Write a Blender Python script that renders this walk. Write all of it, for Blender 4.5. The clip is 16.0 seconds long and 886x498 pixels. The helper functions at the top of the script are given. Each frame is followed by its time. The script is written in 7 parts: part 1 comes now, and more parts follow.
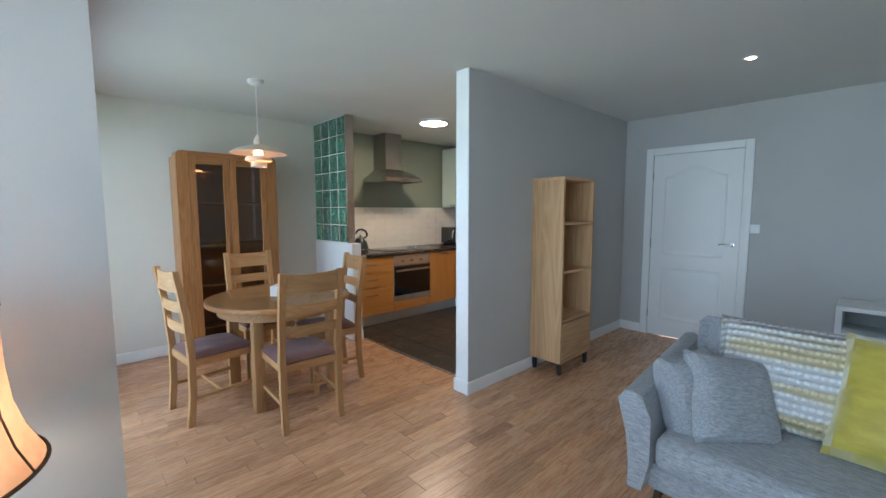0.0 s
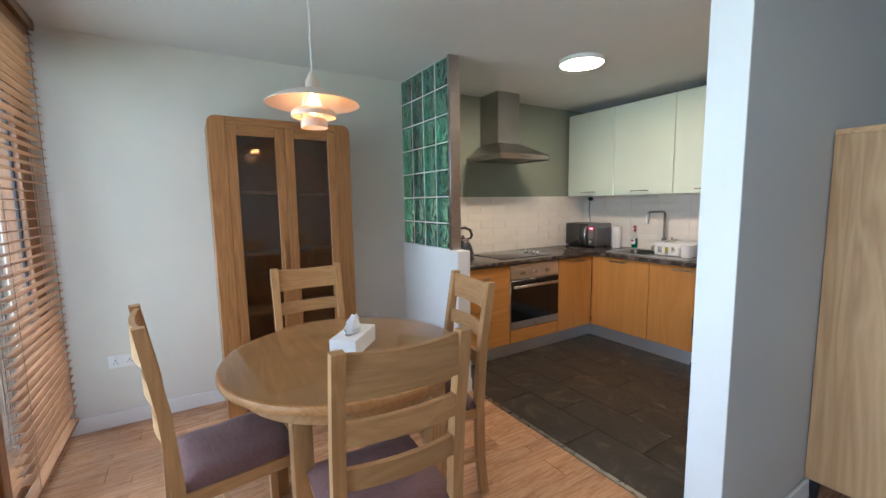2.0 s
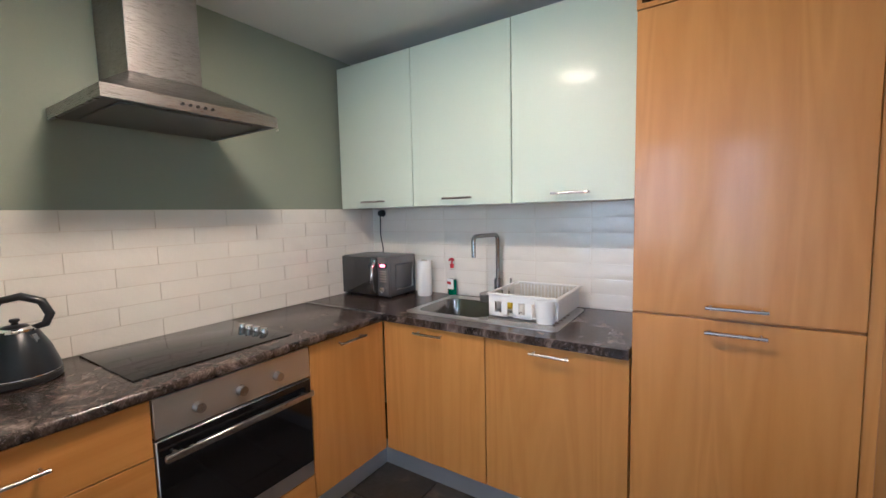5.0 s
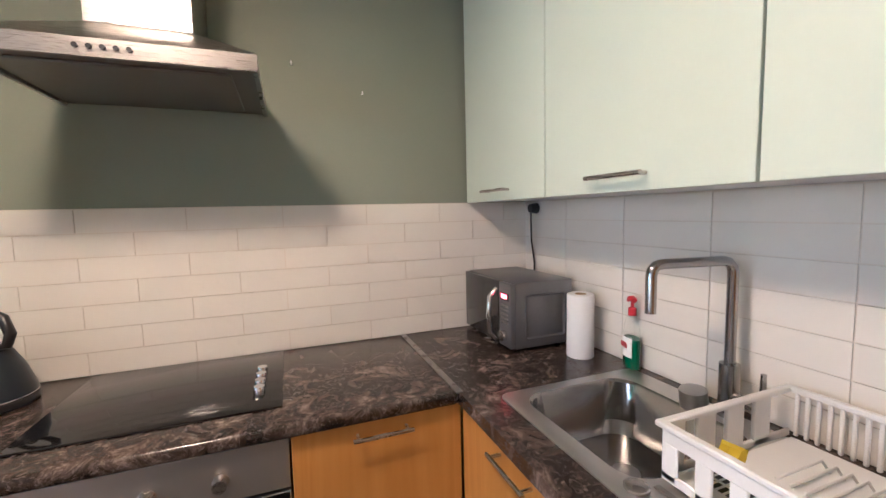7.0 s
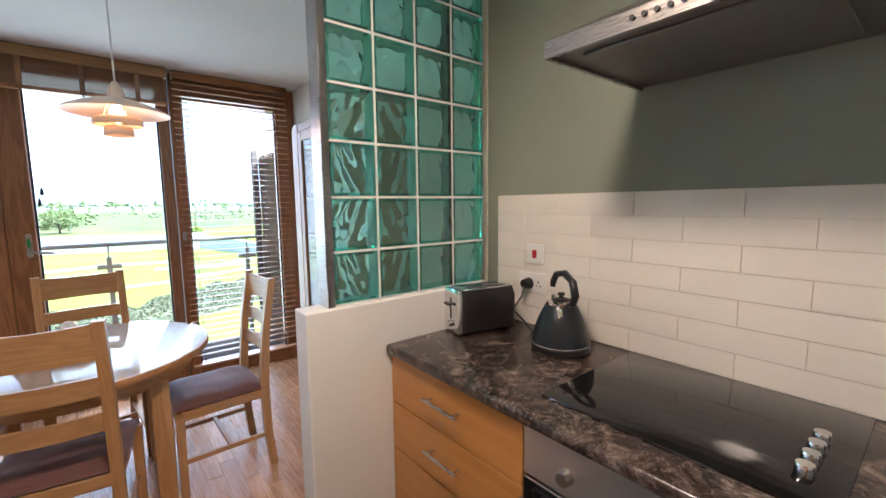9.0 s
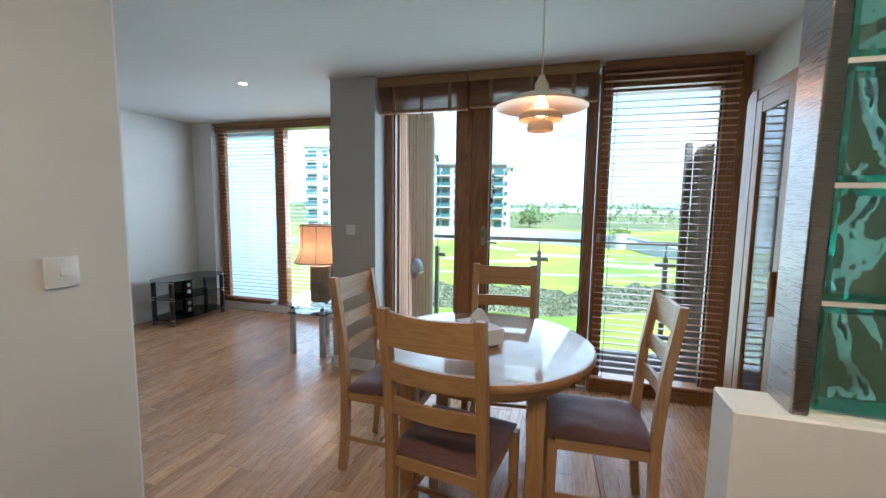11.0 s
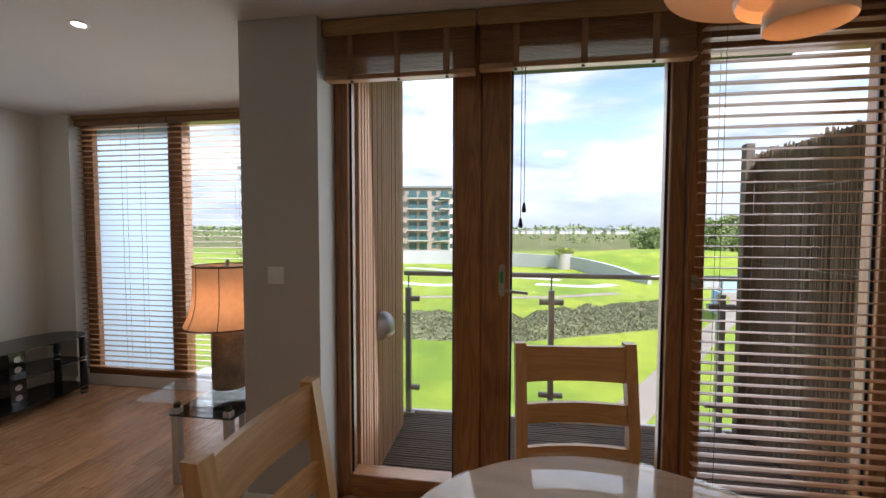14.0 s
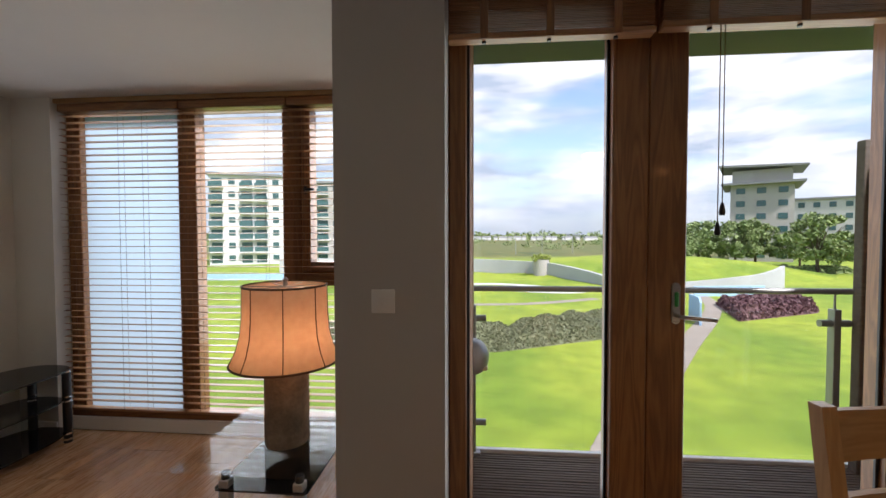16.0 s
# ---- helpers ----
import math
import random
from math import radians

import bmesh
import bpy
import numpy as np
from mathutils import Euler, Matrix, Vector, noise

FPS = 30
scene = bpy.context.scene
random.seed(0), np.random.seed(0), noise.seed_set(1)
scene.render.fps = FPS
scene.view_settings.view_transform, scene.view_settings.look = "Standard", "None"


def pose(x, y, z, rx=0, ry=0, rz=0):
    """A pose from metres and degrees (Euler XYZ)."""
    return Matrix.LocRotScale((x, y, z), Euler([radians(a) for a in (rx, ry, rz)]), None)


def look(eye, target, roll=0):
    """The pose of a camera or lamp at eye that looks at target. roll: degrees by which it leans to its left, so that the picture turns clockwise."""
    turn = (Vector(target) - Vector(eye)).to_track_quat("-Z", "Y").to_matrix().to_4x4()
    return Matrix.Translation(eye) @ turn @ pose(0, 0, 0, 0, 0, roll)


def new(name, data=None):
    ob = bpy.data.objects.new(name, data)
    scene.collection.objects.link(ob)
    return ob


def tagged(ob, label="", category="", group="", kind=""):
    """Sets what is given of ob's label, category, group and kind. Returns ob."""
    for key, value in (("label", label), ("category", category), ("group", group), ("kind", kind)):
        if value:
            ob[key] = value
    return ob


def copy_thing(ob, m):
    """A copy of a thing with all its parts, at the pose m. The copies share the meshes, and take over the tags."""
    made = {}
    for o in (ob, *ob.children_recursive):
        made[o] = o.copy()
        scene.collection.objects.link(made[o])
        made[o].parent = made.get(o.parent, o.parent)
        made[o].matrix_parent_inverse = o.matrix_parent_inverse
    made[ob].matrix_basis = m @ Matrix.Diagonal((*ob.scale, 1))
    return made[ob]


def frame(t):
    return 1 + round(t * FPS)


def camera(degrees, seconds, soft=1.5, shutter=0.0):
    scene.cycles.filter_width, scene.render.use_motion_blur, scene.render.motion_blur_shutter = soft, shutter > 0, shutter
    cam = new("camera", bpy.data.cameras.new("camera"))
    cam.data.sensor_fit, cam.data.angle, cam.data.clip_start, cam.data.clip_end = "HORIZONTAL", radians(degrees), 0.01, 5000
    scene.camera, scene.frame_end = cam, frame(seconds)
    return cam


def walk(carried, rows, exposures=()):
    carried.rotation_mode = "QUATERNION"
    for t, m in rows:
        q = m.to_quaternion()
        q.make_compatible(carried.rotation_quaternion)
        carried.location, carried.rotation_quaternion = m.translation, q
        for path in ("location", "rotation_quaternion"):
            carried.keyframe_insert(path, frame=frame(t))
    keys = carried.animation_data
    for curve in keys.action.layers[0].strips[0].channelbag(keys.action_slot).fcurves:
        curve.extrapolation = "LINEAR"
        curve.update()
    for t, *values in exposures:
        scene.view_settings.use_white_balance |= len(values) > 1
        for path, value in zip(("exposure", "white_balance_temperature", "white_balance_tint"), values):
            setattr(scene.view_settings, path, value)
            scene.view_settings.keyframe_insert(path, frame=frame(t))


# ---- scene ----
cam = camera(94.6, 16.0)
PATH = [
    (0, (0.192, 0.146, 1.424), (-1.264, 1.505, 1.236), -0.1),
    (0.5, (-0.137, 0.381, 1.393), (-1.792, 1.492, 1.226), -0.2),
    (1, (-0.517, 0.543, 1.414), (-2.277, 1.478, 1.231), -0.5),
    (1.5, (-0.899, 0.688, 1.414), (-2.664, 1.608, 1.211), -0.8),
    (2, (-1.274, 0.813, 1.418), (-2.964, 1.858, 1.192), -0.9),
    (2.5, (-1.637, 0.962, 1.414), (-3.185, 2.208, 1.193), -0.7),
    (3, (-1.903, 1.233, 1.409), (-3.28, 2.669, 1.206), -0.5),
    (3.5, (-2.096, 1.552, 1.436), (-3.308, 3.132, 1.25), -0.6),
    (4, (-2.32, 1.88, 1.428), (-3.386, 3.564, 1.263), -0.7),
    (4.2, (-2.388, 2.023, 1.416), (-3.414, 3.732, 1.255), -0.8),
    (6.3, (-2.736, 3.585, 1.423), (-4.256, 4.872, 1.24), -1.8),
    (6.5, (-2.793, 3.662, 1.414), (-4.409, 4.827, 1.237), -1.5),
    (7, (-2.914, 3.85, 1.427), (-4.777, 4.555, 1.248), -1.4),
    (7.5, (-3.033, 4.002, 1.438), (-5.021, 4.099, 1.241), -1.2),
    (8, (-3.104, 4.04, 1.446), (-5.018, 3.502, 1.233), -0.9),
    (8.5, (-3.144, 3.986, 1.45), (-4.797, 2.883, 1.221), -0.8),
    (9, (-3.206, 3.885, 1.434), (-4.453, 2.337, 1.213), -0.7),
    (9.5, (-3.255, 3.784, 1.435), (-4.013, 1.945, 1.22), -0.2),
    (10, (-3.331, 3.698, 1.428), (-3.562, 1.723, 1.214), 0.3),
    (10.2, (-3.386, 3.66, 1.426), (-3.419, 1.672, 1.211), 0.6),
    (12.3, (-3.373, 2.725, 1.405), (-2.485, 0.941, 1.235), 0.1),
    (12.5, (-3.305, 2.665, 1.406), (-2.469, 0.855, 1.24), -0.3),
    (13, (-3.12, 2.464, 1.425), (-2.428, 0.593, 1.285), -0.0),
    (13.5, (-2.948, 2.28, 1.437), (-2.445, 0.347, 1.318), 0.1),
    (14, (-2.782, 2.108, 1.439), (-2.48, 0.133, 1.346), 0.1),
    (14.5, (-2.602, 2.021, 1.449), (-2.461, 0.027, 1.369), -0.2),
    (15, (-2.389, 1.975, 1.456), (-2.341, -0.023, 1.385), -0.1),
    (15.5, (-2.211, 1.865, 1.437), (-2.148, -0.133, 1.379), -0.1),
    (16, (-2.01, 1.698, 1.447), (-1.84, -0.294, 1.387), -0.1),
]
EXPOSURES = [(0.0, 2.3, 5100, 3), (0.5, 2.25, 4900, 0), (1.0, 2.3, 4750, -3), (2.0, 2.5, 5200, 6), (3.0, 2.45, 5450, 9), (3.5, 2.6, 5050, 7), (4.0, 2.6, 4880, 6), (7.0, 2.75, 5250, 14), (7.5, 2.9, 5350, 14), (8.5, 2.82, 5100, 11), (9.0, 2.55, 5150, 11), (9.5, 2.3, 5100, 8), (10.2, 2.2, 4950, 1), (12.5, 1.5, 5850, 11), (13.0, 1.42, 6400, 18), (13.5, 1.27, 6400, 17), (14.5, 1.12, 6300, 14), (16.0, 0.95, 6500, 16)]
walk(cam, [(t, look(eye, target, roll)) for t, eye, target, roll in PATH], EXPOSURES)

# ---- world and sun ----
SUN_ELEVATION, SUN_TURN = radians(50), radians(-40)
world = bpy.data.worlds.new("world")
scene.world = world
world.use_nodes = True
wt = world.node_tree
wt.nodes.clear()
w_out = wt.nodes.new("ShaderNodeOutputWorld")
w_bg = wt.nodes.new("ShaderNodeBackground")
w_sky = wt.nodes.new("ShaderNodeTexSky")
w_sky.sky_type, w_sky.sun_disc = "NISHITA", False
w_sky.sun_elevation, w_sky.sun_rotation = SUN_ELEVATION, SUN_TURN
w_sky.air_density, w_sky.dust_density, w_sky.ozone_density = 1.0, 1.5, 1.5
w_co = wt.nodes.new("ShaderNodeTexCoord")
w_map = wt.nodes.new("ShaderNodeMapping")
w_map.inputs["Scale"].default_value = (1.6, 1.6, 6.0)
w_no = wt.nodes.new("ShaderNodeTexNoise")
w_no.inputs["Scale"].default_value, w_no.inputs["Detail"].default_value, w_no.inputs["Roughness"].default_value = 1.7, 8.0, 0.55
w_ramp = wt.nodes.new("ShaderNodeValToRGB")
w_ramp.color_ramp.elements[0].position, w_ramp.color_ramp.elements[1].position = 0.36, 0.54
w_no2 = wt.nodes.new("ShaderNodeTexNoise")
w_no2.inputs["Scale"].default_value, w_no2.inputs["Detail"].default_value = 3.0, 6.0
w_cl = wt.nodes.new("ShaderNodeValToRGB")
w_cl.color_ramp.elements[0].position, w_cl.color_ramp.elements[1].position = 0.38, 0.62
w_cl.color_ramp.elements[0].color, w_cl.color_ramp.elements[1].color = (2.1, 2.55, 3.2, 1), (5.0, 5.1, 5.25, 1)
w_mix = wt.nodes.new("ShaderNodeMix")
w_mix.data_type = "RGBA"
wt.links.new(w_co.outputs["Generated"], w_map.inputs["Vector"])
wt.links.new(w_map.outputs["Vector"], w_no.inputs["Vector"])
wt.links.new(w_map.outputs["Vector"], w_no2.inputs["Vector"])
wt.links.new(w_no.outputs["Fac"], w_ramp.inputs["Fac"])
wt.links.new(w_no2.outputs["Fac"], w_cl.inputs["Fac"])
wt.links.new(w_ramp.outputs["Color"], w_mix.inputs["Factor"])
wt.links.new(w_sky.outputs["Color"], w_mix.inputs[6])
wt.links.new(w_cl.outputs["Color"], w_mix.inputs[7])
# a grey-blue bank of cloud low over the horizon
w_sep = wt.nodes.new("ShaderNodeSeparateXYZ")
w_low = wt.nodes.new("ShaderNodeValToRGB")
w_low.color_ramp.elements[0].position, w_low.color_ramp.elements[1].position = 0.0, 0.17
w_low.color_ramp.elements[0].color, w_low.color_ramp.elements[1].color = (0.75, 0.75, 0.75, 1), (0, 0, 0, 1)
w_bank = wt.nodes.new("ShaderNodeMix")
w_bank.data_type = "RGBA"
w_bank.inputs[7].default_value = (2.0, 2.45, 3.1, 1)
wt.links.new(w_co.outputs["Generated"], w_sep.inputs[0])
wt.links.new(w_sep.outputs["Z"], w_low.inputs["Fac"])
wt.links.new(w_low.outputs["Color"], w_bank.inputs["Factor"])
wt.links.new(w_mix.outputs[2], w_bank.inputs[6])
wt.links.new(w_bank.outputs[2], w_bg.inputs["Color"])
wt.links.new(w_bg.outputs["Background"], w_out.inputs["Surface"])
w_bg.inputs["Strength"].default_value = 0.15

sun = new("sun", bpy.data.lights.new("sun", "SUN"))
sun.data.energy, sun.data.angle, sun.data.color = 3.6, radians(4), (1.0, 0.96, 0.9)
sun.matrix_basis = look((-math.sin(SUN_TURN) * -30, math.cos(SUN_TURN) * 30, 30 * math.tan(SUN_ELEVATION)), (0, 0, 0))


# daylight that comes in through the balcony doors and the living room window
for name, mid, wide, high, watts, down in (("daylight_doors", (-3.17, -0.33, 1.19), 2.46, 2.1, 12.5, 0.08), ("daylight_window", (-0.25, -1.6, 1.35), 2.4, 2.0, 31.0, 0.45)):
    daylight = new(name, bpy.data.lights.new(name, "AREA"))
    daylight.data.shape, daylight.data.size, daylight.data.size_y = "RECTANGLE", wide, high
    daylight.data.energy, daylight.data.color = watts, (0.9, 0.96, 1.0)
    daylight.matrix_basis = look(mid, (mid[0], mid[1] + 1, mid[2] - down))


# ---- helpers of this scene ----
def box(bm, lo, hi, r=0.0, seg=1, m=None):
    """A box between two corners, with edges rounded by r."""
    lo, hi = Vector(lo), Vector(hi)
    verts = bmesh.ops.create_cube(bm, size=1.0)["verts"]
    mid, size = (lo + hi) / 2, hi - lo
    for v in verts:
        v.co = Vector((v.co.x * size.x, v.co.y * size.y, v.co.z * size.z)) + mid
    if m is not None:
        bmesh.ops.transform(bm, matrix=m, verts=verts)
    if r > 0:
        edges = list({e for v in verts for e in v.link_edges})
        bmesh.ops.bevel(bm, geom=edges, offset=r, segments=seg, profile=0.5, affect="EDGES")
    return bm


def ring(center, u, v, r, n):
    return [center + (u * math.cos(2 * math.pi * k / n) + v * math.sin(2 * math.pi * k / n)) * r for k in range(n)]


def skin(bm, rings, cap=True, closed=True):
    rows = [[bm.verts.new(p) for p in one] for one in rings]
    n = len(rows[0])
    for a, b in zip(rows, rows[1:]):
        for k in range(n if closed else n - 1):
            bm.faces.new((a[k], a[(k + 1) % n], b[(k + 1) % n], b[k]))
    if cap:
        bm.faces.new(rows[0][::-1])
        bm.faces.new(rows[-1])
    return bm


def cyl(bm, a, b, r0, r1=None, n=16, cap=True):
    a, b = Vector(a), Vector(b)
    w = (b - a).normalized()
    u = w.orthogonal().normalized()
    v = w.cross(u)
    return skin(bm, [ring(a, u, v, r0, n), ring(b, u, v, r0 if r1 is None else r1, n)], cap)


def tube(bm, pts, r, n=8, cap=True):
    pts = [Vector(p) for p in pts]
    rings, u = [], None
    for k, p in enumerate(pts):
        w = (pts[min(k + 1, len(pts) - 1)] - pts[max(k - 1, 0)]).normalized()
        u = w.orthogonal().normalized() if u is None else (u - w * u.dot(w)).normalized()
        rings.append(ring(p, u, w.cross(u), r if not isinstance(r, (list, tuple)) else r[k], n))
    return skin(bm, rings, cap)


def lathe(bm, profile, at=(0, 0, 0), n=32, cap=True, sx=1.0, sy=1.0):
    at = Vector(at)
    rings = [[at + Vector((r * sx * math.cos(2 * math.pi * k / n), r * sy * math.sin(2 * math.pi * k / n), z)) for k in range(n)] for r, z in profile]
    return skin(bm, rings, cap)


def loft(bm, sections, cap=True):
    return skin(bm, [[Vector(p) for p in s] for s in sections], cap)


def puff(bm, size, bulge, n=14, m=None, pinch=0.0):
    """A stuffed cushion: a pad of size (x, y, z) whose middle swells."""
    sx, sy, sz = size
    sides = []
    for sign in (1, -1):
        grid = []
        for i in range(n + 1):
            row = []
            for j in range(n + 1):
                u, v = 2 * i / n - 1, 2 * j / n - 1
                edge = (1 - abs(u) ** 4) * (1 - abs(v) ** 4)
                x = u * sx / 2 * (1 - pinch * (1 - v * v))
                y = v * sy / 2 * (1 - pinch * (1 - u * u))
                wob = 0.012 * noise.noise((u * 2.1 + sx * 7, v * 2.1 + sy * 5, sign * 3.0))
                p = Vector((x, y, sign * (sz / 2 + bulge) * max(edge, 0) ** 0.42 + wob * edge))
                row.append(p)
            grid.append(row)
        sides.append(grid)
    made = {}

    def vert(s, i, j):
        on_edge = i in (0, n) or j in (0, n)
        key = (0 if on_edge else s, i, j)
        if key not in made:
            p = sides[s][i][j]
            made[key] = bm.verts.new(m @ p if m is not None else p)
        return made[key]

    for s in (0, 1):
        for i in range(n):
            for j in range(n):
                quad = [vert(s, i, j), vert(s, i + 1, j), vert(s, i + 1, j + 1), vert(s, i, j + 1)]
                bm.faces.new(quad if s == 0 else quad[::-1])
    return bm


def part(name, bm, material, parent=None, label="", smooth=True, kind=""):
    mesh = bpy.data.meshes.new(name)
    bmesh.ops.recalc_face_normals(bm, faces=bm.faces[:])
    bm.to_mesh(mesh)
    bm.free()
    if material is not None:
        mesh.materials.append(material)
    if smooth:
        mesh.polygons.foreach_set("use_smooth", [True] * len(mesh.polygons))
        mesh.set_sharp_from_angle(angle=radians(38))
    ob = new(name, mesh)
    ob.parent = parent
    if label:
        ob["label"] = label
    if kind:
        ob["kind"] = kind
    return ob


def piece(name, mesh, parent, m):
    """One more object on a shared mesh."""
    ob = new(name, mesh)
    ob.parent = parent
    ob.matrix_basis = m
    return ob


def mesh_of(name, bm, material, smooth=True):
    mesh = bpy.data.meshes.new(name)
    bmesh.ops.recalc_face_normals(bm, faces=bm.faces[:])
    bm.to_mesh(mesh)
    bm.free()
    mesh.materials.append(material)
    if smooth:
        mesh.polygons.foreach_set("use_smooth", [True] * len(mesh.polygons))
        mesh.set_sharp_from_angle(angle=radians(38))
    return mesh


def thing(name, at, label, category, group="", rz=0.0):
    ob = new(name)
    ob.empty_display_size = 0.1
    ob.matrix_basis = pose(*at, 0, 0, rz)
    return tagged(ob, label, category, group)


def structure(name, bm, material, label="", smooth=False):
    return tagged(part(name, bm, material, None, label, smooth), kind="structure")


def B(lo, hi, r=0.0, seg=1):
    return box(bmesh.new(), lo, hi, r, seg)


def boxes(*list_of, r=0.0):
    bm = bmesh.new()
    for lo, hi in list_of:
        box(bm, lo, hi, r)
    return bm


# ---- materials ----
def nodes_of(name):
    m = bpy.data.materials.new(name)
    m.use_nodes = True
    nt = m.node_tree
    bsdf = nt.nodes["Principled BSDF"]
    return m, nt, bsdf


def coords(nt, scale=(1, 1, 1), shuffle=0.0, rot=(0, 0, 0), space="Object"):
    co = nt.nodes.new("ShaderNodeTexCoord")
    mp = nt.nodes.new("ShaderNodeMapping")
    mp.inputs["Scale"].default_value = scale
    mp.inputs["Rotation"].default_value = rot
    out = co.outputs[space]
    if shuffle:
        info = nt.nodes.new("ShaderNodeObjectInfo")
        mul = nt.nodes.new("ShaderNodeVectorMath")
        mul.operation = "SCALE"
        mul.inputs[0].default_value = (13.1, 7.7, 5.3)
        nt.links.new(info.outputs["Random"], mul.inputs["Scale"])
        add = nt.nodes.new("ShaderNodeVectorMath")
        nt.links.new(out, add.inputs[0])
        nt.links.new(mul.outputs[0], add.inputs[1])
        out = add.outputs[0]
    nt.links.new(out, mp.inputs["Vector"])
    return mp.outputs["Vector"]


def tex_noise(nt, vec, scale, detail=4.0, rough=0.5, distort=0.0):
    n = nt.nodes.new("ShaderNodeTexNoise")
    n.inputs["Scale"].default_value, n.inputs["Detail"].default_value = scale, detail
    n.inputs["Roughness"].default_value, n.inputs["Distortion"].default_value = rough, distort
    nt.links.new(vec, n.inputs["Vector"])
    return n.outputs["Fac"]


def ramp(nt, fac, *stops):
    r = nt.nodes.new("ShaderNodeValToRGB")
    els = r.color_ramp.elements
    while len(els) < len(stops):
        els.new(0.5)
    for e, (p, c) in zip(els, stops):
        e.position = p
        e.color = (*c, 1) if len(c) == 3 else c
    nt.links.new(fac, r.inputs["Fac"])
    return r.outputs["Color"]


def mixc(nt, fac, a, b, mode="MIX"):
    m = nt.nodes.new("ShaderNodeMix")
    m.data_type, m.blend_type = "RGBA", mode
    for value, slot in ((fac, 0), (a, 6), (b, 7)):
        if isinstance(value, (int, float)):
            m.inputs[slot].default_value = value
        elif isinstance(value, tuple):
            m.inputs[slot].default_value = (*value, 1)
        else:
            nt.links.new(value, m.inputs[slot])
    return m.outputs[2]


def math_node(nt, op, a, b=0.0):
    m = nt.nodes.new("ShaderNodeMath")
    m.operation = op
    for value, slot in ((a, 0), (b, 1)):
        if isinstance(value, (int, float)):
            m.inputs[slot].default_value = value
        else:
            nt.links.new(value, m.inputs[slot])
    return m.outputs[0]


def bump(nt, bsdf, height, strength, distance=0.01):
    b = nt.nodes.new("ShaderNodeBump")
    b.inputs["Strength"].default_value, b.inputs["Distance"].default_value = strength, distance
    nt.links.new(height, b.inputs["Height"])
    nt.links.new(b.outputs["Normal"], bsdf.inputs["Normal"])


def plain(name, color, rough=0.5, metal=0.0, var=0.06, fine=60.0, coarse=2.5, relief=0.05, dist=0.002, coat=0.0, shuffle=0.0, spec=0.5):
    """A surface of one colour with variation at two scales and a fine relief."""
    m, nt, bsdf = nodes_of(name)
    vec = coords(nt, shuffle=shuffle)
    big, small = tex_noise(nt, vec, coarse, 3), tex_noise(nt, vec, fine, 5, 0.6)
    lo = tuple(c * (1 - var) for c in color)
    hi = tuple(min(c * (1 + var), 1) for c in color)
    base = ramp(nt, big, (0.3, lo), (0.7, hi))
    grain = ramp(nt, small, (0.3, (1 - var, 1 - var, 1 - var)), (0.7, (1, 1, 1)))
    nt.links.new(mixc(nt, 1.0, base, grain, "MULTIPLY"), bsdf.inputs["Base Color"])
    rr = ramp(nt, big, (0.3, (rough * 0.9,) * 3), (0.7, (min(rough * 1.12, 1),) * 3))
    nt.links.new(rr, bsdf.inputs["Roughness"])
    bsdf.inputs["Metallic"].default_value = metal
    bsdf.inputs["Specular IOR Level"].default_value = spec
    if coat:
        bsdf.inputs["Coat Weight"].default_value, bsdf.inputs["Coat Roughness"].default_value = coat, 0.08
    if relief:
        bump(nt, bsdf, small, relief, dist)
    return m


def wood(name, light, dark, axis="z", rough=0.42, rings=7.0, knots=0.0, coat=0.0, shuffle=1.0, tone=0.18, stretch=12.0):
    """Wood with its grain along an axis of the object."""
    m, nt, bsdf = nodes_of(name)
    s = {"x": (1 / stretch, 1, 1), "y": (1, 1 / stretch, 1), "z": (1, 1, 1 / stretch)}[axis]
    vec = coords(nt, tuple(v * rings for v in s), shuffle)
    warp = tex_noise(nt, vec, 1.2, 3, 0.5, 0.6)
    fine = tex_noise(nt, vec, 14.0, 5, 0.65)
    lines = nt.nodes.new("ShaderNodeMath")
    lines.operation = "PINGPONG"
    nt.links.new(math_node(nt, "MULTIPLY", warp, 9.0), lines.inputs[0])
    lines.inputs[1].default_value = 0.5
    fac = math_node(nt, "ADD", math_node(nt, "MULTIPLY", lines.outputs[0], 0.9), math_node(nt, "MULTIPLY", fine, 0.55))
    col = ramp(nt, fac, (0.15, light), (0.95, dark))
    if knots:
        kv = coords(nt, tuple(v ** 0.3 * 2.2 for v in s), shuffle)
        vo = nt.nodes.new("ShaderNodeTexVoronoi")
        vo.inputs["Scale"].default_value = knots
        nt.links.new(kv, vo.inputs["Vector"])
        spot = ramp(nt, vo.outputs["Distance"], (0.03, (1, 1, 1)), (0.13, (0, 0, 0)))
        col = mixc(nt, spot, col, tuple(c * 0.35 for c in dark))
    info = nt.nodes.new("ShaderNodeObjectInfo")
    shade = ramp(nt, info.outputs["Random"], (0.0, (1 - tone,) * 3), (1.0, (1.0,) * 3))
    col = mixc(nt, 1.0, col, shade, "MULTIPLY")
    nt.links.new(col, bsdf.inputs["Base Color"])
    rr = ramp(nt, fine, (0.3, (rough * 0.85,) * 3), (0.75, (min(1, rough * 1.2),) * 3))
    nt.links.new(rr, bsdf.inputs["Roughness"])
    if coat:
        bsdf.inputs["Coat Weight"].default_value, bsdf.inputs["Coat Roughness"].default_value = coat, 0.1
    bump(nt, bsdf, fine, 0.12, 0.0015)
    return m


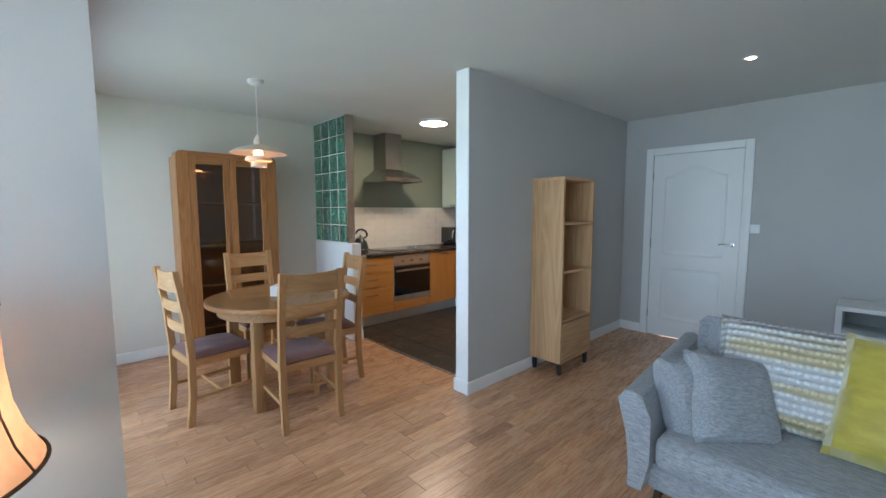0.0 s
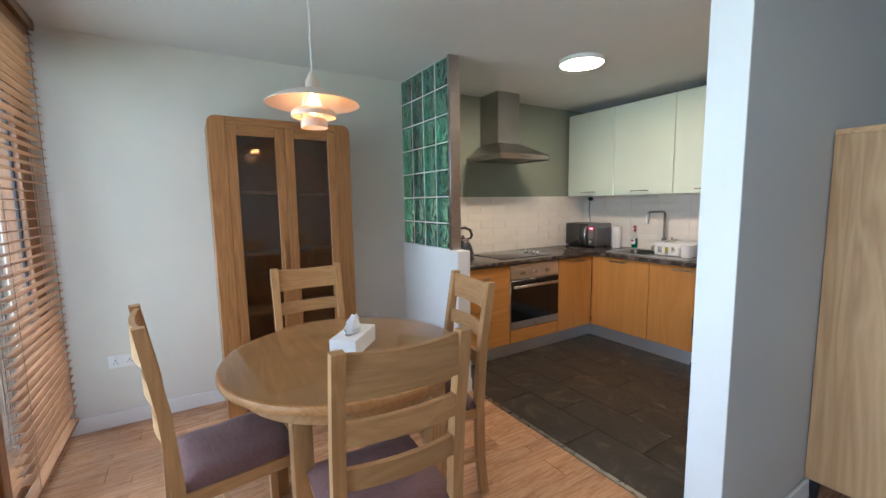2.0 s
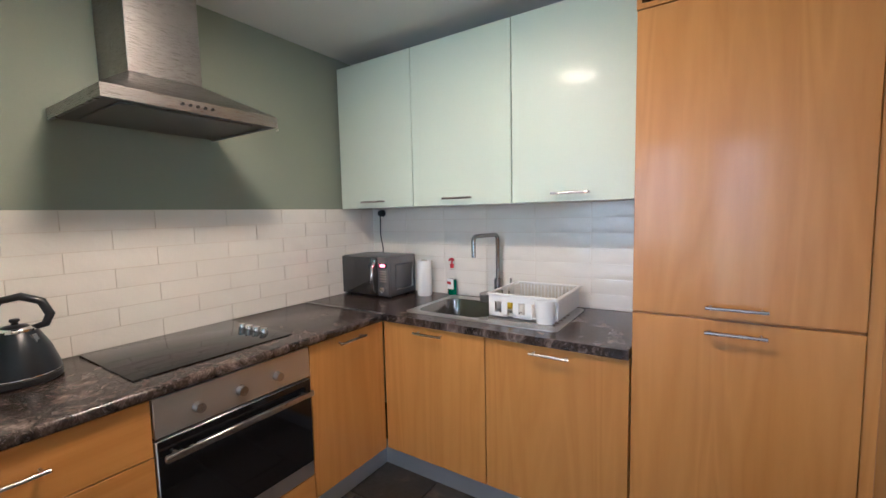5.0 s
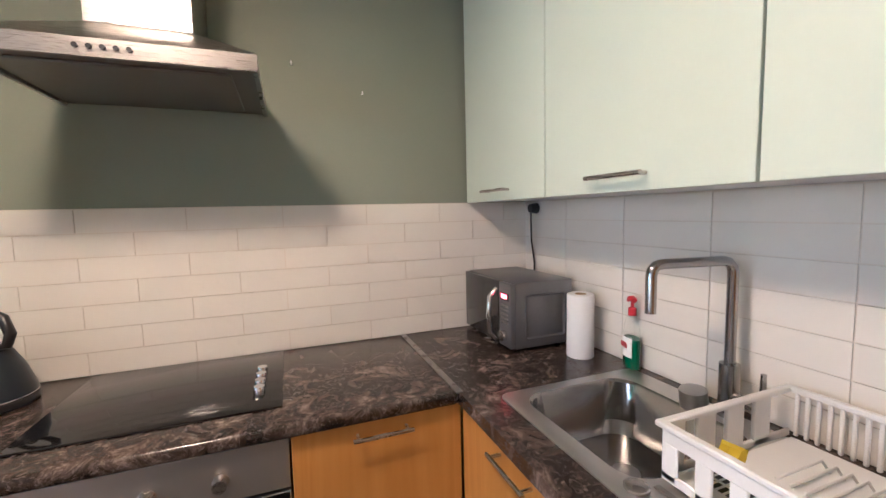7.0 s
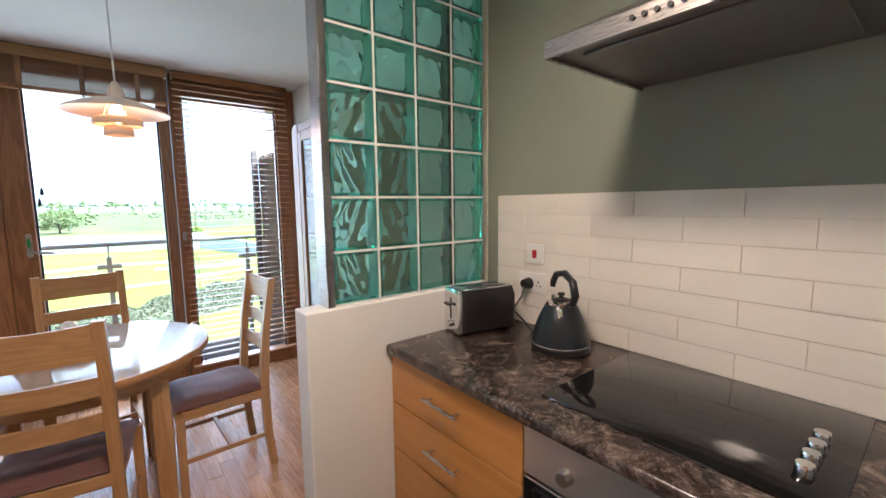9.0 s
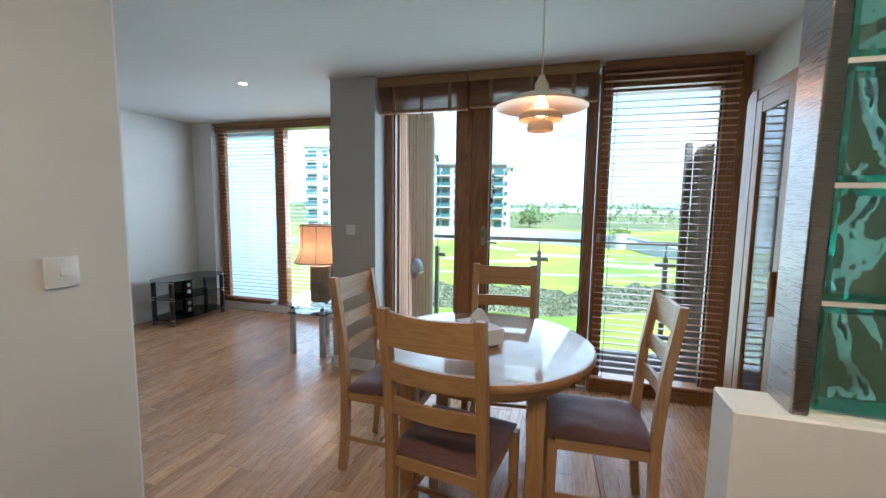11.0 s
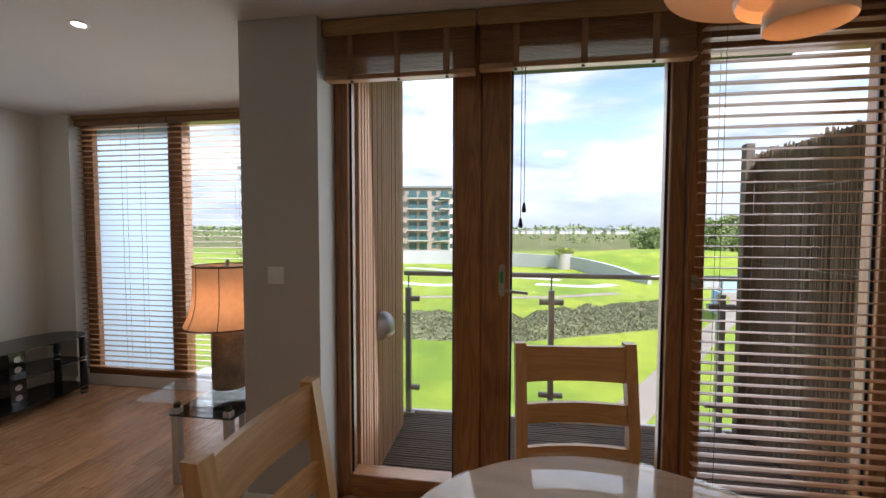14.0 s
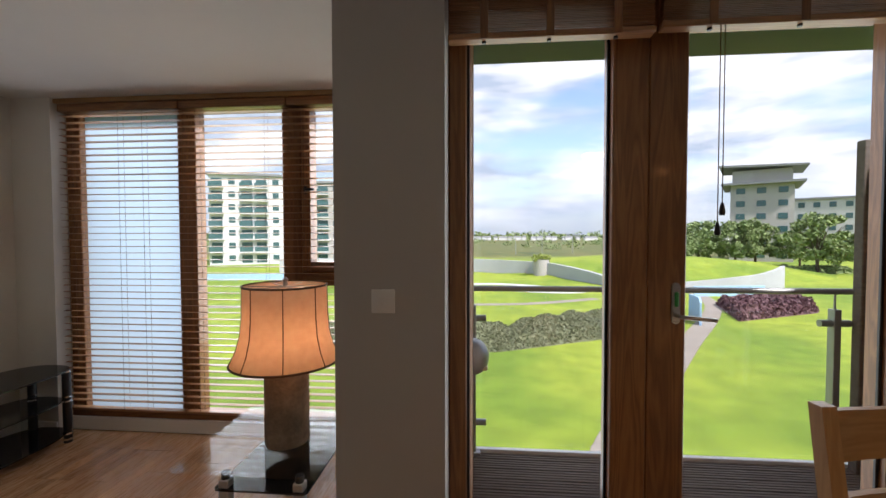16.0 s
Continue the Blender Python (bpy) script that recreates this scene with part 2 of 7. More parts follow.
def fabric(name, a, b, scale=260.0, rough=0.95, relief=0.5, sheen=0.3, slub=30.0):
    m, nt, bsdf = nodes_of(name)
    vec = coords(nt)
    weave = tex_noise(nt, vec, scale, 2, 0.7)
    fleck = tex_noise(nt, coords(nt, (1, 4.0, 4.0)), slub, 4, 0.65)
    col = ramp(nt, math_node(nt, "ADD", math_node(nt, "MULTIPLY", weave, 0.4), math_node(nt, "MULTIPLY", fleck, 0.6)), (0.36, a), (0.62, b))
    nt.links.new(col, bsdf.inputs["Base Color"])
    bsdf.inputs["Roughness"].default_value = rough
    bsdf.inputs["Sheen Weight"].default_value = sheen
    bump(nt, bsdf, weave, relief, 0.002)
    return m


def steel(name, color=(0.58, 0.57, 0.55), rough=0.28, axis=(1, 1, 60)):
    m, nt, bsdf = nodes_of(name)
    brush = tex_noise(nt, coords(nt, axis), 20.0, 4, 0.6)
    smudge = tex_noise(nt, coords(nt), 5.0, 3)
    nt.links.new(ramp(nt, smudge, (0.3, tuple(c * 0.88 for c in color)), (0.7, color)), bsdf.inputs["Base Color"])
    nt.links.new(ramp(nt, brush, (0.3, (rough * 0.75,) * 3), (0.7, (rough * 1.25,) * 3)), bsdf.inputs["Roughness"])
    bsdf.inputs["Metallic"].default_value = 1.0
    bump(nt, bsdf, brush, 0.04, 0.001)
    return m


def thin_glass(name, tint=(1, 1, 1), gloss=0.02, least=0.035):
    """A thin clear sheet: light goes straight through, and the facing angle drives the gloss alone."""
    m, nt, bsdf = nodes_of(name)
    nt.nodes.remove(bsdf)
    out = nt.nodes["Material Output"]
    tr, gl, lw, mx = (nt.nodes.new("ShaderNode" + k) for k in ("BsdfTransparent", "BsdfGlossy", "LayerWeight", "MixShader"))
    tr.inputs["Color"].default_value = (*tint, 1)
    gl.inputs["Roughness"].default_value = gloss
    lw.inputs["Blend"].default_value = 0.5
    fac = math_node(nt, "ADD", math_node(nt, "MULTIPLY", math_node(nt, "POWER", lw.outputs["Facing"], 5.0), 0.6), least)
    nt.links.new(fac, mx.inputs[0])
    nt.links.new(tr.outputs[0], mx.inputs[1])
    nt.links.new(gl.outputs[0], mx.inputs[2])
    nt.links.new(mx.outputs[0], out.inputs["Surface"])
    return m


def glow(name, color, strength):
    m, nt, bsdf = nodes_of(name)
    bsdf.inputs["Base Color"].default_value = (0.8, 0.8, 0.8, 1)
    bsdf.inputs["Emission Color"].default_value = (*color, 1)
    bsdf.inputs["Emission Strength"].default_value = strength
    return m


M = {}
M["cream"] = plain("cream_wall_paint", (0.7, 0.675, 0.615), 0.75, var=0.03, fine=180, relief=0.12)
M["sage"] = plain("sage_wall_paint", (0.265, 0.295, 0.232), 0.7, var=0.03, fine=180, relief=0.12)
M["grey"] = plain("grey_wall_paint", (0.48, 0.47, 0.455), 0.75, var=0.03, fine=180, relief=0.12)
M["white"] = plain("white_paint", (0.8, 0.8, 0.79), 0.5, var=0.02, fine=120, relief=0.05)
M["ceiling"] = plain("ceiling_paint", (0.7, 0.7, 0.68), 0.85, var=0.02, fine=200, relief=0.1)
M["frame_z"] = wood("stained_pine_upright", (0.36, 0.165, 0.06), (0.15, 0.06, 0.022), "z", 0.4, 9, coat=0.25)
M["frame_x"] = wood("stained_pine_level", (0.36, 0.165, 0.06), (0.15, 0.06, 0.022), "x", 0.4, 9, coat=0.25)
M["slat"] = wood("stained_blind_slat", (0.5, 0.26, 0.125), (0.3, 0.14, 0.06), "x", 0.4, 9, coat=0.2)
M["glass"] = thin_glass("window_glass")
M["frost"] = None
m_, nt_, b_ = nodes_of("obscure_glass")
b_.inputs["Base Color"].default_value = (0.82, 0.86, 0.9, 1)
b_.inputs["Roughness"].default_value = 0.35
b_.inputs["Transmission Weight"].default_value = 0.0
tl_, mx_ = nt_.nodes.new("ShaderNodeBsdfTranslucent"), nt_.nodes.new("ShaderNodeMixShader")
tl_.inputs["Color"].default_value = (0.42, 0.47, 0.52, 1)
mx_.inputs[0].default_value = 0.9
nt_.links.new(b_.outputs[0], mx_.inputs[1])
nt_.links.new(tl_.outputs[0], mx_.inputs[2])
nt_.links.new(mx_.outputs[0], nt_.nodes["Material Output"].inputs["Surface"])
M["frost"] = m_
M["oak_z"] = wood("oak_upright", (0.57, 0.34, 0.15), (0.4, 0.215, 0.08), "z", 0.4, 8)
M["oak_x"] = wood("oak_level", (0.57, 0.34, 0.15), (0.4, 0.215, 0.08), "x", 0.4, 8)
M["oak_y"] = wood("oak_across", (0.57, 0.34, 0.15), (0.4, 0.215, 0.08), "y", 0.4, 8)
M["oak_top"] = wood("oak_tabletop", (0.55, 0.3, 0.115), (0.38, 0.185, 0.062), "x", 0.4, 8)
M["cab_z"] = wood("cabinet_oak_upright", (0.45, 0.215, 0.07), (0.27, 0.115, 0.034), "z", 0.38, 8, coat=0.1)
M["cab_y"] = wood("cabinet_oak_across", (0.45, 0.215, 0.07), (0.27, 0.115, 0.034), "y", 0.38, 8, coat=0.1)
M["pale_z"] = wood("knotty_oak_upright", (0.68, 0.44, 0.22), (0.45, 0.255, 0.11), "z", 0.5, 5, knots=2.3)
M["pale_y"] = wood("knotty_oak_across", (0.68, 0.44, 0.22), (0.45, 0.255, 0.11), "y", 0.5, 5, knots=2.3)
M["alder_z"] = wood("honey_veneer_upright", (0.56, 0.265, 0.064), (0.46, 0.2, 0.042), "z", 0.33, 4, coat=0.25, tone=0.06)
M["alder_y"] = wood("honey_veneer_across", (0.56, 0.265, 0.064), (0.46, 0.2, 0.042), "y", 0.33, 4, coat=0.25, tone=0.06)
M["mint"] = plain("pale_green_lacquer", (0.66, 0.74, 0.64), 0.4, var=0.015, fine=90, relief=0.02, coat=0.08)
M["steel"] = steel("brushed_steel", (0.43, 0.41, 0.39), 0.3)
M["steel_d"] = steel("dull_steel", (0.4, 0.39, 0.38), 0.35)
M["handle"] = steel("handle_steel", (0.5, 0.47, 0.44), 0.27)
M["ovensteel"] = plain("oven_panel_steel", (0.58, 0.565, 0.545), 0.35, metal=0.92, var=0.03, fine=200)
M["tap"] = steel("tap_steel", (0.4, 0.39, 0.38), 0.2)
M["aluplinth"] = plain("brushed_aluminium_plinth", (0.62, 0.64, 0.66), 0.42, metal=0.75, var=0.04, fine=200)
M["filter"] = plain("grey_filter_metal", (0.25, 0.24, 0.23), 0.45, metal=0.6, var=0.05)
M["chrome"] = steel("chrome", (0.75, 0.75, 0.75), 0.12)
M["black"] = plain("black_plastic", (0.018, 0.018, 0.02), 0.3, var=0.1, fine=150)
M["blackglass"] = plain("black_glass", (0.008, 0.008, 0.009), 0.06, var=0.05, relief=0.0)
M["mauve"] = fabric("mauve_seat_cloth", (0.12, 0.05, 0.046), (0.19, 0.09, 0.082), 300, 0.7, 0.15, 0.2)
M["sofa"] = fabric("grey_sofa_cloth", (0.155, 0.16, 0.175), (0.34, 0.35, 0.37), 240, 0.95, 0.5)
M["grout"] = plain("pale_grout", (0.72, 0.66, 0.58), 0.9, var=0.05)
M["mortar"] = plain("white_mortar", (0.72, 0.71, 0.68), 0.5, var=0.04)
M["bed"] = plain("brown_floor_bed", (0.24, 0.14, 0.08), 0.9)
M["grout_d"] = plain("dark_grout", (0.07, 0.065, 0.06), 0.9, var=0.1)


def marble(name):
    """Dark brown laminate with pale veins and clouds."""
    m, nt, bsdf = nodes_of(name)
    vec = coords(nt)
    cloud = tex_noise(nt, vec, 10.0, 9, 0.74, 0.9)
    vein = tex_noise(nt, vec, 60.0, 6, 0.75, 1.2)
    col = ramp(nt, cloud, (0.4, (0.014, 0.01, 0.009)), (0.49, (0.034, 0.024, 0.02)), (0.56, (0.085, 0.062, 0.052)), (0.66, (0.24, 0.195, 0.17)))
    col = mixc(nt, ramp(nt, vein, (0.54, (0, 0, 0)), (0.64, (0.6, 0.6, 0.6))), col, (0.22, 0.18, 0.16))
    nt.links.new(col, bsdf.inputs["Base Color"])
    bsdf.inputs["Roughness"].default_value = 0.22
    return m


def slate(name):
    m, nt, bsdf = nodes_of(name)
    vec = coords(nt, (1, 1, 1), 1.0)
    cloud = tex_noise(nt, vec, 4.5, 7, 0.6, 1.2)
    fine = tex_noise(nt, vec, 45.0, 6, 0.65)
    col = ramp(nt, cloud, (0.34, (0.018, 0.017, 0.016)), (0.56, (0.035, 0.031, 0.027)), (0.66, (0.09, 0.068, 0.048)), (0.8, (0.14, 0.1, 0.07)))
    nt.links.new(col, bsdf.inputs["Base Color"])
    nt.links.new(ramp(nt, fine, (0.3, (0.28,) * 3), (0.7, (0.5,) * 3)), bsdf.inputs["Roughness"])
    bump(nt, bsdf, math_node(nt, "ADD", fine, math_node(nt, "MULTIPLY", cloud, 1.5)), 0.25, 0.004)
    return m


def strip_floor(name):
    m, nt, bsdf = nodes_of(name)
    vec = coords(nt, (11, 0.9, 11), 1.0)
    warp = tex_noise(nt, vec, 1.0, 4, 0.55, 0.8)
    fine = tex_noise(nt, vec, 9.0, 5, 0.7)
    fac = math_node(nt, "ADD", math_node(nt, "MULTIPLY", warp, 0.75), math_node(nt, "MULTIPLY", fine, 0.35))
    col = ramp(nt, fac, (0.34, (0.4, 0.21, 0.105)), (0.52, (0.53, 0.3, 0.16)), (0.72, (0.63, 0.38, 0.215)))
    info, isle = nt.nodes.new("ShaderNodeObjectInfo"), nt.nodes.new("ShaderNodeNewGeometry")
    pick = math_node(nt, "FRACT", math_node(nt, "ADD", info.outputs["Random"], isle.outputs["Random Per Island"]))
    shade = ramp(nt, pick, (0.0, (0.74, 0.72, 0.7)), (0.3, (0.93, 0.93, 0.93)), (0.85, (1.0, 1.0, 0.99)), (1.0, (1.18, 1.17, 1.14)))
    nt.links.new(mixc(nt, 1.0, col, shade, "MULTIPLY"), bsdf.inputs["Base Color"])
    nt.links.new(ramp(nt, fine, (0.3, (0.22,) * 3), (0.7, (0.34,) * 3)), bsdf.inputs["Roughness"])
    bump(nt, bsdf, fine, 0.05, 0.001)
    return m


def knit(name):
    """Chunky pale knit with rows of raised stitches."""
    m, nt, bsdf = nodes_of(name)
    vec = coords(nt)
    wv = nt.nodes.new("ShaderNodeTexWave")
    wv.wave_type, wv.bands_direction = "BANDS", "Y"
    wv.inputs["Scale"].default_value, wv.inputs["Distortion"].default_value, wv.inputs["Detail"].default_value = 9.0, 0.6, 1.0
    nt.links.new(vec, wv.inputs["Vector"])
    wx = nt.nodes.new("ShaderNodeTexWave")
    wx.wave_type, wx.bands_direction = "BANDS", "X"
    wx.inputs["Scale"].default_value, wx.inputs["Distortion"].default_value = 12.0, 0.8
    nt.links.new(vec, wx.inputs["Vector"])
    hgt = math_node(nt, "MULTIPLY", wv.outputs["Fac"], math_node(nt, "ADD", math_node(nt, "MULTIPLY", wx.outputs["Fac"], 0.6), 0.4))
    band = tex_noise(nt, coords(nt, (0.2, 3.0, 1)), 3.0, 2)
    col = mixc(nt, ramp(nt, band, (0.5, (0, 0, 0)), (0.6, (1, 1, 1))), (0.72, 0.73, 0.74), (0.62, 0.54, 0.33))
    # shade in the grooves between stitches, put into the colour by height
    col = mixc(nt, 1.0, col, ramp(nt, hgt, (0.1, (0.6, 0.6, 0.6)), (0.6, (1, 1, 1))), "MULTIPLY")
    nt.links.new(col, bsdf.inputs["Base Color"])
    bsdf.inputs["Roughness"].default_value = 0.95
    bump(nt, bsdf, hgt, 1.0, 0.015)
    return m


def block_glass(name, tint, rough, ior):
    """Pressed green glass, seen through."""
    m, nt, bsdf = nodes_of(name)
    wave = tex_noise(nt, coords(nt, (1, 1, 1), 1.0), 14.0, 1.0, 0.4, 0.6)
    bsdf.inputs["Base Color"].default_value = (*tint, 1)
    bsdf.inputs["Roughness"].default_value = rough
    bsdf.inputs["Transmission Weight"].default_value = 0.96
    bsdf.inputs["IOR"].default_value = ior
    bump(nt, bsdf, wave, 0.35, 0.01)
    return m


M["marble"] = marble("brown_marbled_laminate")
M["slate"] = slate("dark_slate_tile")
M["strip"] = strip_floor("oak_strip_laminate")
M["knit"] = knit("cream_chunky_knit")
M["block"] = block_glass("green_glass_face", (0.66, 0.95, 0.87), 0.05, 1.48)
M["block_rim"] = block_glass("green_glass_rim", (0.2, 0.8, 0.62), 0.12, 1.3)
M["tile"] = plain("white_wavy_tile", (0.8, 0.765, 0.7), 0.06, var=0.02, fine=9, coarse=3, relief=0.3, dist=0.01, shuffle=1.0)
M["velvet"] = fabric("mustard_velvet", (0.3, 0.24, 0.012), (0.42, 0.35, 0.03), 400, 0.6, 0.1, 0.8, 6.0)
M["navy"] = plain("navy_enamel", (0.012, 0.05, 0.085), 0.4, var=0.05)
M["cork"] = plain("cork", (0.3, 0.14, 0.07), 0.9, var=0.25, fine=120, relief=0.5)
M["corkframe"] = wood("cork_board_frame", (0.45, 0.2, 0.1), (0.33, 0.13, 0.06), "z", 0.4, 8)
M["whiteplastic"] = plain("white_plastic", (0.78, 0.78, 0.77), 0.35, var=0.02)
M["paper"] = plain("white_paper", (0.85, 0.85, 0.85), 0.9, var=0.02)
M["red"] = plain("red_plastic", (0.5, 0.02, 0.03), 0.35)
M["soap"] = plain("green_soap", (0.0, 0.1, 0.045), 0.15, relief=0)
M["clear"] = thin_glass("clear_sheet")
M["tableglass"] = thin_glass("table_glass", (0.97, 0.985, 0.975), 0.01, 0.06)
M["smoke"] = thin_glass("smoked_glass", (0.1, 0.1, 0.1), 0.03, 0.08)
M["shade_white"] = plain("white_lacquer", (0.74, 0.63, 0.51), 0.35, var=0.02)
M["stone"] = plain("rough_stone", (0.33, 0.25, 0.18), 0.9, var=0.3, fine=40, coarse=9, relief=0.8, dist=0.01)
M["mgrey"] = plain("grey_microwave_paint", (0.2, 0.2, 0.21), 0.35, metal=0.6, var=0.04)
m_, nt_, b_ = nodes_of("linen_lamp_shade")
b_.inputs["Base Color"].default_value = (0.7, 0.48, 0.34, 1)
b_.inputs["Roughness"].default_value = 0.9
tl_, mx_ = nt_.nodes.new("ShaderNodeBsdfTranslucent"), nt_.nodes.new("ShaderNodeMixShader")
nt_.links.new(ramp(nt_, tex_noise(nt_, coords(nt_), 30.0, 4), (0.3, (0.78, 0.58, 0.43)), (0.7, (0.88, 0.7, 0.54))), tl_.inputs["Color"])
mx_.inputs[0].default_value = 0.65
nt_.links.new(b_.outputs[0], mx_.inputs[1])
nt_.links.new(tl_.outputs[0], mx_.inputs[2])
nt_.links.new(mx_.outputs[0], nt_.nodes["Material Output"].inputs["Surface"])
M["linen"] = m_
M["bulb"] = glow("warm_bulb", (1.0, 0.4, 0.13), 5.0)
M["bulb_t"] = glow("warm_table_bulb", (1.0, 0.7, 0.46), 20.0)
M["led"] = glow("led_panel", (1.0, 0.69, 0.43), 28.0)
M["spot"] = glow("downlight_lens", (1.0, 0.74, 0.45), 30.0)
M["led_red"] = glow("red_digits", (1.0, 0.05, 0.08), 3.0)
M["smoke2"] = thin_glass("cabinet_glass", (0.78, 0.75, 0.72), 0.02, 0.06)
# ---- structure ----
H = 2.45
WX, KX, NY, DY = -4.56, -4.64, 4.94, 5.06
DIV0, DIV1, DIVY = -2.035, -1.912, 2.37
PX0, PX1, PY = -1.893, -1.488, 0.25
EX, LY = 1.36, -1.16

structure("floor", boxes(((-4.8, -0.2, -0.12), (EX + 0.2, 2.56, -0.008)), ((DIV0 + 0.05, 2.56, -0.12), (EX + 0.2, 5.3, -0.008)), ((PX1 - 0.2, -1.3, -0.12), (EX + 0.2, -0.2, -0.008))), M["bed"], "oak laminate floor bed")
structure("kitchen_floor", B((-4.8, 2.56, -0.12), (DIV0 + 0.05, 5.1, -0.007)), M["grout_d"], "dark grout bed of the kitchen floor")
structure("ceiling", boxes(((-4.9, -0.15, H), (EX + 0.2, 5.3, H + 0.2)), ((PX1 - 0.35, -1.35, H), (EX + 0.2, -0.15, H + 0.2))), M["ceiling"], "white painted plaster ceiling")
structure("wall_west", B((WX - 0.3, -0.1, 0), (WX, 2.46, H)), M["cream"], "cream painted dining room wall")
structure("wall_cooker", B((KX - 0.22, 2.46, 0), (KX, 5.1, H)), M["sage"], "sage green painted kitchen wall")
structure("wall_sink", B((KX, NY, 0), (DIV0, NY + 0.25, H)), M["cream"], "cream painted kitchen wall behind the sink")
structure("wall_divider", B((DIV0, DIVY + 0.004, 0), (DIV1, DY, H)), M["grey"], "grey painted dividing wall")
structure("wall_divider_end", B((DIV0 - 0.002, DIVY - 0.004, 0), (DIV1 + 0.002, DIVY + 0.004, H)), M["white"], "white painted end of the dividing wall")
structure("wall_divider_kitchen", B((DIV0 - 0.004, DIVY + 0.004, 0), (DIV0, NY, H)), M["cream"], "cream painted kitchen side of the dividing wall")
HWX, HWZ = -3.69, 1.066   # end and top of the low wall
DX0, DX1, DTOP = -1.595, -0.755, 2.03
structure("wall_north", boxes(((DIV0 - 0.1, DY, 0), (DX0, DY + 0.2, H)), ((DX1, DY, 0), (EX + 0.2, DY + 0.2, H)), ((DX0, DY, DTOP), (DX1, DY + 0.2, H))), M["grey"], "grey painted living room wall")
structure("wall_east", B((EX, LY + 0.15, 0), (EX + 0.2, DY, H)), M["cream"], "cream painted living room wall")
structure("wall_nib", B((1.05, LY - 0.15, 0), (EX + 0.2, LY + 0.15, H)), M["cream"], "cream painted window return")
structure("wall_pillar", B((PX0, LY - 0.2, 0), (PX1, PY, H)), M["grey"], "grey painted wall between the windows")
structure("wall_half", B((WX, 2.43, 0), (HWX, 2.54, HWZ), 0.004), M["white"], "white painted low wall under the glass blocks")

# baseboards
def skirting(name, lo, hi):
    structure(name, B(lo, hi, 0.004), M["white"], "white painted baseboard")

SK = 0.1
skirting("baseboard", (WX, 0.08, 0), (WX + 0.016, 2.43, SK))
skirting("baseboard", (WX + 0.016, 2.414, 0), (HWX, 2.43, SK))
skirting("baseboard", (HWX, 2.414, 0), (HWX + 0.016, 2.54, SK))
skirting("baseboard", (DIV0 - 0.018, DIVY - 0.02, 0), (DIV1 + 0.018, DIVY - 0.004, SK))
skirting("baseboard", (DIV1 + 0.002, DIVY - 0.004, 0), (DIV1 + 0.018, DY - 0.016, SK))
skirting("baseboard", (DIV1 + 0.002, DY - 0.016, 0), (DX0 - 0.08, DY, SK))
skirting("baseboard", (DX1 + 0.08, DY - 0.016, 0), (EX - 0.016, DY, SK))
skirting("baseboard", (EX - 0.016, 1.45, 0), (EX, DY, SK))
skirting("baseboard", (EX - 0.016, LY + 0.15, 0), (EX, 0.1, SK))
skirting("baseboard", (PX0, PY, 0), (PX1 + 0.016, PY + 0.016, SK))
skirting("baseboard", (PX1, LY + 0.1, 0), (PX1 + 0.016, PY, SK))
skirting("baseboard", (1.05, LY + 0.15, 0), (EX - 0.016, LY + 0.166, SK))
structure("trim", B((HWX + 0.016, 2.54, -0.002), (DIV0, 2.575, 0.006), 0.003), M["steel"], "metal threshold strip between the floors")

# outside shell of the flat
structure("wall_outside", boxes(((-4.9, -0.15, H + 0.02), (-1.87, -0.05, H + 0.2)), ((-4.86, -0.1, -0.15), (WX - 0.02, 0.0, H + 0.02))), M["grey"], "outer wall above the balcony doors")


# ---- windows ----
def pane(parent, lo, hi, material=None, name="pane"):
    ob = part(name, B(lo, hi), material or M["glass"], parent)
    ob.visible_shadow = False
    return ob


def bar(parent, lo, hi, upright=True, name="window_frame", r=0.006):
    return part(name, B(lo, hi, r), M["frame_z"] if upright else M["frame_x"], parent)


win = tagged(thing("window_1", (0, 0, 0), "brown stained timber balcony doors with clear glass", "window"), kind="structure")
Y0, Y1 = -0.05, 0.06
bar(win, (-1.965, Y0, 0), (PX0, Y1, H))
bar(win, (-2.6595, Y0, 0), (-2.525, Y1 + 0.01, H))
bar(win, (-2.805, Y0 - 0.005, 0.03), (-2.66, Y1 + 0.005, H - 0.05))
bar(win, (-3.605, Y0, 0.03), (-3.535, Y1, H - 0.05))
bar(win, (-3.69, Y0, 0), (-3.61, Y1 + 0.01, H))
bar(win, (-4.56, Y0, 0), (-4.4, Y1, H))
for x0, x1 in ((-2.525, -1.965), (-3.535, -2.805), (-4.4, -3.69)):
    bar(win, (x0, Y0, 2.26), (x1, Y1, H), False)
    bar(win, (x0, Y0, 0.0), (x1, Y1, 0.12), False)
    pane(win, (x0, 0.005, 0.12), (x1, 0.017, 2.26))
    part("bead", boxes(((x0, 0.017, 0.12), (x0 + 0.012, 0.03, 2.26)), ((x1 - 0.012, 0.017, 0.12), (x1, 0.03, 2.26)), r=0.002), M["black"], win)

wl = tagged(thing("window_2", (0, 0, 0), "brown stained timber living room window with three lights", "window"), kind="structure")
A0, A1 = LY - 0.07, LY + 0.04
ZS, ZT = 0.15, 2.36
bar(wl, (0.94, A0, ZS), (1.05, A1, ZT))
bar(wl, (0.03, A0, ZS), (0.17, A1, ZT))
bar(wl, (-0.76, A0, ZS), (-0.62, A1, ZT))
bar(wl, (-1.47, A0, ZS), (-1.42, A1, ZT))
bar(wl, (-1.47, A0, ZT), (1.05, A1, H), False)
bar(wl, (-1.47, A0, 0.1), (1.05, A1 + 0.01, ZS), False, "window_sill")
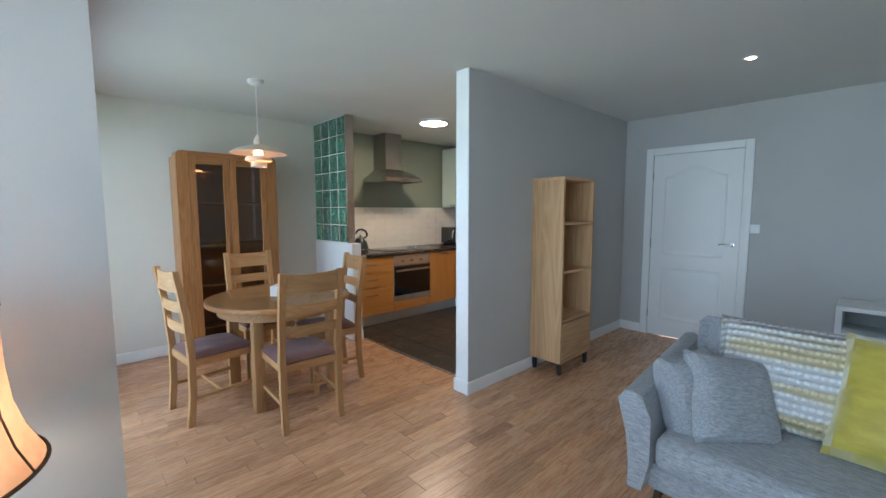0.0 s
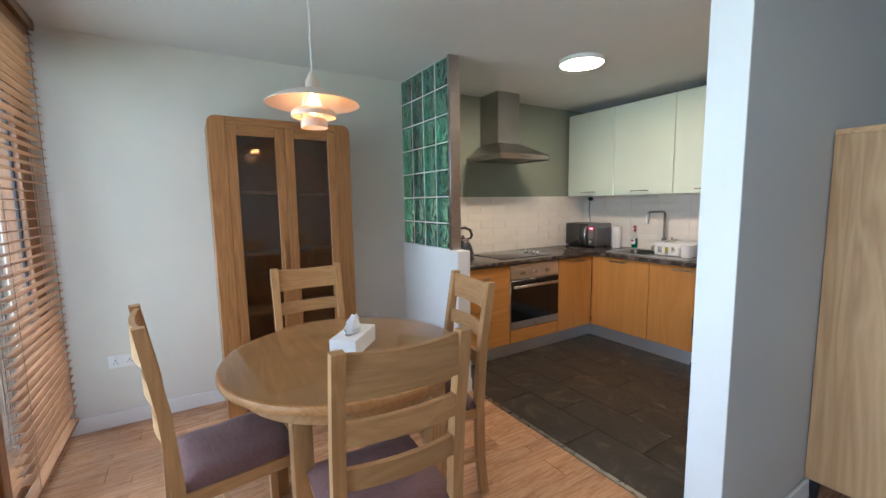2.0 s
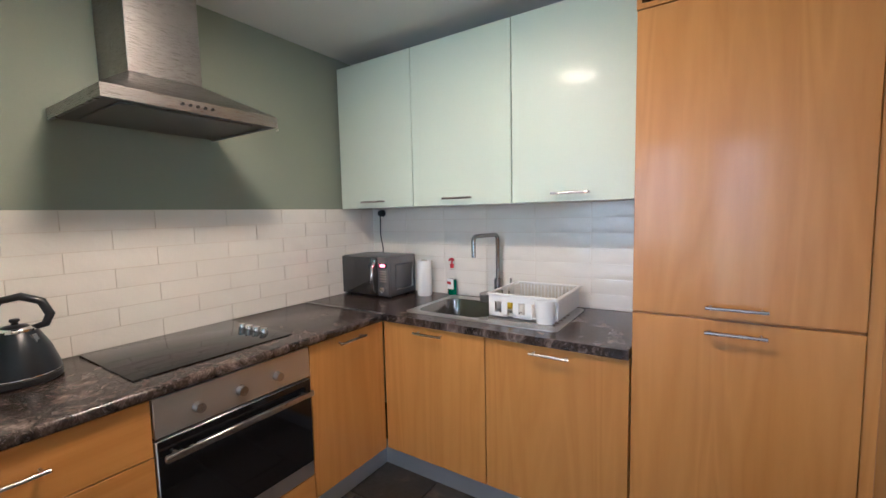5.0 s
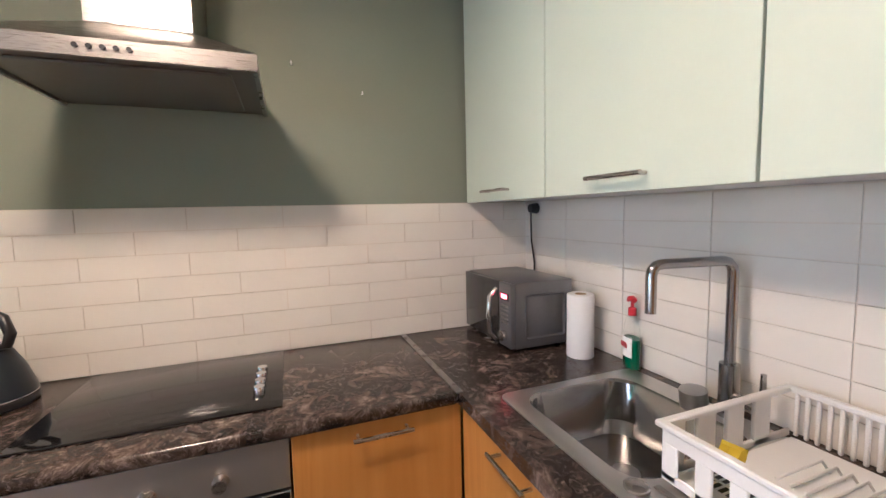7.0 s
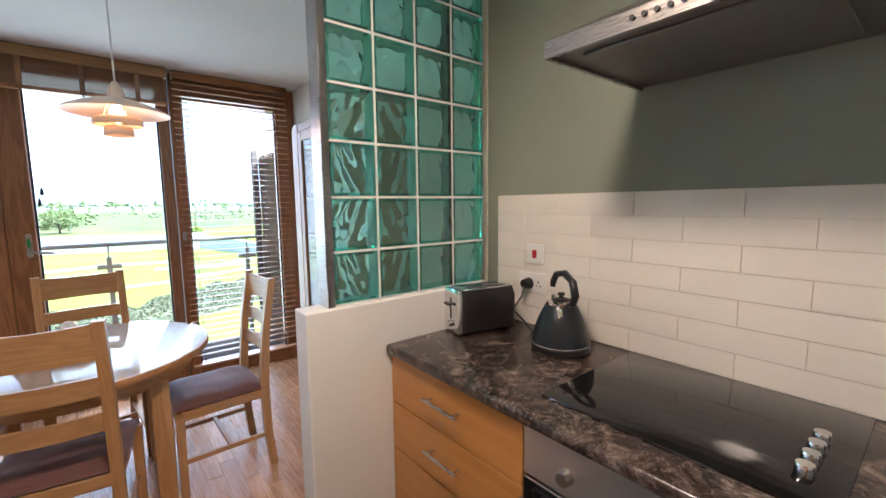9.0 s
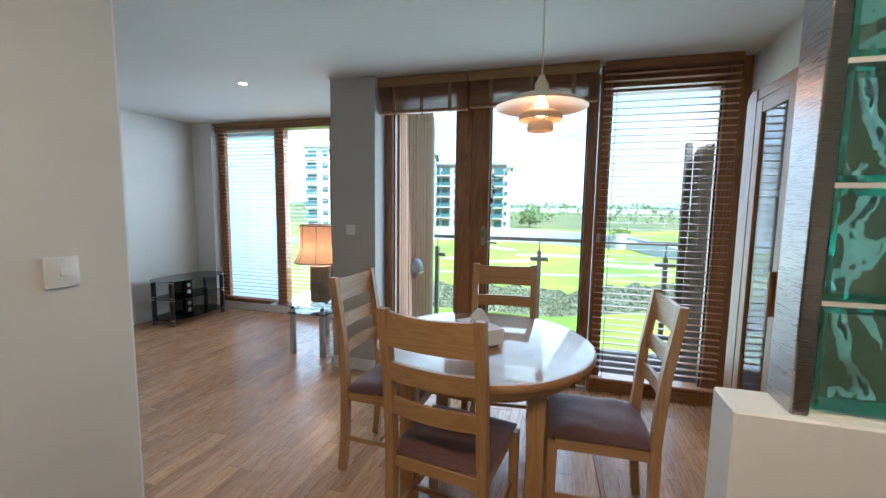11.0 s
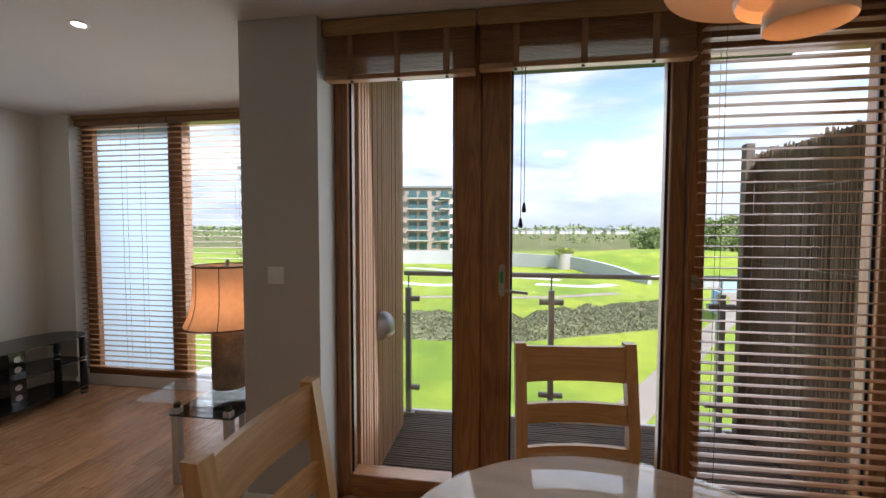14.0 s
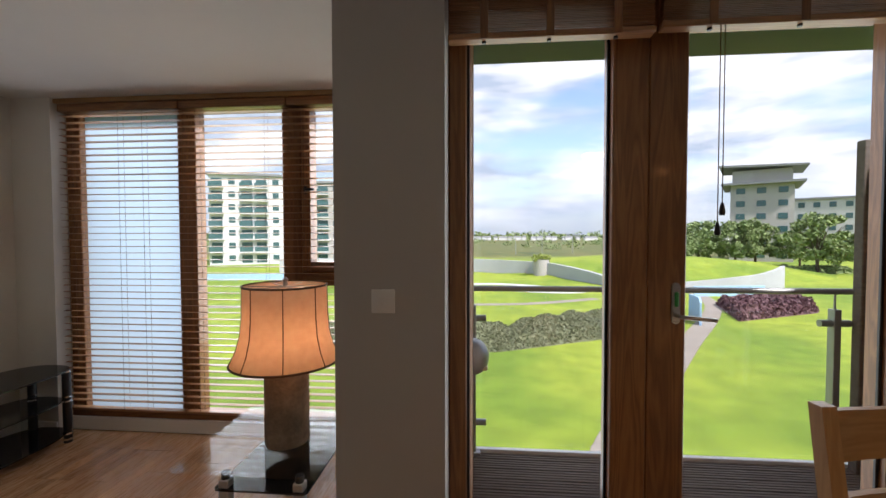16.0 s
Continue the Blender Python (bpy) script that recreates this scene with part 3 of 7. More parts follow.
bar(wl, (-1.42, A0, 1.1), (-0.76, A1, 1.2), False)
bar(wl, (-0.83, A0, 1.2), (-0.765, A1 + 0.012, ZT), True, "casement")
bar(wl, (-1.42, A0, 1.2), (-0.83, A1 + 0.012, 1.27), False, "casement")
pane(wl, (0.17, LY - 0.02, ZS), (0.94, LY - 0.008, ZT), M["frost"])
for lo, hi in (((-0.62, ZS), (0.03, ZT)), ((-1.42, 1.27), (-0.83, ZT)), ((-1.42, ZS), (-0.76, 1.1))):
    pane(wl, (lo[0], LY - 0.02, lo[1]), (hi[0], LY - 0.008, hi[1]))
structure("window_plinth", B((PX1, LY - 0.1, 0), (1.05, LY + 0.06, 0.1), 0.004), M["white"], "white painted plinth under the window")
# ---- kitchen ----
FX, FY = -4.035, 4.335   # fronts of the cooker run and of the sink run
PZ, TZ, WZ = 0.13, 0.855, 0.893


def bar_handle(parent, a, b, out, name="handle"):
    """A round bar on two posts; out points away from the door."""
    a, b, out = Vector(a), Vector(b), Vector(out)
    bm = bmesh.new()
    along = (b - a).normalized()
    cyl(bm, a + out * 0.032, b + out * 0.032, 0.006, n=10)
    for p in (a + along * 0.015, b - along * 0.015):
        cyl(bm, p, p + out * 0.032, 0.005, n=8)
    return part(name, bm, M["handle"], parent, "brushed steel bar handle")


def base_unit_w(name, y0, y1, fronts, label):
    """A floor unit of the cooker run; fronts: (z0, z1) of each drawer or door."""
    u = thing(name, (0, 0, 0), label, "cabinet", "kitchen base units")
    part("body", B((KX + 0.02, y0 + 0.002, PZ), (FX - 0.002, y1 - 0.002, TZ - 0.002)), M["alder_z"], u)
    for z0, z1 in fronts:
        d = part("drawer" if len(fronts) > 1 else "door", B((FX - 0.001, y0 + 0.003, z0 + 0.002), (FX + 0.018, y1 - 0.003, z1 - 0.002), 0.0015), M["alder_y" if len(fronts) > 1 else "alder_z"], u)
        mid, zh = (y0 + y1) / 2, z1 - (0.085 if len(fronts) > 1 else 0.035)
        bar_handle(d, (FX + 0.018, mid - 0.085, zh), (FX + 0.018, mid + 0.085, zh), (1, 0, 0))
    return u


def base_unit_n(name, x0, x1, zones, label, y=None, handles=None, group="kitchen base units"):
    u = thing(name, (0, 0, 0), label, "cabinet", group)
    part("body", B((x0 + 0.002, FY + 0.002, PZ), (x1 - 0.002, NY - 0.02, min(zones[-1][1], 0.7) if "sink" in name else zones[-1][1])), M["alder_z"], u)
    for (z0, z1), zh in zip(zones, handles):
        d = part("door", B((x0 + 0.003, FY - 0.018, z0 + 0.002), (x1 - 0.003, FY + 0.001, z1 - 0.002), 0.0015), M["alder_z"], u)
        mid = (x0 + x1) / 2
        bar_handle(d, (mid - 0.085, FY - 0.018, zh), (mid + 0.085, FY - 0.018, zh), (0, -1, 0))
    return u


base_unit_w("drawer_unit", 2.545, 3.212, [(0.66, TZ - 0.004), (0.47, 0.66), (PZ, 0.47)], "honey veneer drawer unit with three drawers and steel handles")
base_unit_w("corner_unit", 3.825, FY - 0.02, [(PZ, TZ - 0.004)], "honey veneer corner base unit beside the oven")
base_unit_n("sink_unit", FX + 0.02, -3.40, [(PZ, TZ - 0.004)], "honey veneer base unit under the sink", handles=[0.82])
base_unit_n("base_unit", -3.40, -2.782, [(PZ, TZ - 0.004)], "honey veneer base unit under the drainer", handles=[0.82])
tall = base_unit_n("tall_unit", -2.78, -2.15, [(PZ, 1.04), (1.045, 2.115)], "tall honey veneer fridge housing with two doors", handles=[1.0, 1.085], group="kitchen tall units")
part("side_panel", B((-2.15, FY - 0.01, 0), (-2.115, NY, 2.36), 0.002), M["alder_z"], tall)
part("filler", B((-2.113, FY + 0.03, 0), (DIV0 - 0.012, FY + 0.05, 2.36)), M["alder_z"], tall)
part("sealant", B((DIV0 - 0.012, FY + 0.026, 0), (DIV0 - 0.002, FY + 0.046, 2.36)), M["white"], tall, "thin white sealant line")
rack = thing("wine_rack", (0, 0, 0), "honey veneer wine rack with eight square cells", "wine rack")
part("back", B((-2.78, NY - 0.05, 2.118), (-2.152, NY - 0.03, 2.36)), M["alder_z"], rack)
for z in (2.118, 2.228, 2.342):
    part("shelf", B((-2.78, FY - 0.016, z), (-2.152, NY - 0.05, z + 0.018), 0.001), M["alder_y"], rack)
for k in range(5):
    x = -2.78 + k * (0.628 - 0.018) / 4
    for z in (2.136, 2.246):
        part("divider", B((x, FY - 0.014, z), (x + 0.018, NY - 0.05, z + (0.092 if z < 2.2 else 0.096)), 0.001), M["alder_z"], rack)
cloth = thing("folded_cloth", (-2.66, FY + 0.1, 2.36), "folded red and black cloth on the wine rack", "cloth")
part("fold", puff(bmesh.new(), (0.16, 0.1, 0.02), 0.012, 8, pose(0, 0, 0.016)), M["red"], cloth)
part("fold", puff(bmesh.new(), (0.1, 0.07, 0.016), 0.01, 8, pose(0.03, 0.01, 0.038, 0, 0, 20)), M["black"], cloth)
bot = thing("wine_bottle", (-2.69, FY + 0.12, 2.172), "dark glass wine bottle lying in the rack", "bottle")
part("body", skin(bmesh.new(), [[Vector((0.034 * s * math.cos(a * math.pi / 8), y, 0.034 * s * math.sin(a * math.pi / 8))) for a in range(16)] for s, y in ((0.4, -0.1), (0.42, -0.02), (0.98, 0.05), (0.98, 0.2))]), M["blackglass"], bot)

plinth = thing("plinth", (0, 0, 0), "brushed steel plinth under the kitchen units", "plinth")
part("face", B((FX - 0.05, 2.545, 0.0), (FX - 0.035, FY + 0.05, PZ - 0.002)), M["aluplinth"], plinth)
part("face", B((FX - 0.035, FY + 0.035, 0.0), (-2.15, FY + 0.05, PZ - 0.002)), M["aluplinth"], plinth)

# worktop with a hole for the sink
SX0, SX1, SY0, SY1 = -3.93, -3.09, 4.395, 4.89
BX0, BX1, BY0, BY1 = -3.895, -3.475, 4.445, 4.815
wtop = thing("worktop", (0, 0, 0), "dark brown marbled laminate worktop with a metal joint strip", "worktop")
part("slab", B((KX + 0.002, 2.538, TZ), (-3.995, 4.30, WZ), 0.012, 3), M["marble"], wtop)
part("slab", boxes(((KX + 0.002, 4.3, TZ), (BX0 - 0.012, NY, WZ)), ((BX1 + 0.012, 4.3, TZ), (-2.785, NY, WZ)), ((BX0 - 0.012, 4.3, TZ), (BX1 + 0.012, BY0 - 0.012, WZ)), ((BX0 - 0.012, BY1 + 0.012, TZ), (BX1 + 0.012, NY, WZ))), M["marble"], wtop)
part("joint_strip", B((KX + 0.01, 4.29, WZ - 0.002), (-3.995, 4.312, WZ + 0.003), 0.001), M["steel"], wtop, "dull metal joint strip")

# sink
sink = thing("sink", (0, 0, WZ), "stainless steel inset sink with one bowl and drainer", "sink")
def rrect(x0, x1, y0, y1, r, z, n=5):
    out = []
    for cx, cy, a0 in ((x1 - r, y1 - r, 0), (x0 + r, y1 - r, 90), (x0 + r, y0 + r, 180), (x1 - r, y0 + r, 270)):
        for k in range(n + 1):
            a = radians(a0 + 90 * k / n)
            out.append(Vector((cx + r * math.cos(a), cy + r * math.sin(a), z)))
    return out

bm = bmesh.new()
skin(bm, [rrect(SX0, SX1, SY0, SY1, 0.03, 0.0), rrect(SX0, SX1, SY0, SY1, 0.03, 0.004), rrect(SX0 + 0.008, SX1 - 0.008, SY0 + 0.008, SY1 - 0.008, 0.03, 0.007),
          rrect(SX0 + 0.03, SX1 - 0.03, SY0 + 0.03, SY1 - 0.03, 0.03, 0.005)], cap=False)
lower = rrect(SX0 + 0.03, SX1 - 0.03, SY0 + 0.03, SY1 - 0.03, 0.03, 0.005)
hole = rrect(BX0, BX1, BY0, BY1, 0.07, 0.004)
n_ = len(lower)
va, vb = [bm.verts.new(p) for p in lower], [bm.verts.new(p) for p in hole]
for k in range(n_):
    bm.faces.new((va[k], va[(k + 1) % n_], vb[(k + 1) % n_], vb[k]))
part("rim", bm, M["ovensteel"], sink)
bm = bmesh.new()
skin(bm, [rrect(BX0, BX1, BY0, BY1, 0.07, 0.004), rrect(BX0 + 0.006, BX1 - 0.006, BY0 + 0.006, BY1 - 0.006, 0.07, -0.004), rrect(BX0 + 0.015, BX1 - 0.015, BY0 + 0.015, BY1 - 0.015, 0.07, -0.12), rrect(BX0 + 0.04, BX1 - 0.04, BY0 + 0.04, BY1 - 0.04, 0.07, -0.148)], cap=False)
vs = [bm.verts.new(p) for p in rrect(BX0 + 0.04, BX1 - 0.04, BY0 + 0.04, BY1 - 0.04, 0.07, -0.148)]
bm.faces.new(vs)
part("bowl", bm, M["tap"], sink)
part("drain", lathe(bmesh.new(), [(0.035, -0.147), (0.035, -0.142), (0.028, -0.14)], ((BX0 + BX1) / 2, (BY0 + BY1) / 2, 0), 20), M["steel_d"], sink)
part("overflow", cyl(bmesh.new(), (-3.66, BY1 + 0.022, 0.004), (-3.66, BY1 + 0.016, 0.05), 0.034, n=20), M["steel_d"], sink, "black and steel plug knob")
part("plug_disc", lathe(bmesh.new(), [(0.024, 0.006), (0.024, 0.011), (0.02, 0.013)], (-3.47, 4.44, 0), 20), M["steel"], sink)
for k in range(5):
    part("drain_groove", B((-3.46, 4.47 + k * 0.055, 0.004), (-3.12, 4.485 + k * 0.055, 0.009), 0.002), M["steel"], sink)

tap = thing("kitchen_tap", (-3.59, 4.865, WZ), "tall square-necked chrome kitchen mixer tap", "tap", rz=-9)
part("base", cyl(bmesh.new(), (0, 0, 0), (0, 0, 0.14), 0.023, n=20), M["tap"], tap)
pts = [(0, 0, 0.13), (0, 0, 0.37)] + [(0, -0.03 + 0.03 * math.cos(radians(a)), 0.37 + 0.03 * math.sin(radians(a))) for a in (30, 60, 90)]
pts += [(0, -0.205, 0.40)] + [(0, -0.205 - 0.025 * math.sin(radians(a)), 0.375 + 0.025 * math.cos(radians(a))) for a in (30, 60, 90)] + [(0, -0.23, 0.285)]
part("spout", tube(bmesh.new(), pts, 0.0125, 14), M["tap"], tap)
part("lever", tube(bmesh.new(), [(0.02, 0, 0.06), (0.09, -0.01, 0.062), (0.095, -0.01, 0.07), (0.096, -0.01, 0.15)], [0.014, 0.012, 0.008, 0.006], 10), M["tap"], tap)

# dish rack
dr = thing("dish_rack", (0, 0, WZ + 0.009), "white plastic dish drainer rack with cutlery cup", "dish rack")
RX0, RX1, RY0, RY1, RH = -3.465, -3.12, 4.5, 4.88, 0.12
bm = bmesh.new()
for a, b in (((RX0 - 0.012, RY0 - 0.012), (RX1 + 0.012, RY0 + 0.006)), ((RX0 - 0.012, RY1 - 0.006), (RX1 + 0.012, RY1 + 0.012)), ((RX0 - 0.012, RY0 + 0.006), (RX0 + 0.006, RY1 - 0.006)), ((RX1 - 0.006, RY0 + 0.006), (RX1 + 0.012, RY1 - 0.006))):
    box(bm, (*a, RH - 0.012), (*b, RH), 0.003)
part("rim", bm, M["whiteplastic"], dr)
bm = bmesh.new()
box(bm, (RX0 + 0.012, RY0 + 0.012, 0.006), (RX1 - 0.012, RY1 - 0.012, 0.012), 0.002)
part("base_tray", bm, M["whiteplastic"], dr)
for k in range(16):
    part("drain_slot", B((RX0 + 0.03 + (k % 8) * 0.014, RY0 + 0.05 + (k // 8) * 0.03, 0.0118), (RX0 + 0.038 + (k % 8) * 0.014, RY0 + 0.072 + (k // 8) * 0.03, 0.0128)), M["black"], dr)
wallmesh = mesh_of("slat", B((-0.004, -0.004, 0.01), (0.004, 0.004, RH - 0.008), 0.002), M["whiteplastic"])
for k in range(17):
    piece("slat", wallmesh, dr, pose(RX1 - 0.002, RY0 + 0.016 + k * (RY1 - RY0 - 0.03) / 16, 0))
    piece("slat", wallmesh, dr, pose(RX0 + 0.014 + k * (RX1 - RX0 - 0.028) / 16, RY1 + 0.001, 0))
for y0 in (0.0, 0.085, 0.17, 0.255):
    part("side_bar", B((RX0 - 0.004, RY0 + y0, 0.008), (RX0 + 0.004, RY0 + y0 + 0.055, RH - 0.008), 0.003), M["whiteplastic"], dr)
part("side_rail", B((RX0 - 0.004, RY0, 0.006), (RX0 + 0.004, RY1, 0.024), 0.003), M["whiteplastic"], dr)
part("front_band", B((RX0, RY0 - 0.006, RH - 0.04), (RX1, RY0 + 0.002, RH - 0.008), 0.003), M["whiteplastic"], dr)
for x0, x1 in ((0.0, 0.034), (0.068, 0.1), (0.128, 0.158), (0.19, 0.225)):
    part("front_bar", B((RX0 + x0, RY0 - 0.006, 0.01), (RX0 + x1, RY0 + 0.002, RH - 0.036), 0.003), M["whiteplastic"], dr)
for x0, x1 in ((0.0, 0.1), (0.128, 0.225)):
    part("front_rail", B((RX0 + x0, RY0 - 0.006, 0.006), (RX0 + x1, RY0 + 0.002, 0.026), 0.003), M["whiteplastic"], dr)
bm = bmesh.new()
lathe(bm, [(0.04, 0.0), (0.043, 0.004), (0.052, RH - 0.012), (0.048, RH - 0.012), (0.04, 0.008), (0.01, 0.008)], (RX1 - 0.055, RY0 + 0.005, 0), 24)
part("cutlery_cup", bm, M["whiteplastic"], dr, "white plastic cutlery cup")
for k in range(10):
    part("plate_peg", tube(bmesh.new(), [(RX0 + 0.12 + k * 0.022, RY0 + 0.1, 0.012), (RX0 + 0.12 + k * 0.022, RY0 + 0.13, 0.045), (RX0 + 0.12 + k * 0.022, RY0 + 0.26, 0.045), (RX0 + 0.12 + k * 0.022, RY0 + 0.29, 0.012)], 0.003, 6), M["whiteplastic"], dr)
sp = thing("dish_sponge", (RX0 + 0.06, 4.6, WZ + 0.024), "yellow dish cloth in the rack", "sponge")
part("cloth", puff(bmesh.new(), (0.045, 0.06, 0.016), 0.01, 8, pose(0, 0, 0.035, 60, 0, 10)), plain("yellow_cloth", (0.6, 0.45, 0.02), 0.9), sp)

# hob, oven, hood
hob = thing("hob", (0, 0, WZ), "black glass ceramic hob with four side knobs", "hob")
part("glass_plate", B((-4.615, 3.2, 0.0), (-4.105, 3.81, 0.006), 0.003, 2), M["blackglass"], hob)
for k in range(4):
    part("knob", lathe(bmesh.new(), [(0.017, 0.006), (0.017, 0.026), (0.015, 0.03), (0.002, 0.03)], (-4.39 + k * 0.057, 3.745, 0), 18), M["chrome"], hob, "round chrome hob knob")

oven = thing("oven", (0, 0, 0), "stainless steel built-in oven with black glass door", "oven")
OY0, OY1 = 3.215, 3.822
part("body", B((KX + 0.05, OY0, 0.25), (FX - 0.002, OY1, TZ - 0.004)), M["black"], oven)
part("control_panel", B((FX - 0.002, OY0, 0.715), (FX + 0.02, OY1, TZ - 0.006), 0.002), M["ovensteel"], oven)
for k in range(3):
    y = OY0 + 0.135 + k * 0.155
    part("knob", cyl(bmesh.new(), (FX + 0.02, y, 0.772), (FX + 0.045, y, 0.772), 0.02, 0.017, 20), M["steel"], oven, "round steel oven knob")
door = part("door", B((FX - 0.002, OY0, 0.255), (FX + 0.02, OY1, 0.705), 0.003), M["ovensteel"], oven)
part("door_glass", B((FX + 0.02, OY0 + 0.003, 0.325), (FX + 0.024, OY1 - 0.003, 0.704), 0.001), M["blackglass"], door, "black oven door glass")
bm = B((FX + 0.045, OY0 + 0.012, 0.64), (FX + 0.062, OY1 - 0.012, 0.664), 0.003)
for y in (OY0 + 0.05, OY1 - 0.05):
    cyl(bm, (FX + 0.018, y, 0.652), (FX + 0.055, y, 0.652), 0.008, n=8)
part("handle", bm, M["steel"], door, "steel oven door handle")
part("maker_mark", B((FX + 0.02, (OY0 + OY1) / 2 - 0.03, 0.275), (FX + 0.0212, (OY0 + OY1) / 2 + 0.03, 0.287)), M["steel_d"], door)
part("filler_panel", B((FX - 0.002, OY0, PZ), (FX + 0.018, OY1, 0.25), 0.0015), M["alder_y"], oven)

hood = thing("cooker_hood", (0, 0, 0), "stainless steel chimney cooker hood on the wall", "cooker hood")
HY0, HY1, HX, HZ = 3.185, 3.8, -4.115, 1.805
def rect(x0, x1, y0, y1, z):
    return [(x0, y0, z), (x1, y0, z), (x1, y1, z), (x0, y1, z)]

part("canopy_rim", boxes(((KX, HY0, HZ), (HX, HY0 + 0.012, HZ + 0.042)), ((KX, HY1 - 0.012, HZ), (HX, HY1, HZ + 0.042)), ((HX - 0.012, HY0 + 0.012, HZ), (HX, HY1 - 0.012, HZ + 0.042))), M["steel"], hood)
part("canopy", loft(bmesh.new(), [rect(KX, HX, HY0, HY1, HZ + 0.042), rect(KX, HX - 0.012, HY0 + 0.01, HY1 - 0.01, HZ + 0.05), rect(KX, -4.36, 3.355, 3.62, HZ + 0.17)]), M["steel"], hood)
part("filter", B((KX, HY0 + 0.012, HZ + 0.01), (HX - 0.012, HY1 - 0.012, HZ + 0.02)), M["filter"], hood, "grey grease filter under the hood")
part("filter_frame", B((KX + 0.06, HY0 + 0.07, HZ + 0.002), (HX - 0.07, HY1 - 0.07, HZ + 0.01), 0.003), M["filter"], hood)
part("chimney", B((KX, 3.355, HZ + 0.17), (-4.36, 3.62, H), 0.002), M["steel"], hood)
for k in range(5):
    part("button", cyl(bmesh.new(), (HX, 3.42 + k * 0.026, HZ + 0.022), (HX + 0.006, 3.42 + k * 0.026, HZ + 0.022), 0.006, n=10), M["black"], hood)

# wall units
for k, (x0, x1) in enumerate(((KX + 0.03, -4.012), (-4.01, -3.388), (-3.386, -2.79))):
    u = thing("wall_unit", (0, 0, 0), "pale green lacquered wall unit with a steel handle", "cabinet", "kitchen wall units")
    part("body", B((x0, 4.633, 1.47), (x1, NY - 0.002, 2.368)), M["whiteplastic"], u)
    d = part("door", B((x0 + 0.0015, 4.612, 1.466), (x1 - 0.0015, 4.631, 2.37), 0.0015), M["mint"], u)
    mid = (x0 + x1) / 2
    bar_handle(d, (mid - 0.09, 4.612, 1.505), (mid + 0.09, 4.612, 1.505), (0, -1, 0))

# appliances on the worktop
ts = thing("toaster", (-4.42, 2.63, WZ), "black two-slot toaster with a chrome end", "toaster", rz=-14)
part("body", loft(bmesh.new(), [rrect(-0.14, 0.125, -0.075, 0.075, 0.025, z) for z in (0.012, 0.05, 0.15)] + [rrect(-0.132, 0.118, -0.066, 0.066, 0.025, 0.185)]), M["black"], ts)
part("end_panel", loft(bmesh.new(), [rrect(0.12, 0.142, -0.072, 0.072, 0.008, z) for z in (0.01, 0.165)] + [rrect(0.12, 0.136, -0.06, 0.06, 0.006, 0.184)]), M["chrome"], ts, "chrome end panel")
part("lever_slot", B((0.142, -0.006, 0.06), (0.1435, 0.006, 0.15)), M["black"], ts)
part("lever", B((0.142, -0.022, 0.12), (0.165, 0.022, 0.132), 0.003), M["black"], ts)
part("dial", cyl(bmesh.new(), (0.142, 0.0, 0.04), (0.158, 0.0, 0.04), 0.014, n=16), M["chrome"], ts)
part("top_plate", B((-0.12, -0.058, 0.184), (0.105, 0.058, 0.189), 0.002), M["chrome"], ts)
for y in (-0.03, 0.03):
    part("slot", B((-0.1, y - 0.014, 0.187), (0.085, y + 0.014, 0.1905)), M["black"], ts)
for x in (-0.11, 0.1):
    part("foot", B((x - 0.015, -0.05, 0), (x + 0.015, 0.05, 0.012), 0.002), M["black"], ts)

kt = thing("kettle", (-4.465, 3.01, WZ), "matt black cone kettle with chrome spout and lid", "kettle", rz=-20)
kt.scale = (1, 1, 0.92)
part("base", lathe(bmesh.new(), [(0.1, 0), (0.107, 0.006), (0.107, 0.024), (0.103, 0.028)], n=32), M["black"], kt)
part("band", lathe(bmesh.new(), [(0.1065, 0.028), (0.1075, 0.031), (0.1065, 0.034)], n=32), M["chrome"], kt)
part("body", lathe(bmesh.new(), [(0.106, 0.034), (0.104, 0.05), (0.084, 0.12), (0.06, 0.175), (0.053, 0.186)], n=32), plain("navy_black_enamel", (0.012, 0.016, 0.022), 0.32), kt)
part("collar", lathe(bmesh.new(), [(0.054, 0.186), (0.054, 0.194), (0.036, 0.2)], n=28), M["chrome"], kt)
part("lid", lathe(bmesh.new(), [(0.036, 0.2), (0.03, 0.206), (0.01, 0.21), (0.008, 0.216), (0.014, 0.222), (0.012, 0.23), (0.003, 0.232)], n=24), M["black"], kt)
part("spout", tube(bmesh.new(), [(-0.02, -0.055, 0.13), (-0.03, -0.085, 0.165), (-0.04, -0.105, 0.19)], [0.022, 0.016, 0.01], 12), M["chrome"], kt)
part("gauge", loft(bmesh.new(), [[(0.03, 0.078 - 0.036 * z, 0.055 + 0.12 * z), (0.045, 0.07 - 0.034 * z, 0.055 + 0.12 * z), (0.048, 0.082 - 0.036 * z, 0.055 + 0.12 * z), (0.034, 0.09 - 0.036 * z, 0.055 + 0.12 * z)] for z in (0, 1)]), M["chrome"], kt)
part("handle", tube(bmesh.new(), [(0.0, 0.04, 0.19), (0.005, 0.075, 0.2), (0.005, 0.088, 0.235), (0.003, 0.07, 0.285), (0, 0.02, 0.31), (0, -0.03, 0.3), (0, -0.05, 0.27), (0, -0.055, 0.245)], [0.01, 0.013, 0.014, 0.014, 0.014, 0.013, 0.012, 0.01], 12), M["black"], kt)


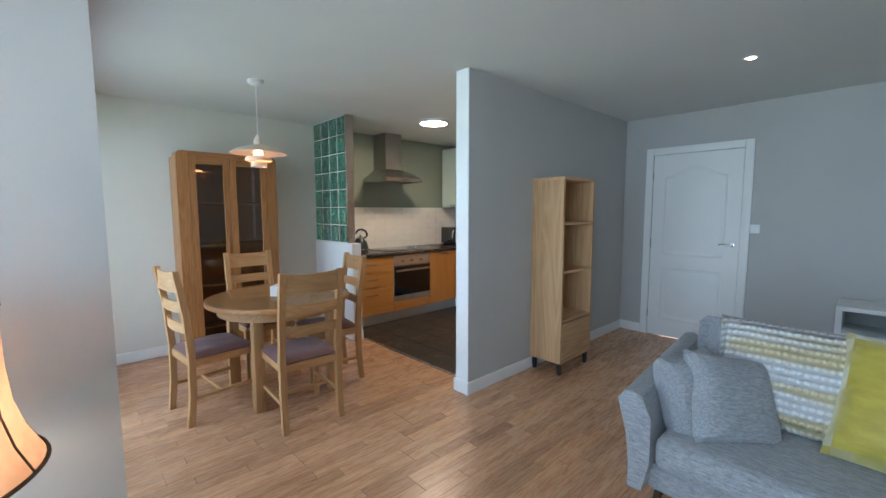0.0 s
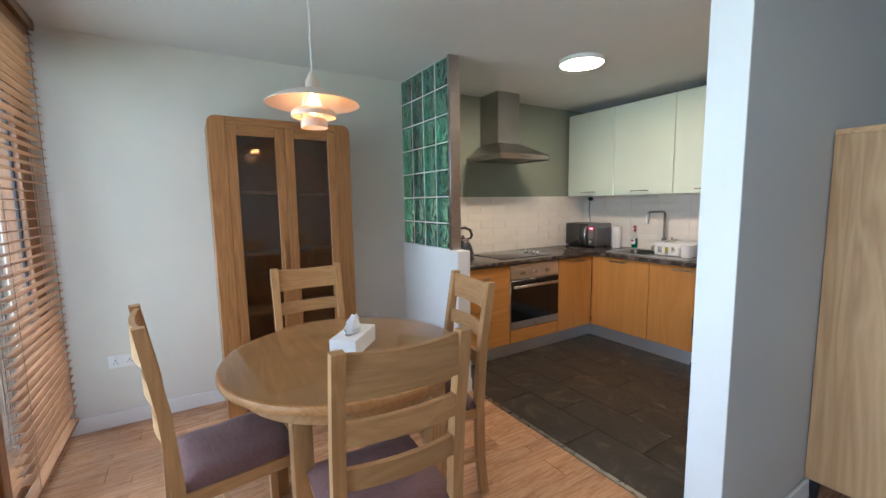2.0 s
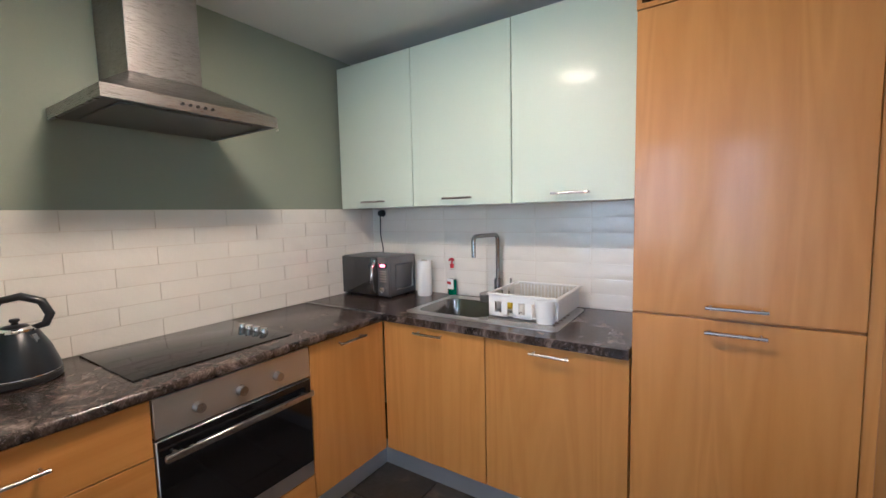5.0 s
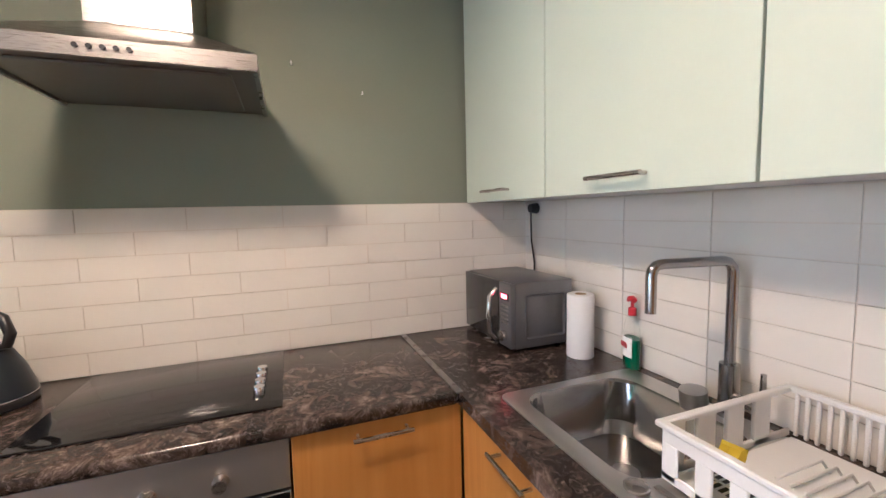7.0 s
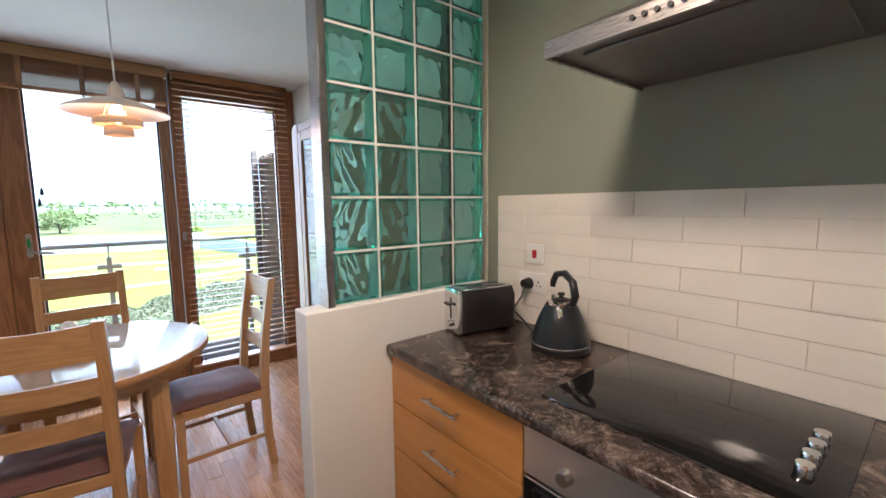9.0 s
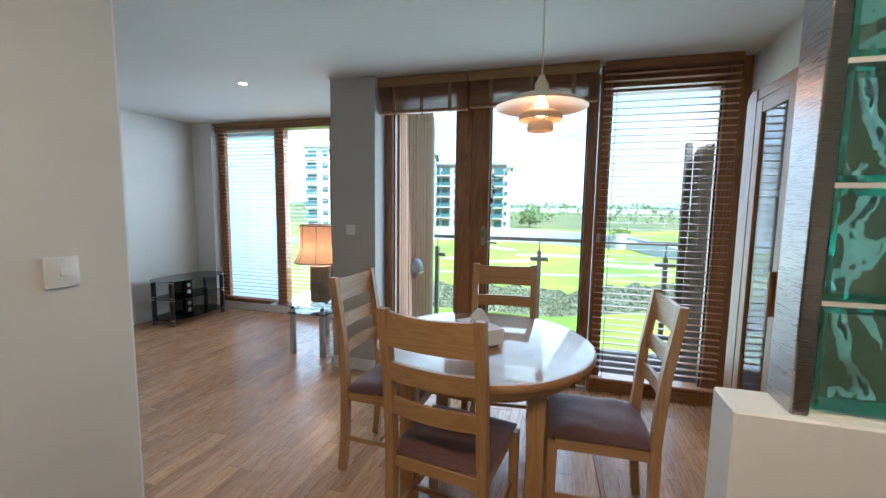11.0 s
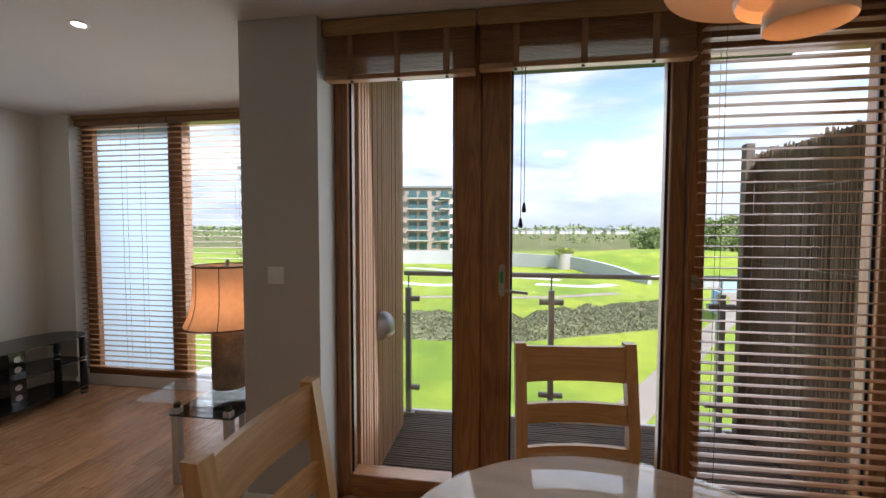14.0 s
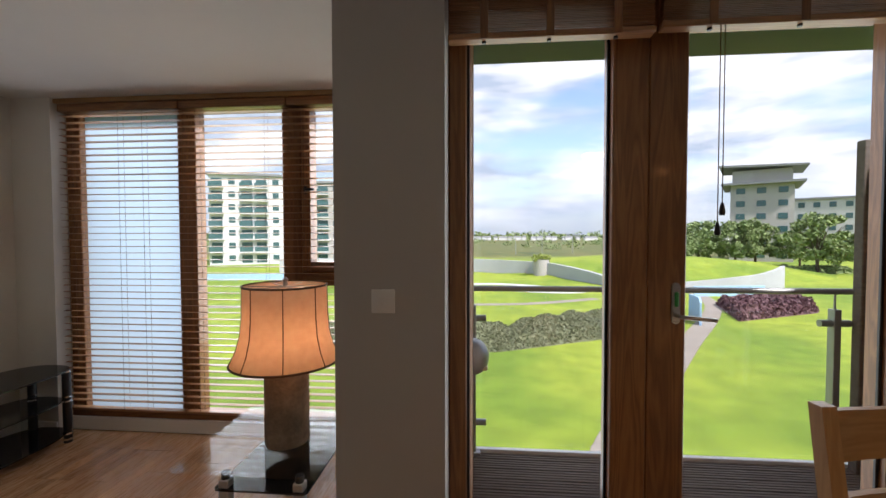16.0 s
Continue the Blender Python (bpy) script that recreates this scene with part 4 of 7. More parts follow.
def wall_plate(name, at, rz, w, h, label, switch=True, holes=0, red=False):
    """A white electrical plate; it faces -y before the turn."""
    p = thing(name, at, label, "switch" if switch else "socket", rz=rz)
    part("plate", B((-w / 2, -0.009, -h / 2), (w / 2, 0, h / 2), 0.003, 2), M["whiteplastic"], p)
    if red:
        part("rocker", B((-0.011, -0.014, -0.018), (0.011, -0.009, 0.018), 0.002), M["red"], p)
    elif switch:
        part("rocker", B((-0.007, -0.014, -0.011), (0.007, -0.009, 0.011), 0.002), M["whiteplastic"], p)
    for k in range(holes):
        x = -w / 4 + k * w / 2 if holes > 1 else 0
        part("pin_slot", boxes(((x - 0.003, -0.0095, 0.0), (x + 0.003, -0.0088, 0.009)), ((x - 0.014, -0.0095, -0.014), (x - 0.007, -0.0088, -0.009)), ((x + 0.007, -0.0095, -0.014), (x + 0.014, -0.0088, -0.009))), M["black"], p)
        part("rocker", B((x - 0.005, -0.013, 0.016), (x + 0.005, -0.009, 0.03), 0.001), M["whiteplastic"], p)
    return p


def plug(name, at, rz, cable, label):
    p = thing(name, at, label, "plug", rz=rz)
    part("plug_body", cyl(bmesh.new(), (0, 0, 0), (0, -0.035, 0), 0.026, 0.02, 14), M["black"], p)
    part("cable", tube(bmesh.new(), cable, 0.004, 8), M["black"], p)
    return p


wall_plate("cooker_switch", (KX + 0.013, 2.765, 1.212), 90, 0.086, 0.086, "white cooker switch with a red rocker on the tiles", red=True)
wall_plate("wall_socket", (KX + 0.013, 2.75, 1.085), 90, 0.146, 0.086, "white double socket on the tiles", False, 2)
plug("kettle_plug", (KX + 0.022, 2.735, 1.08), 90, [(0, -0.035, -0.01), (0.01, -0.06, -0.05), (-0.05, -0.05, -0.12), (0.03, -0.07, -0.15), (0.1, -0.08, -0.195), (0.2, -0.06, -0.198)], "black plug and curled cable on the tiled wall")
plug("microwave_plug", (-4.53, NY - 0.013, 1.435), 0, [(0, -0.03, -0.015), (0.0, -0.03, -0.06), (-0.012, -0.02, -0.15), (0.004, -0.015, -0.25), (0.0, -0.015, -0.34)], "black plug and cable hanging behind the microwave")

mw = thing("microwave", (0, 0, WZ), "silver grey microwave oven with mirrored door", "microwave")
MX0, MX1, MY0, MY1, MZ = -4.628, -4.215, 4.605, 4.88, 0.265
part("case", B((MX0, MY0 + 0.02, 0.012), (MX1, MY1, MZ), 0.006, 2), M["mgrey"], mw)
part("side_recess", B((MX1, MY0 + 0.06, 0.05), (MX1 + 0.0025, MY1 - 0.04, MZ - 0.05), 0.01, 2), M["mgrey"], mw)
part("door", B((MX0 + 0.003, MY0, 0.015), (MX1 - 0.095, MY0 + 0.02, MZ - 0.003), 0.004, 2), plain("mirrored_door", (0.09, 0.09, 0.09), 0.08, 0.7, relief=0), mw)
panel = part("control_panel", B((MX1 - 0.093, MY0, 0.015), (MX1 - 0.002, MY0 + 0.02, MZ - 0.003), 0.004, 2), M["mgrey"], mw)
part("display", B((MX1 - 0.08, MY0 - 0.001, 0.195), (MX1 - 0.015, MY0, 0.225)), M["black"], panel)
part("digits", B((MX1 - 0.07, MY0 - 0.002, 0.202), (MX1 - 0.03, MY0 - 0.001, 0.218)), M["led_red"], panel, "red lit clock digits")
for k in range(5):
    part("button", B((MX1 - 0.075, MY0 - 0.002, 0.105 + k * 0.016), (MX1 - 0.02, MY0, 0.115 + k * 0.016), 0.001), M["steel"], panel)
part("dial", cyl(bmesh.new(), (MX1 - 0.047, MY0, 0.06), (MX1 - 0.047, MY0 - 0.018, 0.06), 0.02, n=18), M["chrome"], panel)
part("handle", tube(bmesh.new(), [(MX1 - 0.115, MY0 + 0.002, 0.03), (MX1 - 0.112, MY0 - 0.03, 0.06), (MX1 - 0.112, MY0 - 0.036, 0.13), (MX1 - 0.112, MY0 - 0.03, 0.2), (MX1 - 0.115, MY0 + 0.002, 0.23)], 0.01, 10), M["chrome"], mw)
for x in (MX0 + 0.04, MX1 - 0.04):
    for y in (MY0 + 0.05, MY1 - 0.04):
        part("foot", cyl(bmesh.new(), (x, y, 0), (x, y, 0.013), 0.012, n=10), M["black"], mw)

kr = thing("kitchen_roll", (-4.1, 4.825, WZ), "white paper kitchen roll standing upright", "kitchen roll")
part("paper", lathe(bmesh.new(), [(0.046, 0), (0.048, 0.004), (0.048, 0.225), (0.046, 0.229), (0.02, 0.229), (0.02, 0.22)], n=32), M["paper"], kr)
part("core", lathe(bmesh.new(), [(0.0205, 0.0), (0.0205, 0.23), (0.018, 0.23), (0.018, 0.0)], n=20, cap=False), plain("card_core", (0.4, 0.3, 0.2), 0.9), kr)

wb = thing("soap_bottle", (-3.93, 4.895, WZ + 0.006), "clear washing-up liquid bottle with green soap and red pump", "bottle", rz=-20)
def oval(rx, ry, z, n=20):
    return [(rx * math.cos(2 * math.pi * k / n), ry * math.sin(2 * math.pi * k / n), z) for k in range(n)]
part("soap", loft(bmesh.new(), [oval(0.036, 0.022, 0.002), oval(0.038, 0.024, 0.01), oval(0.038, 0.024, 0.08), oval(0.036, 0.023, 0.1)]), M["soap"], wb, "dark green soap")
part("bottle_wall", loft(bmesh.new(), [oval(0.0375, 0.0235, 0.101), oval(0.034, 0.022, 0.14), oval(0.022, 0.016, 0.165), oval(0.012, 0.012, 0.175)], False), M["clear"], wb)
part("label_patch", loft(bmesh.new(), [[(0.0385 * math.cos(a) * s, -0.0245 * math.sin(a) * s - 0.0005, z) for a in [math.pi * (0.2 + 0.6 * k / 8) for k in range(9)] for s in (1,)] + [(0.0385 * math.cos(a) * 0.98, -0.0245 * math.sin(a) * 0.98, z) for a in [math.pi * (0.8 - 0.6 * k / 8) for k in range(9)]] for z in (0.04, 0.105)]), M["paper"], wb, "white and red printed label")
part("label_bar", B((-0.02, -0.0275, 0.07), (0.02, -0.0252, 0.088), 0.001), M["red"], wb)
part("neck", lathe(bmesh.new(), [(0.013, 0.175), (0.013, 0.2), (0.006, 0.203), (0.005, 0.225)], n=16), M["red"], wb)
part("pump", tube(bmesh.new(), [(0.012, 0, 0.226), (0, 0, 0.23), (-0.02, 0, 0.228), (-0.03, 0, 0.218)], [0.01, 0.011, 0.008, 0.005], 10), M["red"], wb)

# trolley
tr = thing("kitchen_trolley", (-2.27, 3.3, 0), "navy blue metal three-tier kitchen trolley on castors", "trolley")
for z in (0.66, 0.4, 0.13):
    t_ = part("tray", loft(bmesh.new(), [rrect(-0.16, 0.16, -0.18, 0.18, 0.035, z + dz) for dz in (0, 0.1)] + [rrect(-0.155, 0.155, -0.175, 0.175, 0.032, z + 0.1), rrect(-0.155, 0.155, -0.175, 0.175, 0.032, z + 0.006)], cap=False), M["navy"], tr)
    bm = bmesh.new()
    bm.faces.new([bm.verts.new(p) for p in rrect(-0.157, 0.157, -0.177, 0.177, 0.033, z + 0.005)])
    bm.faces.new([bm.verts.new(p) for p in rrect(-0.157, 0.157, -0.177, 0.177, 0.033, z + 0.001)])
    part("tray_floor", bm, M["navy"], t_)
    bm = bmesh.new()
    for i in range(14):
        box(bm, (-0.14 + i * 0.021, -0.16, z + 0.006), (-0.134 + i * 0.021, 0.16, z + 0.009))
    for i in range(15):
        box(bm, (-0.145, -0.155 + i * 0.021, z + 0.0065), (0.145, -0.15 + i * 0.021, z + 0.0085))
    part("mesh_floor", bm, plain("grey_mesh", (0.09, 0.1, 0.11), 0.5, metal=0.4), t_, "grey wire mesh tray floor")
for y in (-0.19, 0.19):
    for x in (-0.025, 0.025):
        part("post", tube(bmesh.new(), [(x * 2.6, y * 0.9, 0.07), (x * 1.2, y, 0.12), (x, y, 0.3), (x, y, 0.77)], 0.011, 10), M["navy"], tr)
    part("post_cap", B((-0.036, y - 0.012, 0.765), (0.036, y + 0.012, 0.78), 0.004), M["navy"], tr)
    for z in (0.71, 0.45):
        part("bolt", cyl(bmesh.new(), (0, y * 1.0, z), (0, y * 1.04, z), 0.008, n=10), M["chrome"], tr)
for x in (-0.12, 0.12):
    for y in (-0.15, 0.15):
        c_ = part("castor", boxes(((x - 0.016, y - 0.012, 0.05), (x + 0.016, y + 0.012, 0.08)), ((x - 0.016, y - 0.03, 0.03), (x - 0.012, y + 0.012, 0.06)), ((x + 0.012, y - 0.03, 0.03), (x + 0.016, y + 0.012, 0.06))), M["chrome"], tr)
        part("wheel", cyl(bmesh.new(), (x - 0.01, y - 0.02, 0.03), (x + 0.01, y - 0.02, 0.03), 0.03, n=18), M["black"], c_, "black castor wheel")
    part("castor_rail", tube(bmesh.new(), [(x, -0.17, 0.09), (x, 0.17, 0.09)], 0.011, 8), M["navy"], tr)

# hooks left in the sage wall
for y, z in ((3.897, 2.008), (4.164, 1.916)):
    hk = thing("wall_hook", (KX, y, z), "tiny pale picture hook in the sage wall", "hook")
    part("pin", tube(bmesh.new(), [(0, 0, 0), (0.014, 0, -0.002), (0.016, 0, 0.008)], 0.003, 8), M["whiteplastic"], hk)

# cork board and plates on the dividing wall
ck = thing("cork_board", (DIV0 - 0.004, 3.82, 1.487), "cork notice board in a brown wooden frame", "notice board")
part("cork_sheet", B((-0.012, -0.36, -0.34), (-0.001, 0.36, 0.34)), M["cork"], ck)
for lo, hi in (((-0.02, -0.395, 0.33), (0, 0.395, 0.365)), ((-0.02, -0.395, -0.365), (0, 0.395, -0.33)), ((-0.02, -0.395, -0.33), (0, -0.355, 0.33)), ((-0.02, 0.355, -0.33), (0, 0.395, 0.33))):
    part("frame_bar", B(lo, hi, 0.003), M["corkframe"], ck)
random.seed(5)
for k in range(14):
    y, z = random.uniform(-0.3, 0.35), random.uniform(0.08, 0.3)
    part("pin", cyl(bmesh.new(), (-0.012, y, z), (-0.026, y, z), 0.006, 0.004, 8), M[random.choice(["chrome", "whiteplastic", "soap"])], ck)
for y, z in ((-0.3, 0.22), (-0.27, 0.06)):
    part("note", B((-0.0135, y - 0.035, z - 0.07), (-0.0122, y + 0.035, z + 0.06)), plain("yellow_note", (0.6, 0.5, 0.2), 0.9), ck, "pinned yellow paper note")
wall_plate("light_switch", (DIV0 - 0.005, 2.56, 1.22), -90, 0.086, 0.086, "white light switch on the end of the dividing wall")

# kitchen ceiling light
kl = thing("kitchen_light", (-3.405, 3.36, H), "round white flush LED ceiling light, switched on", "ceiling light")
part("rim", lathe(bmesh.new(), [(0.15, 0), (0.16, -0.004), (0.16, -0.03), (0.15, -0.036), (0.148, -0.03)], n=48, cap=False), M["whiteplastic"], kl)
part("diffuser", lathe(bmesh.new(), [(0.149, -0.03), (0.14, -0.036), (0.08, -0.04), (0.002, -0.041)], n=48, cap=False), M["led"], kl, "glowing white diffuser")
# ---- dining place ----
def dining_chair(at, rz):
    """A ladder-back chair; it faces +y before the turn, its origin under the middle of the seat."""
    c = thing("dining_chair", at, "oak ladder-back dining chair with a mauve padded seat", "chair", "chairs round the table", rz)
    for s in (-1, 1):
        x = s * 0.19
        sec = []
        for y, z, w in ((-0.225, 0.0, 0.019), (-0.205, 0.2, 0.02), (-0.2, 0.47, 0.021), (-0.22, 0.75, 0.02), (-0.265, 1.043, 0.018)):
            sec.append([(x - 0.019, y - w, z), (x + 0.019, y - w, z), (x + 0.019, y + w, z), (x - 0.019, y + w, z)])
        part("back_post", loft(bmesh.new(), sec), M["oak_z"], c)
        part("leg", loft(bmesh.new(), [[(x + s * 0.01 - 0.016, 0.185, 0), (x + s * 0.01 + 0.016, 0.185, 0), (x + s * 0.01 + 0.016, 0.217, 0), (x + s * 0.01 - 0.016, 0.217, 0)], [(x + s * 0.01 - 0.02, 0.18, 0.43), (x + s * 0.01 + 0.02, 0.18, 0.43), (x + s * 0.01 + 0.02, 0.22, 0.43), (x + s * 0.01 - 0.02, 0.22, 0.43)]]), M["oak_z"], c)
        part("side_rail", B((x - 0.011, -0.19, 0.395), (x + 0.011, 0.19, 0.445), 0.003), M["oak_y"], c)
        part("stretcher", B((x - 0.009, -0.2, 0.17), (x + 0.009, 0.19, 0.195), 0.003), M["oak_y"], c)
    part("front_rail", B((-0.185, 0.19, 0.395), (0.185, 0.211, 0.445), 0.003), M["oak_x"], c)
    part("back_rail", B((-0.172, -0.21, 0.395), (0.172, -0.19, 0.445), 0.003), M["oak_x"], c)
    part("cross_stretcher", B((-0.182, -0.03, 0.172), (0.182, -0.01, 0.193), 0.003), M["oak_x"], c)
    for z0, z1, yb in ((0.905, 1.034, -0.256), (0.765, 0.835, -0.234), (0.625, 0.69, -0.216)):
        sec = []
        for k in range(9):
            u = -1 + k / 4
            yy = yb - 0.022 * (1 - u * u)
            dz = -0.008 * (1 - u * u) if z0 > 0.9 else 0
            x = u * 0.175
            sec.append([(x, yy - 0.009, z0), (x, yy + 0.009, z0), (x, yy + 0.009, z1 + dz), (x, yy - 0.009, z1 + dz)])
        part("back_slat", loft(bmesh.new(), sec), M["oak_x"], c)
    part("seat", puff(bmesh.new(), (0.42, 0.42, 0.05), 0.008, 12, pose(0, 0.005, 0.455)), M["mauve"], c, "mauve padded seat")
    return c


TX, TY = -3.03, 1.385
first = dining_chair((-2.527, 1.309, 0), 87.4)
for m in (pose(-3.574, 1.417, 0, 0, 0, -87.7), pose(-3.055, 0.893, 0, 0, 0, 6.5), pose(-2.99, 1.757, 0, 0, 0, 171.5)):
    copy_thing(first, m)

tb = thing("dining_table", (TX, TY, 0), "round oak dining table with four square legs", "table")
part("tabletop", lathe(bmesh.new(), [(0.5, 0.725), (0.525, 0.728), (0.53, 0.737), (0.53, 0.752), (0.526, 0.759), (0.3, 0.76)], n=64), M["oak_top"], tb)
part("apron", lathe(bmesh.new(), [(0.45, 0.655), (0.45, 0.725), (0.43, 0.725), (0.43, 0.655)], n=48, cap=False), M["oak_x"], tb)
for k in range(4):
    a = radians(45 + 90 * k)
    x, y = 0.4 * math.cos(a), 0.4 * math.sin(a)
    part("leg", B((x - 0.036, y - 0.036, 0), (x + 0.036, y + 0.036, 0.725), 0.005, 2), M["oak_z"], tb)
gt = thing("table_glass_top", (TX, TY, 0.76), "round clear glass sheet lying on the dining table", "glass top")
part("sheet", lathe(bmesh.new(), [(0.515, 0.001), (0.52, 0.003), (0.52, 0.009), (0.515, 0.011)], n=64), M["tableglass"], gt)
tis = thing("tissue_box", (-3.01, 1.405, 0.772), "white cardboard tissue box with a tissue pulled up", "tissue box", rz=138)
part("carton", boxes(((-0.12, -0.06, 0), (0.12, 0.06, 0.075)), r=0.002), M["paper"], tis)
part("opening", loft(bmesh.new(), [oval(0.07, 0.025, 0.0752), oval(0.07, 0.025, 0.0762)]), plain("grey_slot", (0.3, 0.3, 0.3), 0.9), tis)
bm = bmesh.new()
rings_ = []
for k, (r, z) in enumerate(((0.035, 0.074), (0.045, 0.1), (0.03, 0.125), (0.012, 0.145))):
    rings_.append([(r * (1.2 + 0.45 * math.sin(5 * a + k)) * math.cos(a) + 0.004 * k, r * (0.7 + 0.35 * math.cos(4 * a + k * 1.3)) * math.sin(a), z + 0.008 * math.sin(3 * a + k)) for a in [2 * math.pi * j / 24 for j in range(24)]])
loft(bm, rings_)
part("tissue", bm, M["paper"], tis, "crumpled white tissue")

# display cabinet
dc = thing("display_cabinet", (0, 0, 0), "tall oak display cabinet with two glazed doors", "display cabinet")
CX0, CX1, CY0, CY1, CZ = WX + 0.02, -4.235, 0.945, 1.85, 1.98
part("side_panel", B((CX0, CY0, 0.0), (CX1 - 0.02, CY0 + 0.03, CZ - 0.045), 0.004), M["cab_z"], dc)
part("side_panel", B((CX0, CY1 - 0.03, 0.0), (CX1 - 0.02, CY1, CZ - 0.045), 0.004), M["cab_z"], dc)
part("back_panel", B((CX0, CY0 + 0.03, 0.06), (CX0 + 0.012, CY1 - 0.03, CZ - 0.03)), M["cab_z"], dc)
part("top", B((CX0, CY0 + 0.03, CZ - 0.03), (CX1 - 0.02, CY1 - 0.03, CZ), 0.004), M["cab_y"], dc)
part("plinth_board", B((CX0, CY0 + 0.03, 0.0), (CX1 - 0.04, CY1 - 0.03, 0.07)), M["cab_y"], dc)
part("bottom", B((CX0 + 0.012, CY0 + 0.03, 0.07), (CX1 - 0.03, CY1 - 0.03, 0.1)), M["cab_y"], dc)
def corner_post(y_out, y_in):
    """A front post whose outer top corner is rounded."""
    s, r = (1 if y_in > y_out else -1), 0.05
    arc = [(y_out + s * r * (1 - math.cos(radians(a))), CZ - r + r * math.sin(radians(a))) for a in range(0, 91, 15)]
    outline = [(y_out, 0.0)] + arc + [(y_in, CZ), (y_in, 0.0)]
    return loft(bmesh.new(), [[(x, y + d * s, z) for y, z in outline] for x, d in ((CX1 - 0.02, 0), (CX1 + 0.006, 0.0))])
part("front_post", corner_post(CY0, CY0 + 0.1), M["cab_z"], dc)
part("front_post", corner_post(CY1, CY1 - 0.1), M["cab_z"], dc)
part("top_rail", B((CX1 - 0.02, CY0 + 0.1, CZ - 0.05), (CX1 + 0.002, CY1 - 0.1, CZ), 0.004), M["cab_y"], dc)
for z in (0.27, 0.685, 1.085, 1.5):
    part("shelf", B((CX0 + 0.012, CY0 + 0.03, z - 0.011), (CX1 - 0.03, CY1 - 0.03, z + 0.011), 0.003), M["cab_y"], dc)
cm = (CY0 + CY1) / 2
for y0, y1, hy in ((CY0 + 0.1, cm - 0.001, cm - 0.035), (cm + 0.001, CY1 - 0.1, cm + 0.035)):
    d = part("door", boxes(((CX1 - 0.018, y0, 0.08), (CX1 + 0.004, y0 + 0.06, CZ - 0.052)), ((CX1 - 0.018, y1 - 0.06, 0.08), (CX1 + 0.004, y1, CZ - 0.052)), r=0.003), M["cab_z"], dc)
    for z0, z1 in ((CZ - 0.115, CZ - 0.052), (0.08, 0.2)):
        part("rail", B((CX1 - 0.017, y0 + 0.06, z0), (CX1 + 0.003, y1 - 0.06, z1), 0.002), M["cab_y"], d)
    part("pane", B((CX1 - 0.01, y0 + 0.058, 0.2), (CX1 - 0.006, y1 - 0.058, CZ - 0.114)), M["smoke2"], d, "dark tinted door glass")
hd = part("handle", B((CX1 + 0.004, cm - 0.045, 0.98), (CX1 + 0.022, cm - 0.03, 1.17), 0.005, 2), M["cab_z"], dc)

# pendant lamp
PD = 0.05
pn = thing("pendant_lamp", (-3.265, 1.345, H - PD), "white three-tier pendant lamp glowing warmly over the table", "pendant lamp")
part("ceiling_rose", lathe(bmesh.new(), [(0.06, PD), (0.06, PD - 0.02), (0.04, PD - 0.035), (0.01, PD - 0.04)], n=28), M["whiteplastic"], pn)
part("cord", cyl(bmesh.new(), (0, 0, PD - 0.03), (0, 0, -0.405), 0.004, n=8), M["whiteplastic"], pn)
part("lamp_holder", lathe(bmesh.new(), [(0.012, -0.375), (0.02, -0.395), (0.032, -0.415), (0.032, -0.450), (0.04, -0.455)], n=24), M["shade_white"], pn)
def dish(pr, name, label=""):
    bm = bmesh.new()
    inner = [(r - 0.001, z - 0.0025) for r, z in pr]
    lathe(bm, pr + inner[::-1], n=56, cap=False)
    return part(name, bm, M["shade_white"], pn, label)
dish([(0.042, -0.453), (0.09, -0.462), (0.15, -0.482), (0.2, -0.508), (0.212, -0.518)], "upper_shade")
dish([(0.055, -0.535), (0.075, -0.537), (0.098, -0.553), (0.102, -0.567), (0.1, -0.575)], "middle_shade")
dish([(0.04, -0.580), (0.052, -0.583), (0.06, -0.597), (0.061, -0.623)], "lower_shade")
for k in range(3):
    a = radians(120 * k)
    part("strut", tube(bmesh.new(), [(0.03 * math.cos(a), 0.03 * math.sin(a), -0.450), (0.055 * math.cos(a), 0.055 * math.sin(a), -0.535), (0.042 * math.cos(a), 0.042 * math.sin(a), -0.585)], 0.003, 6), M["shade_white"], pn)
part("bulb", lathe(bmesh.new(), [(0.012, -0.455), (0.014, -0.475), (0.03, -0.505), (0.034, -0.530), (0.026, -0.555), (0.004, -0.565)], n=20), M["bulb"], pn, "lit warm bulb")

wall_plate("wall_socket", (WX, 0.38, 0.43), 90, 0.146, 0.086, "white double socket low on the cream wall", False, 2)
wall_plate("wall_socket", (WX, 2.12, 0.42), 90, 0.086, 0.086, "white blank plate low on the cream wall", False, 0)
wall_plate("light_switch", (-1.67, PY, 1.215), 180, 0.086, 0.086, "white light switch between the windows")
# ---- blinds ----
def slat_mesh(w):
    bm = bmesh.new()
    sec = []
    for x in (-w / 2, w / 2):
        sec.append([(x, -0.0225, -0.0018), (x, 0.0, 0.001), (x, 0.0225, -0.0018), (x, 0.0225, 0.0004), (x, 0.0, 0.0032), (x, -0.0225, 0.0004)])
    loft(bm, sec)
    return mesh_of("slat", bm, M["slat"], False)


